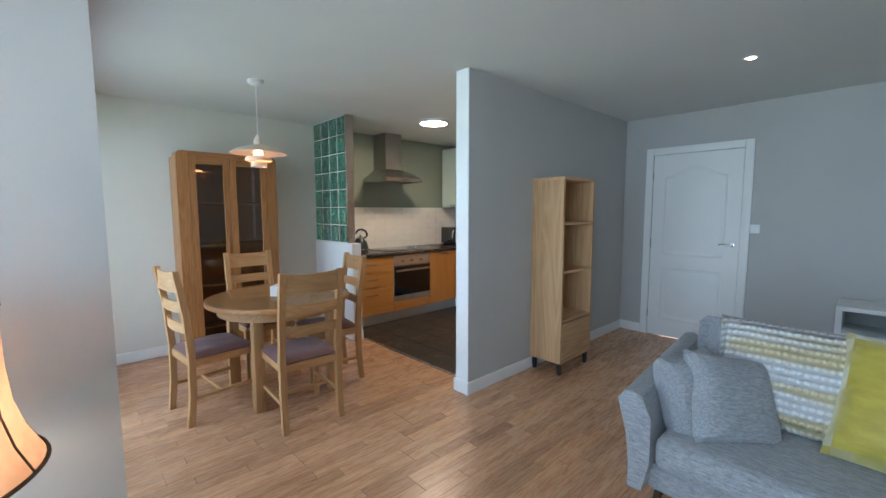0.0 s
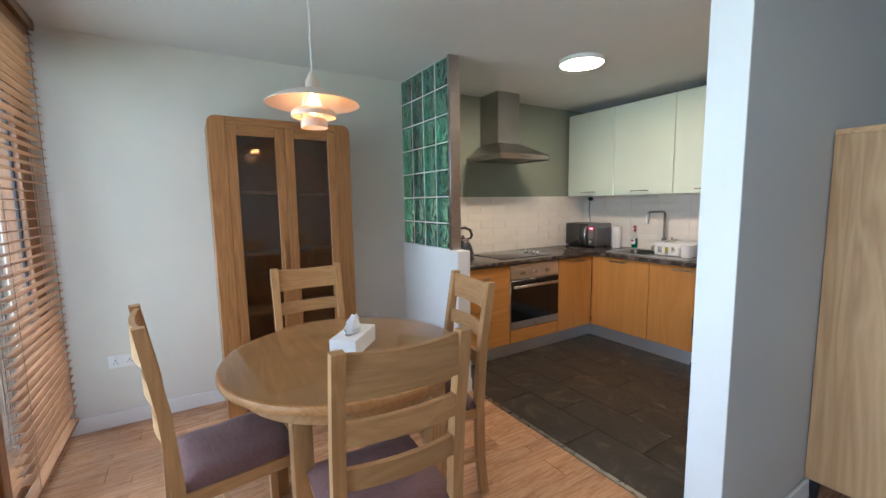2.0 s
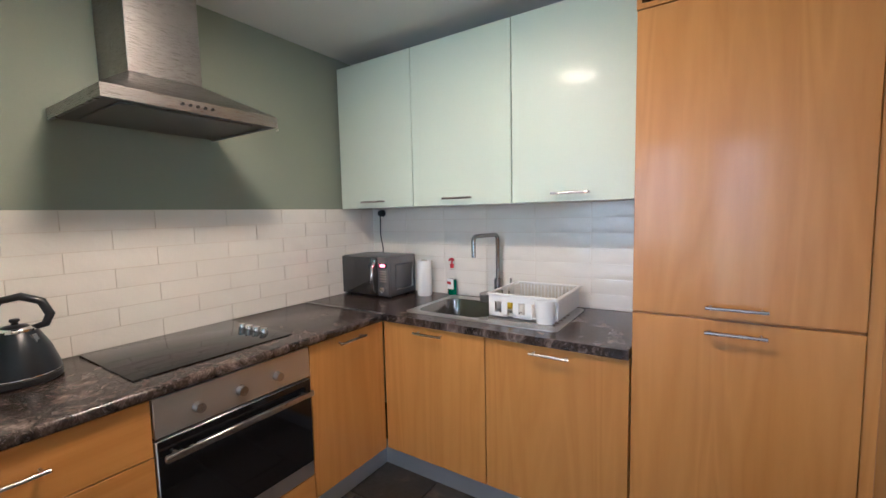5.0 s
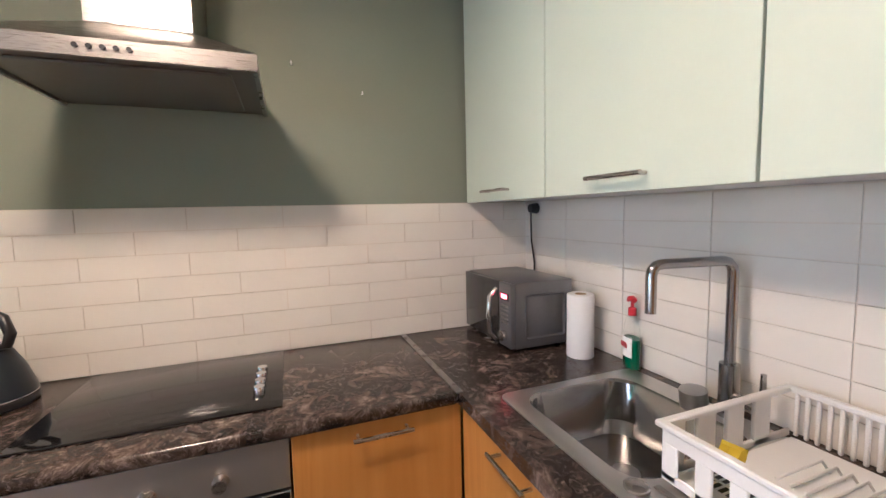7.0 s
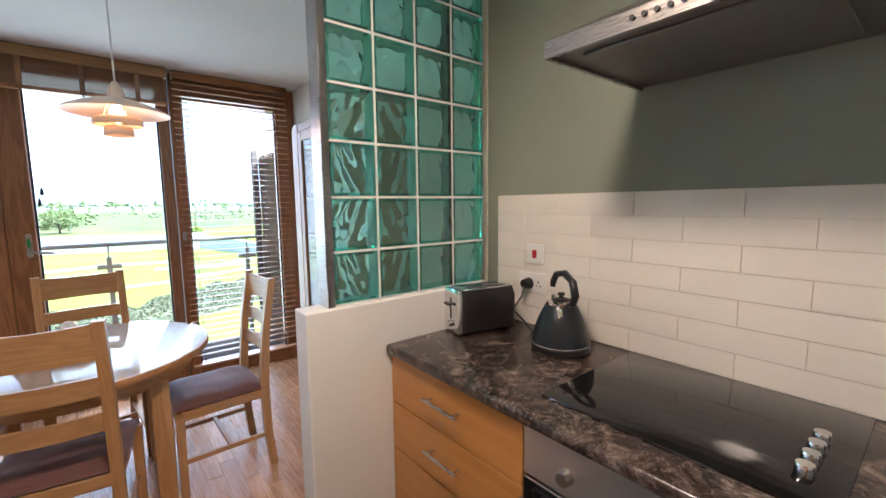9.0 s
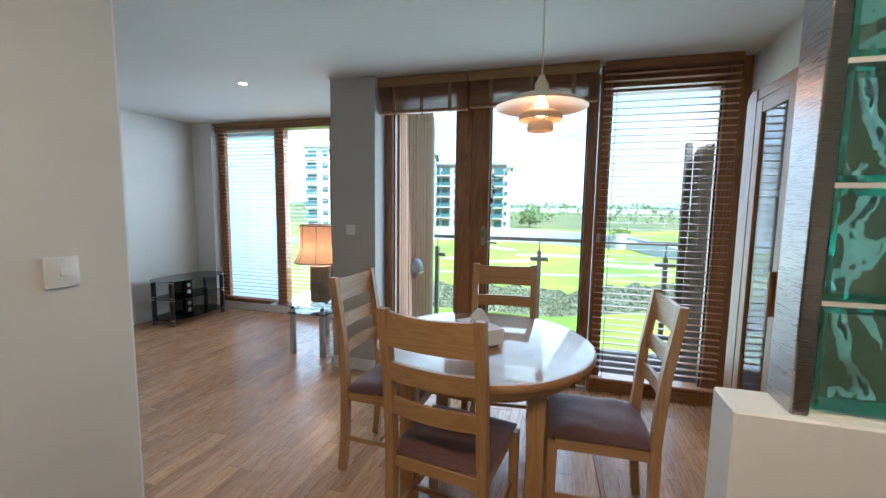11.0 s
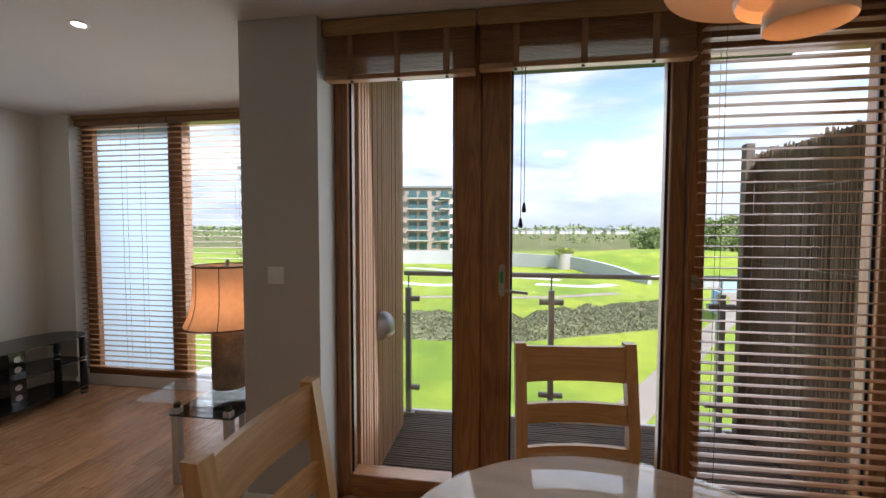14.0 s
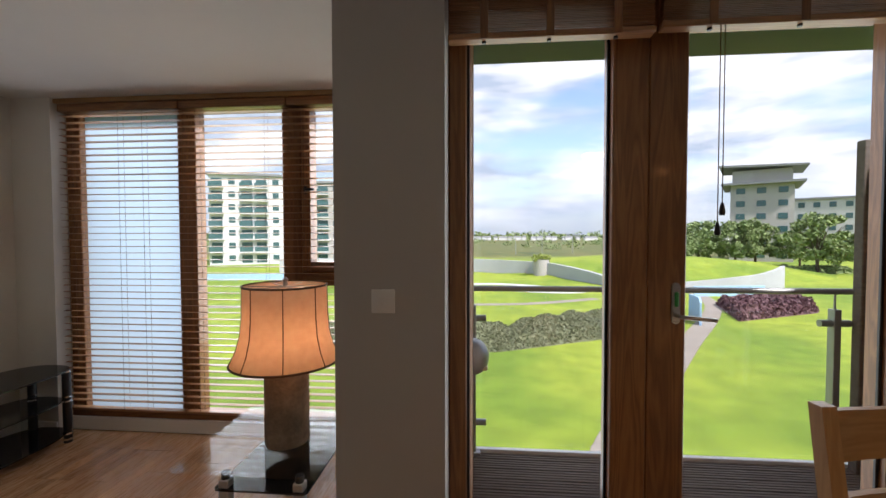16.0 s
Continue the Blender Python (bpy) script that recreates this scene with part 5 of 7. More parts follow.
def venetian(x0, x1, y, z0, z1, tilt, label, pitch=0.0475, cords=(0.15, 0.85)):
    """A lowered wooden venetian blind."""
    b = thing("venetian_blind", ((x0 + x1) / 2, y, z1), label, "blind", "lowered venetian blinds")
    w = x1 - x0
    part("head_rail", B((-w / 2, -0.035, -0.005), (w / 2, 0.035, 0.05), 0.003), M["frame_x"], b)
    mesh = slat_mesh(w)
    n = int((z1 - z0 - 0.04) / pitch)
    for k in range(n):
        piece("slat", mesh, b, pose(random.uniform(-0.001, 0.001), 0, -0.03 - k * pitch, tilt + random.uniform(-1.5, 1.5), 0, 0))
    part("bottom_rail", B((-w / 2, -0.026, z0 - z1), (w / 2, 0.026, z0 - z1 + 0.018), 0.004), M["slat"], b)
    for u in cords:
        for dy in (-0.024, 0.024):
            part("ladder_cord", cyl(bmesh.new(), (-w / 2 + u * w, dy, 0), (-w / 2 + u * w, dy, z0 - z1), 0.0012, n=5), M["cord"], b)
    return b


def raised(x0, x1, y, z0, z1, label):
    """A venetian blind drawn up into a stack under its valance."""
    b = thing("raised_blind", ((x0 + x1) / 2, y, z1), label, "blind", "raised venetian blinds")
    w = x1 - x0
    part("head_rail", B((-w / 2, -0.03, -0.065), (w / 2, 0.03, 0), 0.003), M["frame_x"], b)
    part("valance", B((-w / 2 - 0.005, 0.03, -0.075), (w / 2 + 0.005, 0.042, 0.0), 0.003), M["valance"], b)
    mesh = slat_mesh(w - 0.01)
    n = int((z1 - z0 - 0.09) / 0.0062)
    for k in range(n):
        piece("slat", mesh, b, pose(random.uniform(-0.002, 0.002), random.uniform(-0.002, 0.002), -0.07 - k * 0.0062))
    part("bottom_rail", B((-w / 2, -0.027, z0 - z1), (w / 2, 0.027, z0 - z1 + 0.024), 0.005), M["slat"], b)
    for u in (0.18, 0.5, 0.82):
        part("ladder_tape", B((-w / 2 + u * w - 0.014, 0.026, z0 - z1), (-w / 2 + u * w + 0.014, 0.029, -0.07)), M["frame_z"], b)
        part("cord_button", cyl(bmesh.new(), (-w / 2 + u * w, 0, z0 - z1 - 0.008), (-w / 2 + u * w, 0, z0 - z1), 0.008, n=10), M["black"], b)
    return b


M["cord"] = plain("dark_cord", (0.12, 0.07, 0.04), 0.8)
M["valance"] = wood("valance_wood", (0.42, 0.25, 0.1), (0.27, 0.15, 0.06), "x", 0.4, 9)
random.seed(3)
raised(-2.635, -1.9, 0.16, 2.165, H - 0.005, "brown wooden blind drawn up above the balcony door")
rb = raised(-3.585, -2.655, 0.16, 2.18, H - 0.005, "brown wooden blind drawn up with two hanging cords")
for x, z in ((0.27, -0.95), (0.255, -0.88)):
    part("pull_cord", cyl(bmesh.new(), (x, 0.02, -0.25), (x, 0.02, z), 0.0018, n=6), M["cord"], rb)
    part("tassel", lathe(bmesh.new(), [(0.004, z), (0.007, z - 0.01), (0.011, z - 0.035), (0.008, z - 0.045)], (x, 0.02, 0), 10), M["black"], rb)
venetian(-4.47, -3.63, 0.13, 0.13, H - 0.055, 2, "brown wooden venetian blind lowered over the fixed pane", cords=(0.1, 0.9))
venetian(0.105, 1.03, LY + 0.085, 0.17, H - 0.09, 3, "brown wooden venetian blind lowered over the obscure pane", cords=(0.3, 0.5, 0.94))
venetian(-0.685, 0.095, LY + 0.085, 0.17, H - 0.09, 3, "brown wooden venetian blind lowered over the living room window", cords=(0.2, 0.85))
venetian(-1.455, -0.695, LY + 0.085, 0.17, H - 0.09, 3, "brown wooden venetian blind lowered over the casement", cords=(0.15, 0.85))
structure("pelmet", B((PX1 + 0.002, LY + 0.045, H - 0.035), (1.05, LY + 0.13, H - 0.002), 0.003), M["valance"], "pale wooden rail above the living room blinds")

lv = thing("lever_handle", (-2.765, 0.066, 1.19), "brushed steel lever handle with a green thumb turn", "handle")
part("plate", loft(bmesh.new(), [[(x, y, z) for x, z in [(0.016 * math.cos(a), 0.02 * math.sin(a) + (0.06 if math.sin(a) > 0 else -0.06)) for a in [2 * math.pi * k / 20 for k in range(20)]]] for y in (0, 0.008)]), M["steel"], lv)
part("thumb_turn", B((-0.008, 0.008, -0.012), (0.008, 0.016, 0.045), 0.004), plain("green_plastic", (0.02, 0.3, 0.06), 0.4), lv, "green thumb turn")
part("lever", tube(bmesh.new(), [(0, 0.006, -0.045), (0, 0.045, -0.045), (-0.02, 0.05, -0.046), (-0.125, 0.05, -0.055)], 0.008, 10), M["steel"], lv)
lt = thing("door_latch", (-3.645, 0.072, 1.2), "small steel latch on the balcony door frame", "latch")
part("plate", B((-0.013, 0, -0.035), (0.013, 0.006, 0.035), 0.004), M["steel"], lt)
part("turn", cyl(bmesh.new(), (0, 0.006, 0), (0, 0.03, 0), 0.014, n=16), M["steel"], lt)
ws = thing("window_stay", (-0.8, LY + 0.055, 1.78), "black casement handle on the living room window", "handle")
part("stay", boxes(((-0.012, 0, -0.03), (0.012, 0.006, 0.03)), ((-0.008, 0.006, -0.01), (0.008, 0.03, 0.01)), ((-0.07, 0.02, -0.01), (0.0, 0.032, 0.008)), r=0.002), M["black"], ws)

# ---- living room ----
dr_ = thing("door_1", (0, 0, 0), "white four-panel door with an arched top panel, closed", "door")
tagged(dr_, kind="structure")
leaf = part("leaf", B((DX0 + 0.004, DY - 0.005, 0.006), (DX1 - 0.004, DY + 0.035, DTOP - 0.004), 0.002), M["white"], dr_)
def panel_ring(x0, x1, z0, z1, arch, y):
    top = []
    for k in range(13):
        u = k / 12
        s = math.sin(math.pi * u) if arch else 0
        top.append((x1 + (x0 - x1) * u, y, z1 + arch * (s ** 2)))
    return [(x0, y, z0), (x1, y, z0)] + top
for x0, x1, z0, z1, arch in ((DX0 + 0.13, DX1 - 0.13, 0.93, 1.78, 0.11), (DX0 + 0.13, DX1 - 0.13, 0.2, 0.8, 0.0)):
    secs = []
    for inset, y in ((0.0, DY - 0.0055), (0.008, DY - 0.012), (0.022, DY - 0.012), (0.034, DY - 0.0065), (0.05, DY - 0.0065), (0.075, DY - 0.0125)):
        secs.append(panel_ring(x0 + inset, x1 - inset, z0 + inset, z1 - inset, arch, y))
    part("raised_panel", loft(bmesh.new(), secs), M["white"], leaf)
for lo, hi in (((DX0 - 0.075, 0), (DX0, DTOP + 0.075)), ((DX1, 0), (DX1 + 0.075, DTOP + 0.075)), ((DX0, DTOP), (DX1, DTOP + 0.075))):
    part("architrave", B((lo[0], DY - 0.022, lo[1]), (hi[0], DY, hi[1]), 0.006, 2), M["white"], dr_)
for z in (0.25, 1.05, 1.8):
    part("hinge", cyl(bmesh.new(), (DX0 + 0.002, DY - 0.012, z - 0.045), (DX0 + 0.002, DY - 0.012, z + 0.045), 0.007, n=10), M["steel"], dr_)
part("door_handle", tube(bmesh.new(), [(DX1 - 0.06, DY - 0.005, 1.07), (DX1 - 0.06, DY - 0.05, 1.07), (DX1 - 0.08, DY - 0.055, 1.072), (DX1 - 0.13, DY - 0.055, 1.08), (DX1 - 0.17, DY - 0.05, 1.07)], [0.012, 0.009, 0.009, 0.008, 0.006], 10), M["chrome"], dr_, "chrome lever handle")
part("rose", cyl(bmesh.new(), (DX1 - 0.06, DY - 0.005, 1.07), (DX1 - 0.06, DY - 0.013, 1.07), 0.025, n=20), M["chrome"], dr_)
wall_plate("light_switch", (-0.645, DY, 1.24), 0, 0.086, 0.086, "white light switch beside the white door")

bk = thing("bookcase", (0, 0, 0), "tall knotty oak bookcase with open shelves and a drawer", "bookcase")
QX0, QX1, QY0, QY1, QZ0, QZ1 = DIV1 + 0.004, -1.6, 3.18, 3.7, 0.11, 1.7
part("side_panel", B((QX0, QY0, QZ0), (QX1, QY0 + 0.024, QZ1 - 0.024), 0.002), M["pale_z"], bk)
part("side_panel", B((QX0, QY1 - 0.024, QZ0), (QX1, QY1, QZ1 - 0.024), 0.002), M["pale_z"], bk)
part("top", B((QX0, QY0, QZ1 - 0.024), (QX1, QY1, QZ1), 0.002), M["pale_y"], bk)
part("back_panel", B((QX0, QY0 + 0.024, QZ0), (QX0 + 0.01, QY1 - 0.024, QZ1 - 0.024)), M["pale_z"], bk)
for z in (1.3, 0.885, 0.465, QZ0):
    part("shelf", B((QX0 + 0.01, QY0 + 0.024, z), (QX1 - 0.003, QY1 - 0.024, z + 0.022), 0.002), M["pale_y"], bk)
part("drawer", B((QX0 + 0.1, QY0 + 0.027, QZ0 + 0.03), (QX1 + 0.001, QY1 - 0.027, 0.455), 0.002), M["pale_y"], bk)
for x in (QX0 + 0.03, QX1 - 0.03):
    for y in (QY0 + 0.035, QY1 - 0.035):
        part("leg", loft(bmesh.new(), [[(x - 0.012, y - 0.012, 0), (x + 0.012, y - 0.012, 0), (x + 0.012, y + 0.012, 0), (x - 0.012, y + 0.012, 0)], [(x - 0.018, y - 0.018, QZ0), (x + 0.018, y - 0.018, QZ0), (x + 0.018, y + 0.018, QZ0), (x - 0.018, y + 0.018, QZ0)]]), M["black"], bk)

# corner sofa with chaise
sf = thing("corner_sofa", (0, 0, 0), "grey flecked fabric sofa with a chaise and tapered legs", "sofa")
part("base", B((-0.47, 2.04, 0.15), (1.16, 2.99, 0.27), 0.025, 3), M["sofa"], sf)
part("base", B((0.32, 1.47, 0.15), (1.15, 2.04, 0.27), 0.025, 3), M["sofa"], sf)
sec = []
for y, zt, xo in ((1.98, 0.56, -0.57), (2.01, 0.6, -0.6), (2.51, 0.63, -0.62), (2.93, 0.68, -0.62), (2.98, 0.64, -0.59)):
    sec.append([(-0.47, y, 0.16), (-0.44, y, 0.3), (xo + 0.13, y, zt - 0.05), (xo + 0.11, y, zt - 0.015), (xo + 0.07, y, zt), (xo + 0.03, y, zt - 0.01), (xo, y, zt - 0.05), (xo + 0.04, y, 0.4), (-0.53, y, 0.16)])
part("arm", loft(bmesh.new(), sec), M["sofa"], sf)
bm = bmesh.new()
sec = []
for x in (-0.5, -0.48, 0.3, 1.1, 1.16):
    d = 0.02 if x in (-0.5, 1.16) else 0.0
    sec.append([(x, 2.76 + d, 0.27), (x, 2.83 + d, 0.76 - d), (x, 2.86, 0.795 - d), (x, 2.95, 0.795 - d), (x, 2.99 - d, 0.75 - d), (x, 2.98 - d, 0.16)])
part("backrest", loft(bm, sec), M["sofa"], sf)
part("seat_cushion", B((-0.43, 1.99, 0.275), (0.345, 2.75, 0.43), 0.045, 4), M["sofa"], sf)
part("seat_cushion", B((0.355, 1.45, 0.275), (1.15, 2.75, 0.43), 0.045, 4), M["sofa"], sf)
part("back_cushion", puff(bmesh.new(), (0.8, 0.45, 0.16), 0.03, 12, pose(-0.02, 2.69, 0.62, 78, 0, 0)), M["sofa"], sf)
part("back_cushion", puff(bmesh.new(), (0.8, 0.45, 0.16), 0.03, 12, pose(0.77, 2.69, 0.62, 78, 0, 0)), M["sofa"], sf)
for x, y, dx, dy in ((-0.43, 2.14, -1, -1), (-0.43, 2.91, -1, 1), (1.1, 2.91, 1, 1), (0.39, 1.55, -1, -1), (1.08, 1.55, 1, -1)):
    part("leg", cyl(bmesh.new(), (x + dx * 0.03, y + dy * 0.03, 0), (x, y, 0.16), 0.012, 0.024, 14), plain("dark_wood_leg", (0.03, 0.018, 0.012), 0.4), sf, "dark tapered wooden leg")
def cushion(name, label, mat, size, bulge, m):
    c = thing(name, (0, 0, 0), label, "cushion", "cushions on the sofa")
    part("cover", puff(bmesh.new(), size, bulge, 16, None, 0.05), M[mat], c)
    c.matrix_basis = m
    return c
cushion("cushion", "grey flecked cushion leaning on the sofa arm", "sofa", (0.38, 0.38, 0.1), 0.045, pose(-0.37, 2.3, 0.555, 72, 0, 74))
cushion("cushion", "second grey cushion lying against the first", "sofa", (0.4, 0.4, 0.1), 0.045, pose(-0.225, 2.31, 0.57, 62, 10, 52))
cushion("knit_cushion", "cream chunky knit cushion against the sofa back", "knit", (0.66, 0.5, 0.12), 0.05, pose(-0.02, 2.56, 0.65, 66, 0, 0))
cushion("velvet_cushion", "mustard yellow velvet cushion against the sofa back", "velvet", (0.52, 0.52, 0.14), 0.06, pose(0.36, 2.44, 0.66, 64, 2, -6))

# white media unit behind the sofa
mu = thing("media_unit", (0, 0, 0), "low white cabinet with smoked glass doors by the wall", "cabinet")
part("carcass", boxes(((-0.01, 4.6, 0.63), (1.2, DY - 0.02, 0.665)), ((-0.01, 4.6, 0.05), (0.03, DY - 0.02, 0.63)), ((1.16, 4.6, 0.05), (1.2, DY - 0.02, 0.63)), ((0.03, 4.6, 0.05), (1.16, DY - 0.02, 0.09)), ((0.03, 4.6, 0.42), (1.16, DY - 0.02, 0.455)), r=0.002), M["whiteplastic"], mu)
part("back_panel", B((0.03, DY - 0.035, 0.09), (1.16, DY - 0.022, 0.63)), M["grey"], mu)
part("glass_door", B((0.035, 4.602, 0.46), (0.6, 4.608, 0.625)), M["tableglass"], mu)
part("glass_door", B((0.605, 4.602, 0.46), (1.155, 4.608, 0.625)), M["tableglass"], mu)
for x in (0.05, 1.14):
    for y in (4.64, 4.98):
        part("foot", cyl(bmesh.new(), (x, y, 0), (x, y, 0.05), 0.02, n=12), M["steel"], mu)

# radiator cover
rc = thing("radiator_cover", (EX, 0, 0), "white radiator cover with close upright slats", "radiator cover")
part("frame", boxes(((-0.075, 0.12, 0), (-0.055, 0.2, 0.69)), ((-0.075, 1.37, 0), (-0.055, 1.45, 0.69)), ((-0.075, 0.2, 0.62), (-0.055, 1.37, 0.69)), ((-0.075, 0.2, 0.0), (-0.055, 1.37, 0.06)), r=0.002), M["white"], rc)
part("top", B((-0.085, 0.11, 0.69), (0, 1.46, 0.71), 0.004), M["white"], rc)
part("side", B((-0.055, 0.12, 0), (0, 0.14, 0.69)), M["white"], rc)
part("side", B((-0.055, 1.43, 0), (0, 1.45, 0.69)), M["white"], rc)
# added grey sheet whose colour stands in for shade between the slats
part("backing", B((-0.045, 0.2, 0.06), (-0.035, 1.37, 0.62)), plain("shadow_backing", (0.28, 0.28, 0.28), 0.8), rc)
sm = mesh_of("slat", B((-0.012, -0.0065, 0), (0.0, 0.0065, 0.56), 0.002), M["white"])
for k in range(52):
    piece("slat", sm, rc, pose(-0.058, 0.212 + k * 0.0226, 0.06))

# tv stand
tv = thing("tv_stand", (1.03, -0.56, 0), "black glass television stand with three shelves", "tv stand")
def oval_shelf(z, sx, sy, t=0.008):
    pts = []
    for k in range(36):
        a = 2 * math.pi * k / 36
        cx, cy = math.cos(a), math.sin(a)
        pts.append((sx * math.copysign(abs(cx) ** 0.75, cx), sy * math.copysign(abs(cy) ** 0.6, cy)))
    return loft(bmesh.new(), [[(x, y, z) for x, y in pts], [(x, y, z + t) for x, y in pts]])
for z, s in ((0.515, 1.0), (0.3, 0.9), (0.07, 0.95)):
    part("shelf", oval_shelf(z, 0.23 * s, 0.43 * s), M["blackglass"], tv)
for y in (-0.36, 0.36):
    for x in (-0.15, 0.12):
        part("leg", cyl(bmesh.new(), (x, y, 0), (x, y, 0.515), 0.026, n=18), M["black"], tv)
        for z in (0.02, 0.06, 0.29, 0.32, 0.5):
            part("collar", cyl(bmesh.new(), (x, y, z), (x, y, z + 0.012), 0.0275, n=18), M["chrome"], tv)
part("centre_column", B((-0.12, 0.05, 0.078), (0.1, 0.16, 0.515), 0.003), M["blackglass"], tv)
for z in (0.14, 0.22, 0.36, 0.44):
    part("disc", cyl(bmesh.new(), (-0.1225, 0.105, z), (-0.12, 0.105, z), 0.024, n=18), M["steel"], tv)

# lamp table and lamp
st = thing("glass_side_table", (-1.12, -0.19, 0), "clear glass side table with steel legs and a black lower shelf", "side table")
part("glass_top", loft(bmesh.new(), [rrect(-0.4, 0.4, -0.325, 0.325, 0.03, z) for z in (0.468, 0.478)]), M["tableglass"], st)
part("lower_shelf", loft(bmesh.new(), [rrect(-0.2, 0.2, -0.32, 0.32, 0.02, z) for z in (0.4, 0.408)]), M["blackglass"], st, "black glass shelf")
for x in (-0.16, 0.16):
    for y in (-0.29, 0.29):
        part("leg", B((x - 0.022, y - 0.022, 0), (x + 0.022, y + 0.022, 0.44), 0.004), M["aluplinth"], st)
        part("glass_pad", cyl(bmesh.new(), (x, y, 0.44), (x, y, 0.468), 0.018, n=14), M["black"], st)
lp = thing("table_lamp", (-1.105, -0.155, 0.478), "table lamp with a stone base and pleated linen shade, lit", "lamp")
part("base", lathe(bmesh.new(), [(0.098, 0), (0.1, 0.006), (0.1, 0.33), (0.096, 0.345), (0.05, 0.352)], n=40), M["stone"], lp, "rough brown stone column")
part("stem", cyl(bmesh.new(), (0, 0, 0.34), (0, 0, 0.42), 0.012, n=12), M["steel_d"], lp)
ribs = 8
prof = [(0.245, 0.385), (0.24, 0.395), (0.215, 0.45), (0.197, 0.52), (0.19, 0.6), (0.188, 0.7), (0.188, 0.745)]
bm = bmesh.new()
lathe(bm, prof + [(r - 0.003, z) for r, z in prof[::-1]], n=48, cap=False)
part("shade", bm, M["linen"], lp, "peach linen bell shade")
for k in range(ribs):
    a = 2 * math.pi * (k + 0.5) / ribs
    part("shade_seam", tube(bmesh.new(), [((r + 0.001) * math.cos(a), (r + 0.001) * math.sin(a), z) for r, z in prof], 0.0025, 6), M["cord"], lp)
for r, z in ((0.245, 0.387), (0.188, 0.743)):
    part("shade_trim", tube(bmesh.new(), [((r + 0.001) * math.cos(a), (r + 0.001) * math.sin(a), z) for a in [2 * math.pi * k / 48 for k in range(49)]], 0.005, 6), M["cord"], lp)
for k in range(4):
    a = math.pi * k / 4
    part("spider", tube(bmesh.new(), [(-0.186 * math.cos(a), -0.186 * math.sin(a), 0.735), (0.186 * math.cos(a), 0.186 * math.sin(a), 0.735)], 0.002, 6), M["steel_d"], lp)
part("finial", lathe(bmesh.new(), [(0.004, 0.73), (0.012, 0.745), (0.009, 0.76), (0.014, 0.77), (0.003, 0.782)], n=14), M["steel_d"], lp)
part("bulb", lathe(bmesh.new(), [(0.012, 0.42), (0.016, 0.45), (0.034, 0.5), (0.034, 0.525), (0.02, 0.55), (0.003, 0.556)], n=20), M["bulb_t"], lp, "lit warm bulb")

# downlights
for x, y in ((-0.695, 0.34), (0.92, 0.315), (-0.486, 3.63)):
    dl = thing("downlight", (x, y, H), "recessed white ceiling downlight, switched on", "downlight", "living room downlights")
    part("ring", lathe(bmesh.new(), [(0.043, 0.0), (0.043, -0.004), (0.03, -0.006), (0.027, -0.002)], n=28, cap=False), M["whiteplastic"], dl)
    part("lens", lathe(bmesh.new(), [(0.029, -0.001), (0.02, -0.0035), (0.002, -0.004)], n=24, cap=False), M["spot"], dl, "glowing warm lens")
# ---- balcony ----
G = -4.3
DKZ, BY = -0.13, -1.28
M["deck"] = wood("weathered_deck", (0.2, 0.17, 0.145), (0.1, 0.085, 0.075), "x", 0.75, 9)
M["clad"] = wood("cedar_cladding", (0.5, 0.275, 0.155), (0.31, 0.155, 0.085), "z", 0.7, 9)
M["reed"] = wood("dry_reed", (0.4, 0.32, 0.25), (0.19, 0.145, 0.11), "z", 0.9, 14)
M["alu"] = plain("grey_aluminium", (0.4, 0.41, 0.42), 0.45, metal=0.7, var=0.04)
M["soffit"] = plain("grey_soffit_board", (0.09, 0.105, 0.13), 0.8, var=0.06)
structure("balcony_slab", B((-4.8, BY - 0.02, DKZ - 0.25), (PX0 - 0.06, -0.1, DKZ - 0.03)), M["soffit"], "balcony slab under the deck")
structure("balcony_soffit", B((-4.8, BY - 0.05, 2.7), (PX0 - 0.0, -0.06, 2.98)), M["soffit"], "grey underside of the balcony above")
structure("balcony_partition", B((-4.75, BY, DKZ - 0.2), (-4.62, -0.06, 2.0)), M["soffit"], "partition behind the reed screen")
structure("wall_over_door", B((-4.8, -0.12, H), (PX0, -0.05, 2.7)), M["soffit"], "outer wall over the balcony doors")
dk = thing("balcony_deck", (0, 0, 0), "weathered grooved timber balcony decking", "decking")
bm = bmesh.new()
for j in range(4):
    box(bm, (-1.32, -0.052 + j * 0.028, 0), (1.32, -0.032 + j * 0.028, 0.025), 0.003)
box(bm, (-1.32, -0.055, -0.02), (1.32, 0.055, 0.0))
dmesh = mesh_of("deck_board", bm, M["deck"])
for k in range(10):
    piece("deck_board", dmesh, dk, pose(-3.26, -0.17 - k * 0.118, DKZ - 0.02))
part("edge_trim", B((-4.6, BY - 0.01, DKZ - 0.12), (-1.935, BY + 0.03, DKZ + 0.03), 0.004), M["whiteplastic"], dk, "white deck edge")

cw = thing("timber_cladding", (-1.958, 0, 0), "upright cedar cladding boards on the balcony wall", "cladding")
cmesh = mesh_of("board", B((-0.022, -0.019, DKZ), (0.0, 0.019, 2.7), 0.003), M["clad"])
for k in range(21):
    piece("board", cmesh, cw, pose(random.uniform(-0.002, 0.002), -0.09 - k * 0.047, 0))
structure("wall_cladding_backing", B((-1.957, -1.06, DKZ), (PX0 - 0.002, -0.055, 2.7)), M["cord"], "dark backing behind the cladding")

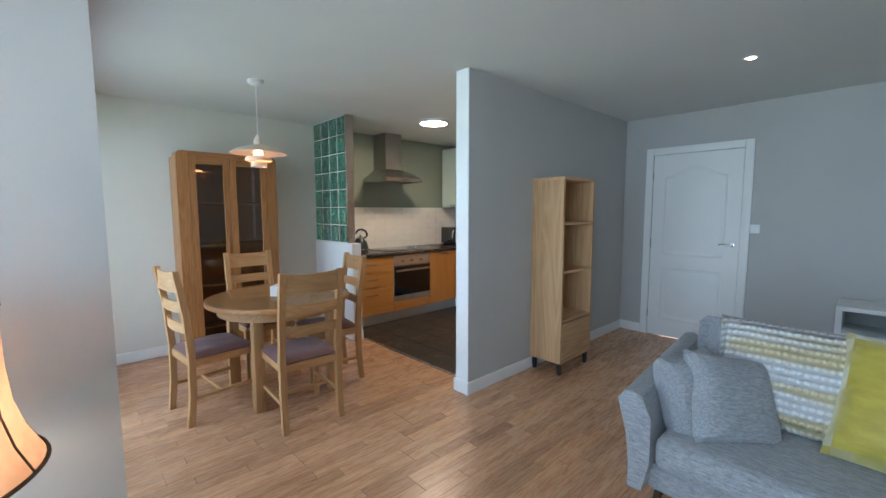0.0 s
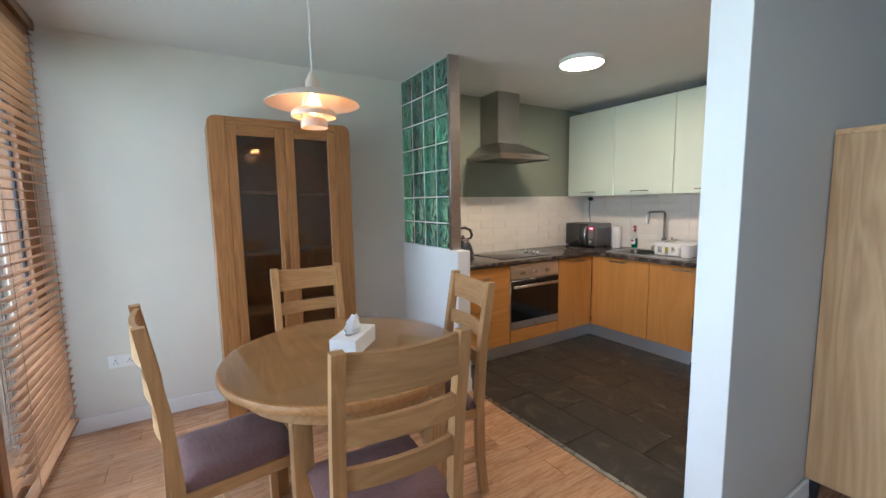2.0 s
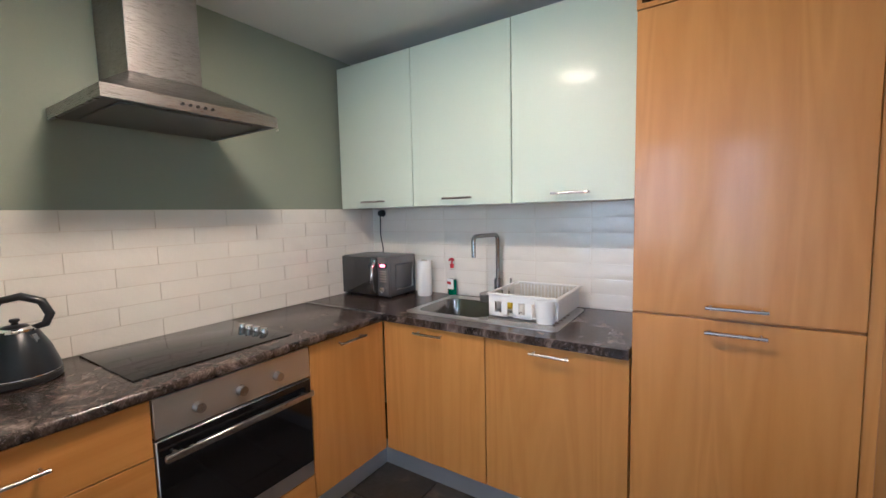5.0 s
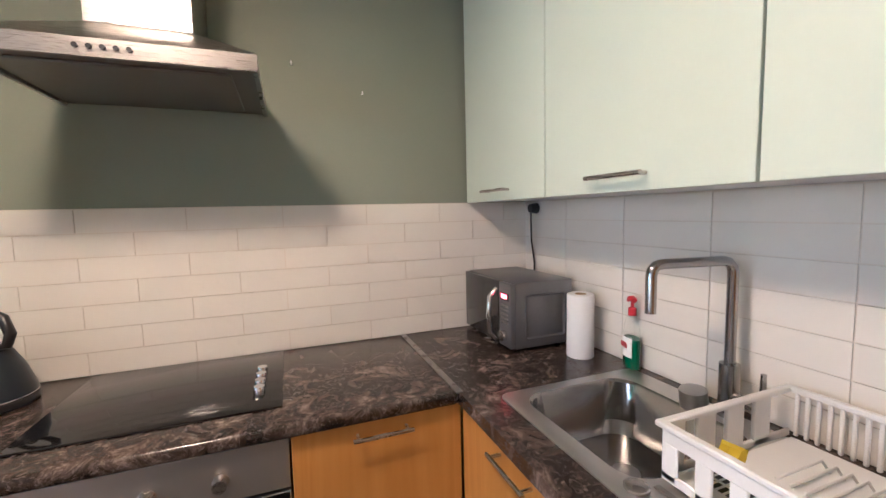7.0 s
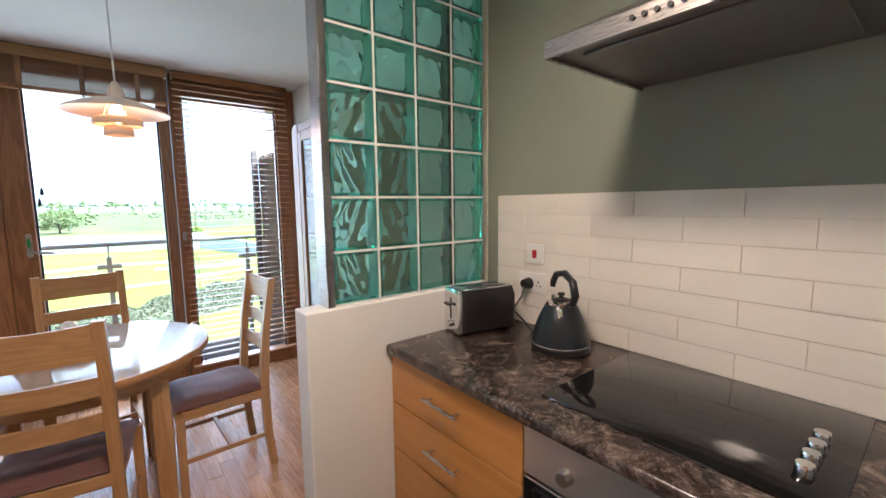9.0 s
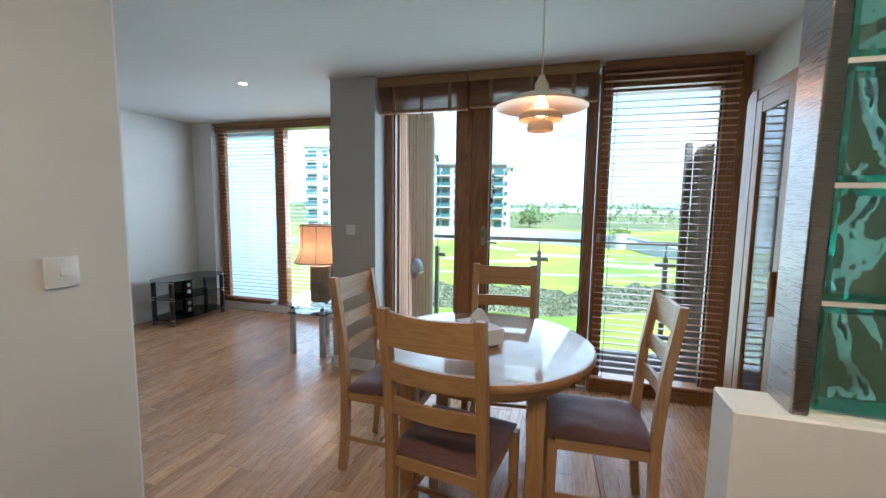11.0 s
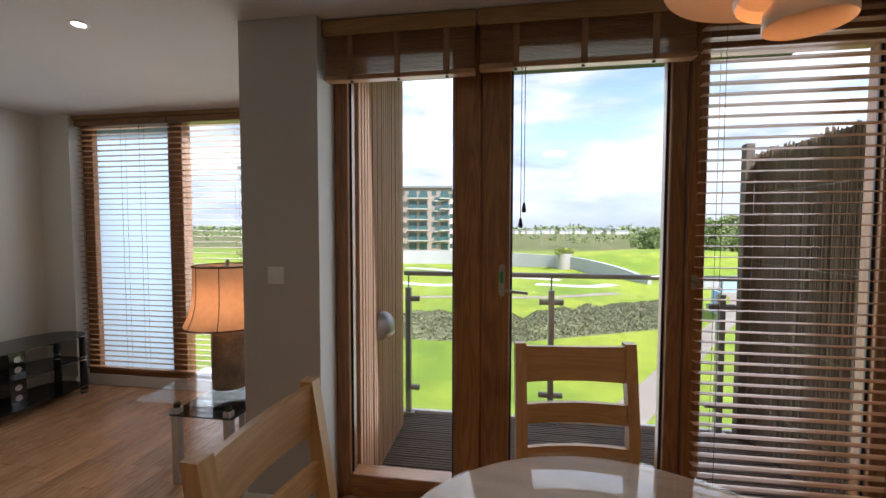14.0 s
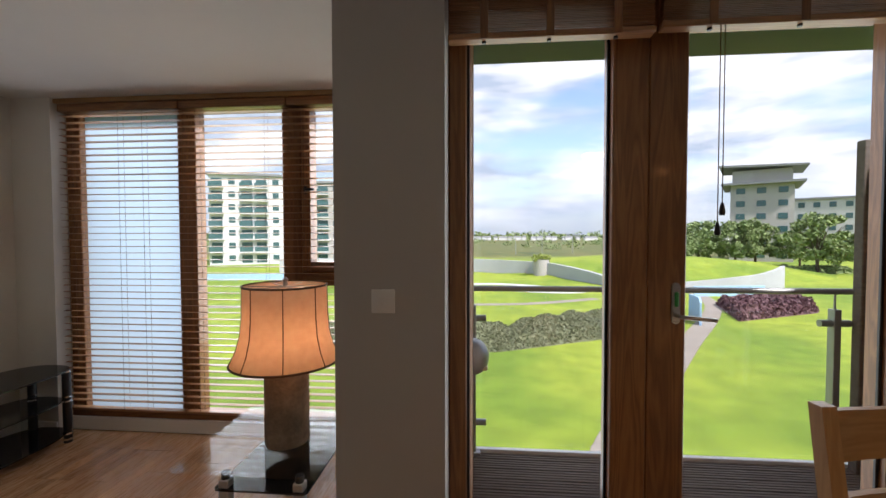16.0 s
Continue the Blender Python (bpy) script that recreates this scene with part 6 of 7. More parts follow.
bl = thing("bulkhead_light", (-1.98, -0.45, 0.815), "grey half-dome bulkhead light on the cladding", "wall lamp")
bm = bmesh.new()
rows = []
for i in range(9):
    t = math.pi / 2 * i / 8
    rows.append([(-0.005 - 0.085 * math.sin(t), 0.095 * math.cos(t) * math.cos(a), 0.095 * math.cos(t) * math.sin(a)) for a in [2 * math.pi * k / 28 for k in range(28)]][:28])
rows[-1] = [(-0.09, 0.004 * math.cos(2 * math.pi * k / 28), 0.004 * math.sin(2 * math.pi * k / 28)) for k in range(28)]
loft(bm, rows)
part("hood", bm, M["alu"], bl)
part("lens", B((-0.082, -0.055, -0.062), (-0.03, 0.055, -0.035), 0.012, 3), plain("opal_lens", (0.75, 0.68, 0.5), 0.3), bl, "cream opal lens")

br = thing("balcony_railing", (0, BY + 0.03, 0), "glass balcony balustrade with grey metal posts and handrail", "railing")
part("handrail", cyl(bmesh.new(), (-4.6, 0, 1.075), (-1.94, 0, 1.075), 0.021, n=16), M["alu"], br)
for x in (-1.975, -3.15, -4.4):
    ps = part("post", B((x - 0.022, -0.03, DKZ), (x + 0.022, 0.03, 0.955), 0.003), M["alu"], br)
    part("rail_pin", cyl(bmesh.new(), (x, 0, 0.955), (x, 0, 1.06), 0.007, n=8), M["alu"], ps)
    part("foot_plate", B((x - 0.055, -0.05, DKZ), (x + 0.055, 0.05, DKZ + 0.025), 0.004), M["alu"], ps)
    for z in (0.86, 0.1):
        for s in (-1, 1):
            if x > -2 and s > 0:
                continue
            part("glass_clamp", cyl(bmesh.new(), (x + s * 0.02, 0, z), (x + s * 0.095, 0, z), 0.024, n=14), M["alu"], ps)
for x0, x1 in ((-3.08, -2.045), (-4.33, -3.22)):
    g_ = part("glass_panel", B((x0, -0.005, -0.05), (x1, 0.005, 0.93)), M["glass"], br)
    g_.visible_shadow = False

rs = thing("reed_screen", (-4.6, 0, 0), "dry brown reed screen tied to the balcony side", "reed screen")
random.seed(11)
bm = bmesh.new()
for k in range(420):
    y = BY + 0.0 + 1.2 * k / 420 + random.uniform(-0.003, 0.003)
    top = 1.99 + 0.05 * noise.noise((y * 6, 0, 0)) + random.uniform(-0.045, 0.03)
    x = random.uniform(-0.012, 0.012)
    tube(bm, [(x, y, DKZ), (x + random.uniform(-0.006, 0.006), y + random.uniform(-0.008, 0.008), 0.9), (x + random.uniform(-0.01, 0.01), y + random.uniform(-0.012, 0.012), top)], random.uniform(0.0025, 0.0045), 4, False)
tagged(part("reeds", bm, M["reed"], rs), kind="stuff")
for z in (0.2, 0.7, 1.2, 1.7):
    part("binding_wire", boxes(((0.014, BY, z), (0.017, BY + 1.2, z + 0.003))), M["steel_d"], rs)
rp = thing("screen_post", (-4.53, BY + 0.07, DKZ), "weathered timber post holding the reed screen", "post")
part("timber", B((-0.03, -0.035, 0), (0.03, 0.035, 2.2), 0.006), M["deck"], rp)

# ---- outside ----
def lawn(name):
    m, nt, bsdf = nodes_of(name)
    vec = coords(nt)
    patch, mid, fine = tex_noise(nt, vec, 0.12, 5), tex_noise(nt, vec, 0.9, 4), tex_noise(nt, vec, 26.0, 4, 0.7)
    g = ramp(nt, patch, (0.36, (0.14, 0.235, 0.018)), (0.62, (0.26, 0.335, 0.03)))
    f = ramp(nt, patch, (0.38, (0.15, 0.145, 0.05)), (0.55, (0.095, 0.12, 0.034)), (0.68, (0.045, 0.07, 0.024)))
    co = nt.nodes.new("ShaderNodeTexCoord")
    sep = nt.nodes.new("ShaderNodeSeparateXYZ")
    nt.links.new(co.outputs["Object"], sep.inputs[0])
    dist = math_node(nt, "ADD", sep.outputs["Y"], math_node(nt, "MULTIPLY", patch, 40.0))
    far = ramp(nt, math_node(nt, "MULTIPLY", math_node(nt, "ADD", dist, 80.0), -0.05), (0.0, (0, 0, 0)), (1.0, (1, 1, 1)))
    col = mixc(nt, far, g, f)
    col = mixc(nt, 1.0, col, ramp(nt, math_node(nt, "ADD", math_node(nt, "MULTIPLY", fine, 0.5), math_node(nt, "MULTIPLY", mid, 0.5)), (0.34, (0.6, 0.64, 0.5)), (0.66, (1.18, 1.14, 1.1))), "MULTIPLY")
    nt.links.new(col, bsdf.inputs["Base Color"])
    bsdf.inputs["Roughness"].default_value = 0.95
    bump(nt, bsdf, fine, 0.6, 0.05)
    return m


def leaf_mat(name, a, b):
    m, nt, bsdf = nodes_of(name)
    isle = nt.nodes.new("ShaderNodeNewGeometry")
    big = tex_noise(nt, coords(nt), 0.6, 3)
    pick = math_node(nt, "ADD", math_node(nt, "MULTIPLY", isle.outputs["Random Per Island"], 0.6), math_node(nt, "MULTIPLY", big, 0.4))
    nt.links.new(ramp(nt, pick, (0.15, a), (0.85, b)), bsdf.inputs["Base Color"])
    bsdf.inputs["Roughness"].default_value = 0.65
    return m


M["lawn"] = lawn("mown_lawn")
M["pathway"] = plain("gravel_path", (0.26, 0.235, 0.205), 0.95, var=0.15, fine=30, coarse=0.8, relief=0.4)
M["leaf"] = leaf_mat("tree_leaf", (0.085, 0.14, 0.04), (0.24, 0.31, 0.12))
M["leaf_h"] = leaf_mat("hedge_leaf", (0.08, 0.1, 0.045), (0.19, 0.205, 0.115))
M["leaf_p"] = leaf_mat("purple_leaf", (0.075, 0.035, 0.045), (0.16, 0.075, 0.085))
M["leaf_y"] = leaf_mat("yellow_leaf", (0.14, 0.2, 0.03), (0.3, 0.34, 0.06))
M["bark"] = wood("bark", (0.12, 0.09, 0.065), (0.05, 0.035, 0.025), "z", 0.9, 6)
M["render_w"] = plain("white_render", (0.62, 0.63, 0.64), 0.85, var=0.06, fine=3, coarse=0.3)
M["render_g"] = plain("grey_render", (0.38, 0.37, 0.36), 0.85, var=0.06, fine=3, coarse=0.3)
M["render_r"] = plain("brown_brick", (0.36, 0.29, 0.26), 0.9, var=0.15, fine=3, coarse=0.3)
M["slab"] = plain("pale_slab", (0.5, 0.51, 0.51), 0.8, var=0.05, fine=2)
M["far_glass"] = plain("teal_glass", (0.05, 0.115, 0.125), 0.12, var=0.15, coarse=0.4, relief=0)
M["roof"] = plain("grey_roof", (0.2, 0.21, 0.22), 0.7, var=0.08, fine=2)
M["garden_wall"] = plain("pale_concrete", (0.4, 0.42, 0.44), 0.85, var=0.1, fine=4, coarse=0.3)
M["hoarding"] = plain("blue_hoarding", (0.32, 0.5, 0.7), 0.6, var=0.06, fine=4)

structure("ground", B((-1500, -1600, G - 0.5), (1500, 700, G)), M["lawn"], "mown lawn running out to rough fields")


def ribbon(pts, width, z, t=0.05):
    bm = bmesh.new()
    sec = []
    for k, (x, y, *w) in enumerate(pts):
        a, b = Vector(pts[max(k - 1, 0)][:2]), Vector(pts[min(k + 1, len(pts) - 1)][:2])
        d = (b - a).normalized()
        n = Vector((-d.y, d.x)) * (w[0] if w else width) / 2
        sec.append([(x - n.x, y - n.y, z), (x + n.x, y + n.y, z), (x + n.x, y + n.y, z + t), (x - n.x, y - n.y, z + t)])
    return loft(bm, sec)


def smooth_path(pts, n=6):
    out = []
    for k in range(len(pts) - 1):
        p = [Vector(pts[min(max(k + j, 0), len(pts) - 1)]) for j in (-1, 0, 1, 2)]
        for i in range(n):
            t = i / n
            out.append(tuple(0.5 * (2 * p[1] + (p[2] - p[0]) * t + (2 * p[0] - 5 * p[1] + 4 * p[2] - p[3]) * t * t + (3 * p[1] - p[0] - 3 * p[2] + p[3]) * t ** 3)))
    return out + [tuple(pts[-1])]


structure("path", ribbon(smooth_path([(-3.6, -4.0), (-5.6, -9.3), (-8.6, -14), (-13.2, -21), (-18.0, -28.0), (-21.5, -34), (-23.5, -40), (-23.5, -43)]), 1.15, G, 0.03), M["pathway"], "winding gravel path across the lawn")
structure("path", ribbon(smooth_path([(20, -30), (8, -31), (2.3, -32.5), (-6, -33.5), (-13, -37)]), 1.0, G, 0.02), M["pathway"], "narrow path across the lawn")
for pts in ([(12, -58), (7, -56), (3, -52)], [(2, -47), (-4, -48), (-9, -46)], [(9, -41), (4, -39.5), (0, -42)], [(-6, -42), (-11, -41), (-14, -43)]):
    structure("path", ribbon(smooth_path(pts), 1.5, G, 0.04), M["slab"], "pale stone path in the garden")


def ring_wall(name, pts, z0, heights, t, mat, label, category):
    w = thing(name, (pts[0][0], pts[0][1], z0), label, category)
    ps = smooth_path(pts, 5)
    sec = []
    for k, p in enumerate(ps):
        a, b = Vector(ps[max(k - 1, 0)]), Vector(ps[min(k + 1, len(ps) - 1)])
        d = (b - a).normalized()
        n = Vector((-d.y, d.x)) * t / 2
        u = k / (len(ps) - 1) * (len(heights) - 1)
        i = min(int(u), len(heights) - 2)
        h = heights[i] + (heights[i + 1] - heights[i]) * (u - i)
        x, y = p[0] - pts[0][0], p[1] - pts[0][1]
        sec.append([(x - n.x, y - n.y, 0), (x + n.x, y + n.y, 0), (x + n.x, y + n.y, h), (x - n.x, y - n.y, h)])
    part("wall_body", loft(bmesh.new(), sec), mat, w)
    return w


ring_wall("garden_wall", [(30, -62), (14, -66), (4, -66.5), (-4, -64), (-12, -58), (-16, -50), (-18, -44)], G, [2.2, 2.2, 2.2, 2.1, 2.0, 1.4, 0.5], 0.5, M["garden_wall"], "curved pale concrete garden wall", "garden wall")
ring_wall("garden_wall", [(-22.5, -42.5), (-27, -43.5), (-32, -44.5), (-36, -47)], G, [0.9, 1.2, 1.7, 2.4], 0.4, M["garden_wall"], "rising curved pale garden wall beside the path", "garden wall")
ring_wall("hoarding", [(-16.2, -25.6), (-17.0, -27.4), (-17.2, -29)], G, [1.5, 1.6, 1.6], 0.12, M["hoarding"], "pale blue site hoarding beside the path", "hoarding")
ring_wall("hoarding", [(-22.5, -39), (-26, -39.6), (-29.5, -40)], G, [1.0, 1.0, 1.0], 0.12, M["hoarding"], "low blue hoarding along the path", "hoarding")
ring_wall("hoarding", [(22, -52), (30, -50), (38, -50)], G, [0.8, 0.8, 0.8], 0.3, M["hoarding"], "low blue wall on the lawn", "hoarding")
hill = thing("grass_mound", (-30, -70, G), "smooth mown grass mound behind the wall", "mound")
part("turf", lathe(bmesh.new(), [(26, 0), (22, 0.7), (16, 1.7), (9, 2.3), (2, 2.5)], n=48, sy=0.75), M["lawn"], hill)
pl = thing("stone_planter", (-11.2, -58.6, G), "round stone planter with a yellow-green shrub", "planter")
part("drum", lathe(bmesh.new(), [(1.1, 0), (1.15, 2.4), (1.0, 2.4)], n=20), M["render_g"], pl)


def leaves(n, spot, size, seed):
    """Many small leaf quads at places given by spot(rng)."""
    rng = random.Random(seed)
    verts, faces = [], []
    for k in range(n):
        c = Vector(spot(rng))
        a = Vector((rng.gauss(0, 1), rng.gauss(0, 1), rng.gauss(0, 1))).normalized()
        b = a.orthogonal().normalized()
        s = size * rng.uniform(0.6, 1.3)
        b = (b + a.cross(b) * rng.uniform(-1, 1)).normalized()
        d = a.cross(b)
        i = len(verts)
        verts += [c - b * s, c + d * s * 0.55, c + b * s, c - d * s * 0.55]
        faces.append((i, i + 1, i + 2, i + 3))
    me = bpy.data.meshes.new("leaves")
    me.from_pydata([tuple(v) for v in verts], [], faces)
    return me


def leaf_part(name, me, mat, parent):
    me.materials.append(mat)
    ob = new(name, me)
    ob.parent = parent
    ob["kind"] = "stuff"
    return ob


def in_clumps(clumps):
    def spot(rng):
        x, y, z, r = clumps[rng.randrange(len(clumps))]
        v = Vector((rng.gauss(0, 1), rng.gauss(0, 1), rng.gauss(0, 1))).normalized() * r * rng.random() ** 0.35
        return (x + v.x, y + v.y, z + v.z * 0.8)
    return spot


# planter shrub
rng_ = random.Random(2)
leaf_part("shrub", leaves(500, in_clumps([(rng_.uniform(-1, 1), rng_.uniform(-1, 1), rng_.uniform(2.5, 3.0), 0.6) for _ in range(10)]), 0.16, 4), M["leaf_y"], pl)


def tree(at, h, spread, seed, label="broad green deciduous tree in full leaf"):
    rng = random.Random(seed)
    t = thing("tree", at, label, "tree", "trees beyond the lawn")
    th = h * 0.35
    part("trunk", tube(bmesh.new(), [(0, 0, 0), (rng.uniform(-0.1, 0.1), 0, th * 0.5), (rng.uniform(-0.2, 0.2), rng.uniform(-0.2, 0.2), th), (0, 0, h * 0.75)], [0.03 * h, 0.024 * h, 0.018 * h, 0.005 * h], 10), M["bark"], t)
    clumps = []
    for k in range(7):
        a = 2 * math.pi * k / 7 + rng.uniform(-0.3, 0.3)
        r = spread * rng.uniform(0.45, 0.75)
        z = h * rng.uniform(0.4, 0.85)
        tip = (r * math.cos(a), r * math.sin(a), z)
        part("limb", tube(bmesh.new(), [(0, 0, th * rng.uniform(0.7, 1.1)), (tip[0] * 0.5, tip[1] * 0.5, (th + z) / 2), tip], [0.011 * h, 0.008 * h, 0.003 * h], 6), M["bark"], t)
    for k in range(64):
        u, a = rng.random(), rng.uniform(0, 2 * math.pi)
        z = h * (0.24 + 0.72 * u)
        r = spread * math.sin(math.pi * (0.18 + 0.74 * u)) ** 0.7 * rng.uniform(0.3, 1.0)
        clumps.append((r * math.cos(a), r * math.sin(a), z, spread * rng.uniform(0.14, 0.26)))
    leaf_part("crown", leaves(5200, in_clumps(clumps), h * 0.034, seed + 50), M["leaf"], t)
    return t


for k, (x, y, h, s) in enumerate(((-41, -82, 8.0, 4.6), (-47, -86, 8.6, 5.0), (-53, -84, 8.4, 4.8), (-58, -86, 9.0, 4.8), (-53.5, -65, 9.0, 5.0), (-66, -72, 6.0, 3.6), (-72, -70, 5.0, 4), (6.2, -122, 5.5, 4.6), (-34, -92, 6.0, 4.0), (-62, -80, 6.6, 4.2))):
    tree((x, y, G), h, s, 20 + k)


def hedge(name, outline, h, n, mat, label, seed, size=0.13):
    """A planted bed inside a four-cornered outline: dark core and leaf clumps."""
    t = thing(name, (0, 0, G), label, "hedge")
    a, b, c, d = [Vector((*p, 0)) for p in outline]
    def place(u, v):
        return a.lerp(b, u).lerp(d.lerp(c, u), v)
    bm = bmesh.new()
    nu, nv = 40, 14
    grid = []
    for i in range(nu + 1):
        row = []
        for j in range(nv + 1):
            u, v = i / nu, j / nv
            p = place(u, v)
            edge = min(1, 7 * min(v, 1 - v), 16 * min(u, 1 - u))
            z = h * 0.85 * edge * (0.8 + 0.35 * noise.noise((p.x * 0.9, p.y * 0.9, seed)))
            row.append(bm.verts.new((p.x, p.y, max(z, 0))))
        grid.append(row)
    for i in range(nu):
        for j in range(nv):
            bm.faces.new((grid[i][j], grid[i + 1][j], grid[i + 1][j + 1], grid[i][j + 1]))
    part("growth", bm, mat, t)
    def spot(rng):
        u, v = rng.random(), rng.random()
        p = place(u, v)
        edge = min(1, 7 * min(v, 1 - v) + 0.1, 16 * min(u, 1 - u) + 0.1)
        z = h * 0.9 * edge * (0.8 + 0.35 * noise.noise((p.x * 0.9, p.y * 0.9, seed)))
        return (p.x, p.y, max(z, 0.05) * rng.uniform(0.8, 1.12))
    leaf_part("leaves", leaves(n, spot, size, seed), mat, t)
    return t


hedge("shrub_bed", [(8, -18.6), (-3, -18.6), (-4, -24.5), (8, -23)], 0.75, 16000, M["leaf_h"], "broad grey-green shrub bed across the lawn", 1, 0.08)
hedge("shrub_bed", [(-3, -18.6), (-14.4, -24.4), (-17.6, -33.0), (-4, -24.5)], 0.8, 22000, M["leaf_h"], "broad grey-green shrub bed beside the path", 2, 0.08)
hedge("purple_shrub_bed", [(-19.5, -27.2), (-27.5, -31), (-30, -37), (-22, -34.5)], 1.1, 7000, M["leaf_p"], "dark purple shrub bed beyond the path", 3)
hedge("hedge", [(-28, -60), (-60, -66), (-61, -69), (-28, -63)], 1.3, 6000, M["leaf"], "clipped green hedge beyond the mound", 5, 0.25)


def block(name, at, size, rz, wall, floors, cols, label, balcony=True, seed=0, roof_over=0.6):
    """A block of flats: storeys, windows, balconies and a flat roof. The front faces +y before the turn."""
    w, d, h = size
    b = thing(name, at, label, "building", rz=rz)
    part("wall", B((-w / 2, -d, 0), (w / 2, 0, h)), wall, b)
    part("roof", B((-w / 2 - roof_over, -d - roof_over, h), (w / 2 + roof_over, roof_over, h + 0.5)), M["roof"], b)
    fh = h / floors
    cwid = w / cols
    wm = mesh_of("window", boxes(((-cwid * 0.36, -0.1, 0), (cwid * 0.36, 0.08, fh * 0.6)), r=0.0), M["far_glass"], False)
    wm2 = mesh_of("window", boxes(((-cwid * 0.22, -0.1, fh * 0.15), (cwid * 0.22, 0.08, fh * 0.6)), r=0.0), M["far_glass"], False)
    bmm = bmesh.new()
    box(bmm, (-cwid * 0.46, 0, -0.12), (cwid * 0.46, 1.5, 0.12))
    bal = mesh_of("balcony_slab", bmm, M["slab"], False)
    bmm = bmesh.new()
    box(bmm, (-cwid * 0.45, 1.42, 0.12), (cwid * 0.45, 1.46, 1.1))
    rail = mesh_of("balcony_glass", bmm, M["far_glass"], False)
    for f in range(floors):
        for c in range(cols):
            x = -w / 2 + cwid * (c + 0.5)
            z = f * fh + fh * 0.15
            wide = balcony and (c + seed) % 3 != 1
            win_ = piece("window", wm if wide else wm2, b, pose(x, 0, z))
            if wide and f > 0:
                bp = piece("balcony", bal, b, pose(x, 0, f * fh))
                piece("balustrade", rail, bp, Matrix())
    # side windows
    for f in range(floors):
        for s in (-1, 1):
            for k in range(max(1, int(d / 5))):
                piece("window", wm2, b, pose(s * w / 2, -d * (k + 0.5) / max(1, int(d / 5)), f * fh + fh * 0.15, 0, 0, -90 * s))
    return b


block("apartment_block", (22, -106, G), (20, 14, 17), 8, M["render_r"], 6, 7, "brick apartment block with glass balconies", True, 0)
wg = block("apartment_block", (13.5, -108, G), (6, 12, 16.2), 8, M["render_w"], 6, 2, "white end of an apartment block with long balconies", True, 1)
block("apartment_block", (46, -80, G), (14, 14, 18.5), 24, M["render_w"], 7, 5, "white apartment block with teal glass balconies", True, 1)
block("apartment_block", (32, -86, G), (14, 14, 17.5), 16, M["render_g"], 7, 5, "grey and teal apartment block with balconies", True, 0)
bc = block("apartment_tower", (-66, -97, G), (11.5, 15, 17.5), -32, M["render_g"], 6, 3, "grey rendered tower with a projecting flat roof", False, 0, 1.8)
part("penthouse", B((-5.5, -12, 18.0), (5.5, -1.5, 21)), M["render_g"], bc)
part("canopy_roof", loft(bmesh.new(), [[(-8, -14, 21), (8, -14, 21.8), (8, 1, 21.8), (-8, 1, 21)], [(-8, -14, 21.4), (8, -14, 22.3), (8, 1, 22.3), (-8, 1, 21.4)]]), M["roof"], bc)
block("apartment_block", (-100, -118, G), (26, 14, 16), -38, M["slab"], 5, 8, "pale long apartment block far behind the trees", False, 0)

# far houses, woods and masts
fh_ = thing("far_houses", (0, -640, G), "rows of small white houses far across the fields", "houses")
rng_ = random.Random(8)
bmw, bmr = bmesh.new(), bmesh.new()
for k in range(90):
    x, y = -420 + k * 8 + rng_.uniform(-1, 1), rng_.uniform(-30, 30)
    w_, h_ = rng_.uniform(5, 7.5), rng_.uniform(3.2, 4.6)
    box(bmw, (x - w_ / 2, y - 4, 0), (x + w_ / 2, y + 4, h_))
    loft(bmr, [[(x - w_ / 2, y - 4.3, h_), (x + w_ / 2, y - 4.3, h_), (x + w_ / 2, y + 4.3, h_), (x - w_ / 2, y + 4.3, h_)], [(x - w_ / 2, y - 0.2, h_ + 2.4), (x + w_ / 2, y - 0.2, h_ + 2.4), (x + w_ / 2, y + 0.2, h_ + 2.4), (x - w_ / 2, y + 0.2, h_ + 2.4)]])
tagged(part("house_walls", bmw, M["render_w"], fh_, smooth=False), kind="stuff")
tagged(part("house_roofs", bmr, M["roof"], fh_, smooth=False), kind="stuff")
fw = thing("far_woods", (0, 0, G), "dark belts of scrub and woodland across the fields", "woods")
rng_ = random.Random(9)
cl = [(rng_.uniform(-420, 300), rng_.uniform(-420, -170), rng_.uniform(0.3, 1.4), rng_.uniform(2, 5)) for _ in range(170)]
leaf_part("scrub", leaves(9000, in_clumps(cl), 0.8, 12), M["leaf"], fw)
cl = [(rng_.uniform(-900, 700), rng_.uniform(-980, -700), rng_.uniform(2, 9), rng_.uniform(6, 12)) for _ in range(380)]
leaf_part("woodland", leaves(9000, in_clumps(cl), 3.2, 13), M["leaf"], fw)
bm = bmesh.new()
sec = []
for k in range(80):
    x = -2600 + k * 65
    z = 12 + 9 * noise.noise((x * 0.002, 0, 3)) + 4 * noise.noise((x * 0.011, 1, 3))
    sec.append([(x, -1560, 0), (x, -1540, z), (x, -1500, z * 0.3), (x, -1480, 0)])
loft(bm, sec)
part("ridge", bm, plain("far_hill", (0.07, 0.085, 0.07), 0.95, var=0.2, fine=0.05, coarse=0.004, relief=0), fw)
for x, y, h in ((-14, -130, 8), (-22, -128, 8), (-34, -140, 8), (5, -135, 8), (-50, -300, 14)):
    mp_ = thing("lamp_post", (x, y, G), "thin grey street lamp post in the field", "lamp post", "far lamp posts")
    part("mast", cyl(bmesh.new(), (0, 0, 0), (0, 0, h), 0.1, 0.06, 8), M["alu"], mp_)
    part("lamp_head", B((-0.6, -0.12, h), (0.1, 0.12, h + 0.12), 0.03), M["alu"], mp_)
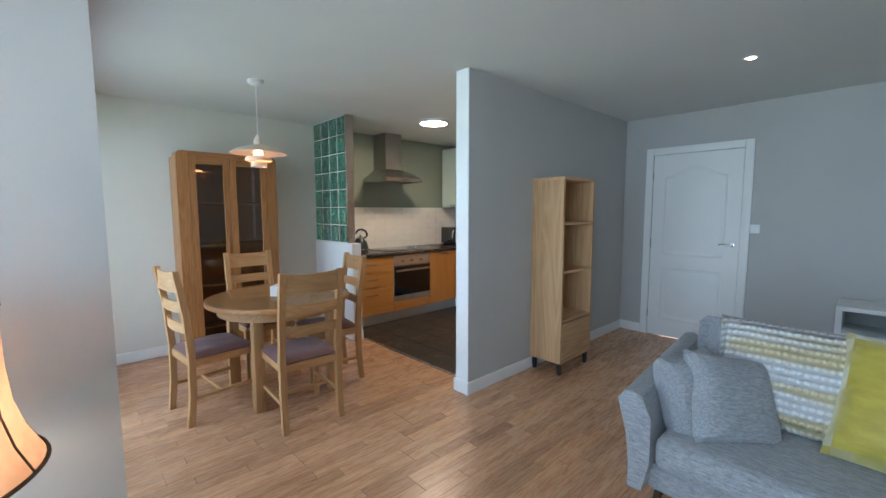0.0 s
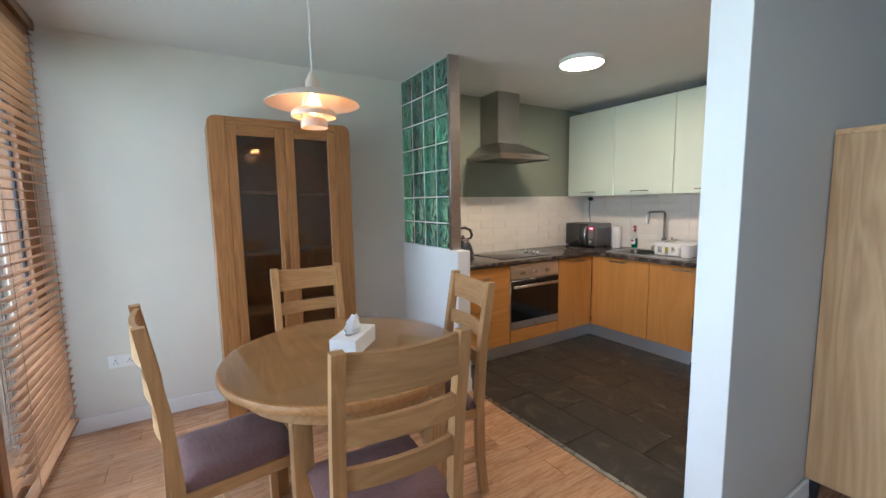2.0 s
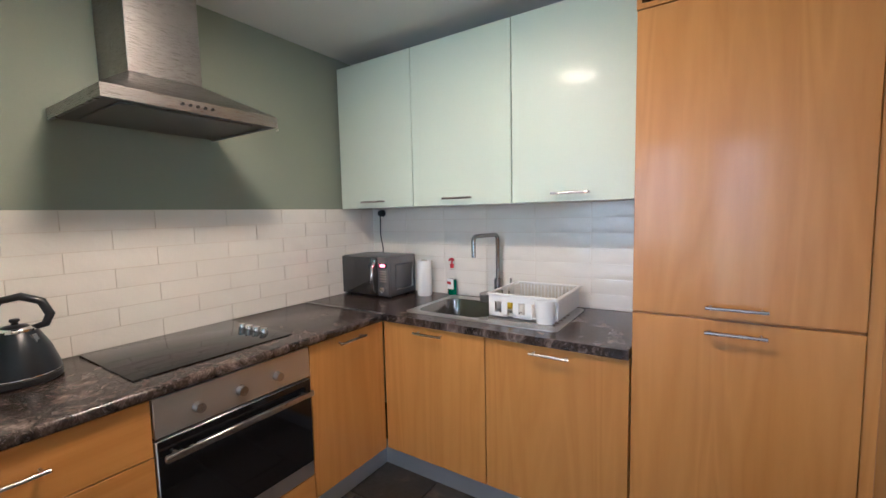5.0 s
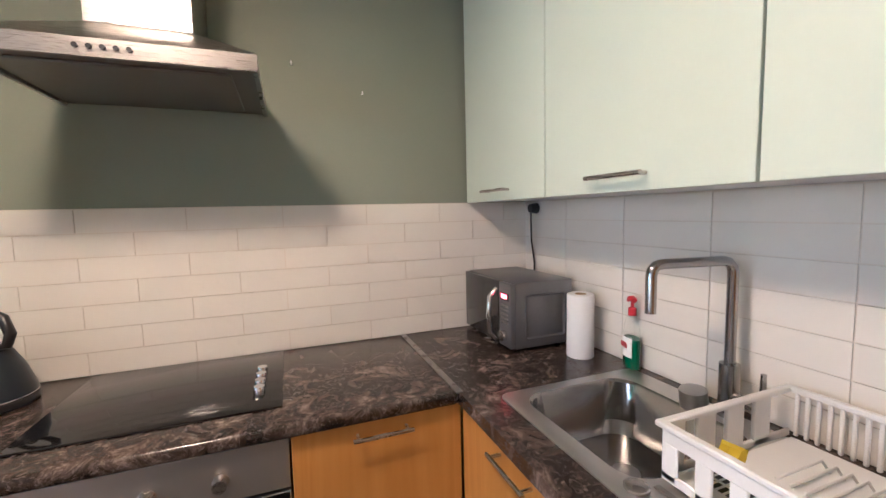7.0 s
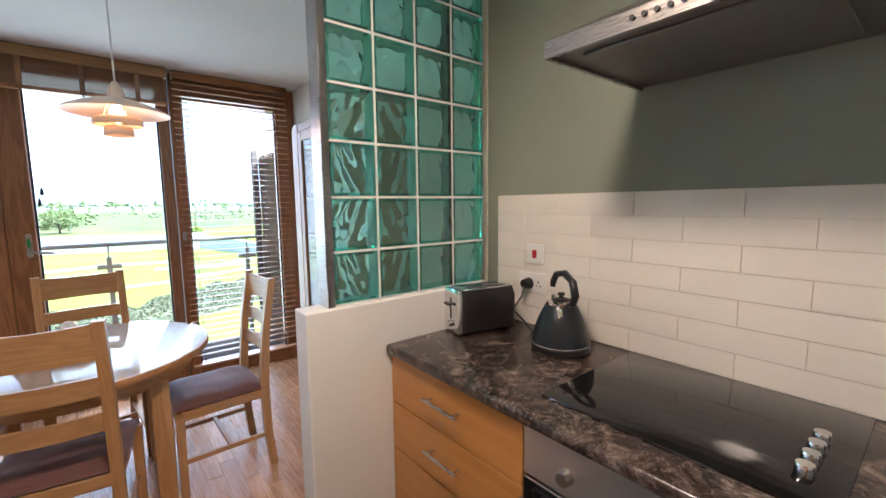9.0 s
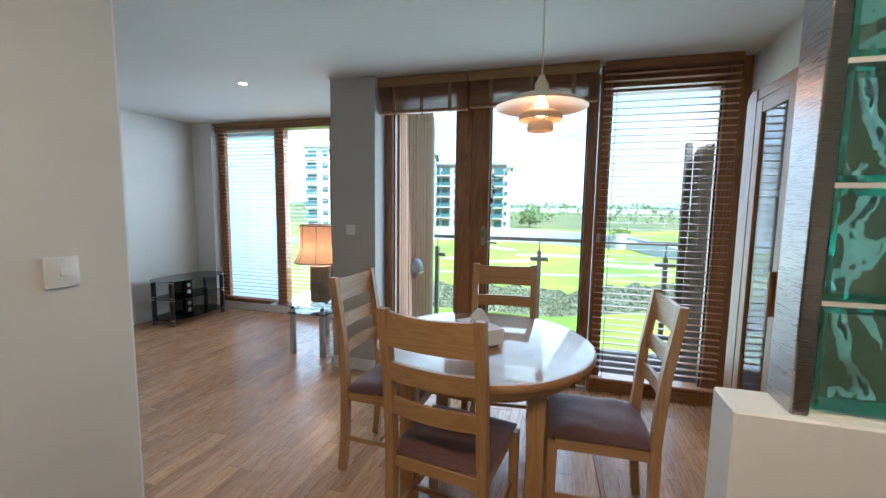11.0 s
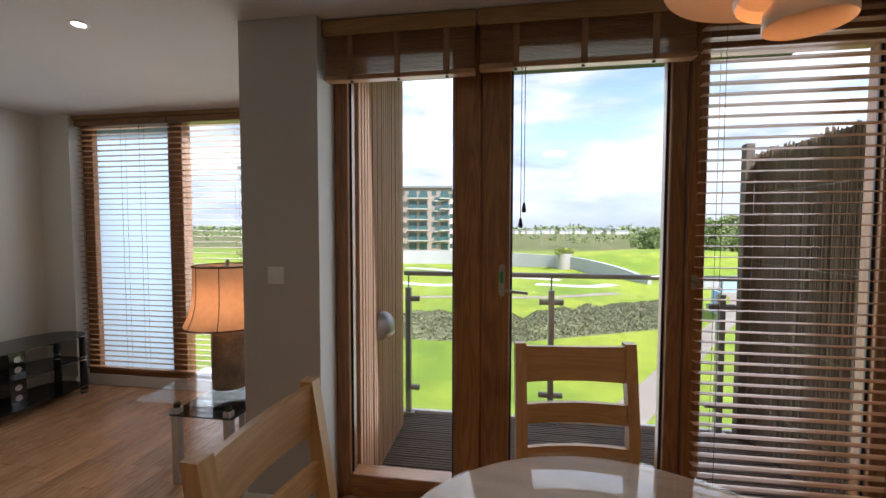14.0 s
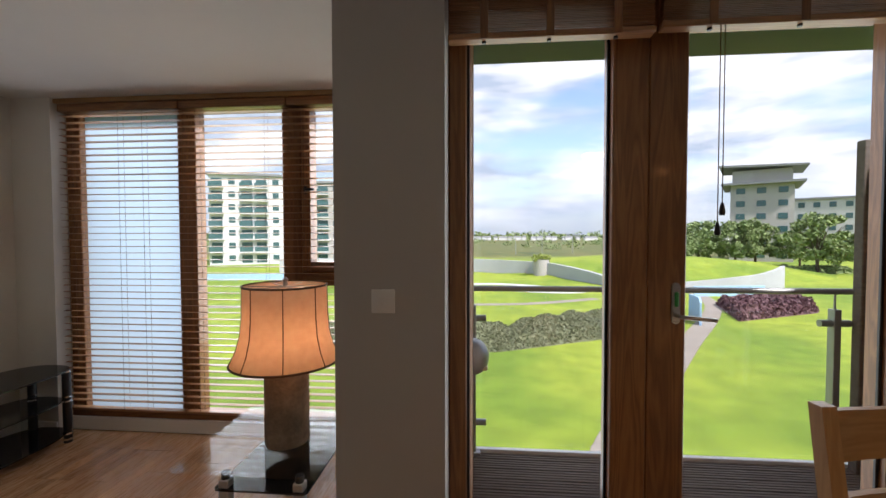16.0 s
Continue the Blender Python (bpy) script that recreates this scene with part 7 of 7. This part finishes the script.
# ---- floor strips, tiles and glass blocks ----
random.seed(21)
SW, GAP = 0.078, 0.0004
strip_lengths = (0.36, 0.48, 0.6, 0.72)
strip_mesh = {}
for L in strip_lengths:
    strip_mesh[L] = mesh_of("floor_strip", B((-SW / 2 + GAP, 0.001, -0.008), (SW / 2 - GAP, L - 0.001, 0.0), 0.0008), M["strip"], False)
floor_ob = bpy.data.objects["floor"]
rest = bmesh.new()
made = 0
nearest = lambda x, y: -3.3 < x < 0.2 and 0.3 < y < 2.4
k = 0
x = -4.54
while x < 1.36:
    y = LY + 0.06 - random.choice((0.0, 0.12, 0.24, 0.36))
    while y < 5.06:
        L = random.choice(strip_lengths)
        lo, hi = max(y, LY + 0.06 if x > PX1 else (PY if x > PX0 else 0.05)), min(y + L, 5.055 if x > DIV1 else 2.545)
        if hi - lo > 0.02:
            if made < 300 and nearest(x, y + L / 2) and lo == y and hi == y + L:
                piece("floor_strip", strip_mesh[L], floor_ob, pose(x, y, 0))
                made += 1
            else:
                a, b = x - SW / 2 + GAP, x + SW / 2 - GAP
                vs = [rest.verts.new(p) for p in ((a, lo + 0.001, 0), (b, lo + 0.001, 0), (b, hi - 0.001, 0), (a, hi - 0.001, 0), (a, lo + 0.001, -0.008), (b, lo + 0.001, -0.008), (b, hi - 0.001, -0.008), (a, hi - 0.001, -0.008))]
                for f in ((0, 1, 2, 3), (4, 5, 1, 0), (5, 6, 2, 1), (6, 7, 3, 2), (7, 4, 0, 3)):
                    rest.faces.new([vs[i] for i in f])
        y += L
    x += SW
tagged(part("floor_strips", rest, M["strip"], floor_ob, smooth=False), kind="stuff")

kf = bpy.data.objects["kitchen_floor"]
TW, TD = 0.6, 0.3
for i in range(6):
    for j in range(9):
        x0, y0 = -4.62 + i * TW - (TW / 2 if j % 2 else 0), 2.58 + j * TD
        x1, y1 = min(x0 + TW, DIV0), min(y0 + TD, 4.86)
        x0 = max(x0, -4.62)
        if x1 - x0 > 0.03 and y1 - y0 > 0.03:
            t_ = part("floor_tile", B((x0 + 0.002, y0 + 0.002, -0.008), (x1 - 0.002, y1 - 0.002, random.uniform(-0.0005, 0.0008)), 0.002), M["slate"], kf)

# wall tiles
wc, wsk = bpy.data.objects["wall_cooker"], bpy.data.objects["wall_sink"]
part("tile_bed", B((KX, 2.537, WZ), (KX + 0.0055, NY, 1.468)), M["grout"], wc)
part("tile_bed", B((KX + 0.0055, NY - 0.0055, WZ), (-2.785, NY, 1.468)), M["grout"], wsk)
RH_, TL = 0.0818, 0.325
def wavy(lx, lz, seed):
    """A glazed tile with a gently uneven face, in x and z, its face towards -y."""
    bm = bmesh.new()
    nx, nz = 8, 3
    g_ = []
    for i in range(nx + 1):
        row = []
        for j in range(nz + 1):
            u, v = i / nx, j / nz
            inside = 0 < i < nx and 0 < j < nz
            y = -0.008 + (0.0055 * noise.noise((u * 3 + seed * 7, v * 2, seed)) if inside else 0.0012)
            row.append(bm.verts.new((u * lx, y, v * lz)))
        g_.append(row)
    for i in range(nx):
        for j in range(nz):
            bm.faces.new((g_[i][j], g_[i + 1][j], g_[i + 1][j + 1], g_[i][j + 1]))
    rim = [g_[i][0] for i in range(nx + 1)] + [g_[nx][j] for j in range(1, nz + 1)] + [g_[i][nz] for i in range(nx - 1, -1, -1)] + [g_[0][j] for j in range(nz - 1, 0, -1)]
    back = [bm.verts.new((v.co.x, 0, v.co.z)) for v in rim]
    for i in range(len(rim)):
        bm.faces.new((rim[i], back[i], back[(i + 1) % len(rim)], rim[(i + 1) % len(rim)]))
    return mesh_of("tile", bm, M["tile"])

TL_N = 0.312
full = [wavy(TL - 0.0035, RH_ - 0.0035, s) for s in range(8)]
full_n = [wavy(TL_N - 0.004, RH_ - 0.0035, 30 + s) for s in range(8)]
for r in range(7):
    z = WZ + 0.002 + r * RH_
    y = 2.537 - (TL / 2 if r % 2 else 0)
    while y < NY - 0.01:
        y0, y1 = max(y, 2.537), min(y + TL, NY - 0.005)
        if y1 - y0 > 0.02:
            me = random.choice(full) if y1 - y0 > TL - 0.001 else wavy(y1 - y0 - 0.003, RH_ - 0.0022, 9 + r)
            piece("tile", me, wc, pose(KX + 0.003, y0, z, 0, 0, 90))
        y += TL
    x = KX + 0.01
    while x < -2.79:
        x1 = min(x + TL_N, -2.786)
        if x1 - x > 0.02:
            me = random.choice(full_n) if x1 - x > TL_N - 0.001 else wavy(x1 - x - 0.003, RH_ - 0.0022, 19 + r)
            piece("tile", me, wsk, pose(x, NY - 0.003, z))
        x += TL_N

# glass block panel
gb = thing("glass_block_panel", (0, 2.478, HWZ), "green glass block screen in a steel end channel", "glass blocks")
GX0, GX1, GZ = WX + 0.004, -3.808, H - HWZ - 0.002
nc, nr = 4, 7
pw, ph = (GX1 - GX0) / nc, GZ / nr
bw, bh, rim_t = pw - 0.009, ph - 0.009, 0.013


def glass_block(seed):
    """A pressed glass block: two rippled faces on a thick green rim, hollow between."""
    bm = bmesh.new()
    for s in (-1, 1):
        n = 14
        outer, inner = [], []
        for i in range(n + 1):
            ro, ri = [], []
            for j in range(n + 1):
                x, z = -bw / 2 + bw * i / n, -bh / 2 + bh * j / n
                edge = i in (0, n) or j in (0, n)
                ro.append(bm.verts.new((x, s * (0.034 if edge else 0.038), z)))
                dip = 0 if edge else 0.011 * noise.noise((x * 26 + s * 2, z * 26 + x * 18, seed))
                ri.append(bm.verts.new((x, s * (0.026 + dip), z)))
            outer.append(ro)
            inner.append(ri)
        for g in (outer, inner):
            for i in range(n):
                for j in range(n):
                    q = (g[i][j], g[i + 1][j], g[i + 1][j + 1], g[i][j + 1])
                    bm.faces.new(q if (g is outer) == (s < 0) else q[::-1])
        for i in range(n):
            for g0, g1, h0, h1 in ((outer[i][0], outer[i + 1][0], inner[i][0], inner[i + 1][0]), (outer[i + 1][n], outer[i][n], inner[i + 1][n], inner[i][n]), (outer[0][i + 1], outer[0][i], inner[0][i + 1], inner[0][i]), (outer[n][i], outer[n][i + 1], inner[n][i], inner[n][i + 1])):
                bm.faces.new((g0, h0, h1, g1) if s < 0 else (g0, g1, h1, h0))
    clear = len(bm.faces)
    x, z = bw / 2, bh / 2
    for lo, hi in (((-x, -0.025, -z), (-x + rim_t, 0.025, z)), ((x - rim_t, -0.025, -z), (x, 0.025, z)), ((-x + rim_t, -0.025, -z), (x - rim_t, 0.025, -z + rim_t)), ((-x + rim_t, -0.025, z - rim_t), (x - rim_t, 0.025, z))):
        box(bm, lo, hi)
    for f in bm.faces[:][clear:]:
        f.material_index = 1
    me = bpy.data.meshes.new("glass_block")
    bm.to_mesh(me)
    bm.free()
    me.materials.append(M["block"])
    me.materials.append(M["block_rim"])
    me.polygons.foreach_set("use_smooth", [True] * len(me.polygons))
    me.set_sharp_from_angle(angle=radians(50))
    return me


block_mesh = glass_block(3.0)
for i in range(nc):
    for j in range(nr):
        piece("glass_block", block_mesh, gb, pose(GX0 + pw * (i + 0.5), 0, ph * (j + 0.5), 0, 0, 180 * ((i + j) % 2)))
bm = bmesh.new()
for i in range(1, nc):
    box(bm, (GX0 + pw * i - 0.0045, -0.034, 0), (GX0 + pw * i + 0.0045, 0.034, GZ))
for j in range(nr + 1):
    z = min(max(ph * j, 0.004), GZ - 0.004)
    box(bm, (GX0, -0.0335, z - (0.0045 if j else 0.004)), (GX1, 0.0335, z + (0.0045 if j < nr else 0.004)))
tagged(part("mortar", bm, M["mortar"], gb, smooth=False), kind="stuff")
part("end_channel", B((GX1, -0.044, 0), (GX1 + 0.03, 0.044, GZ), 0.003), M["steel"], gb, "brushed steel end channel")
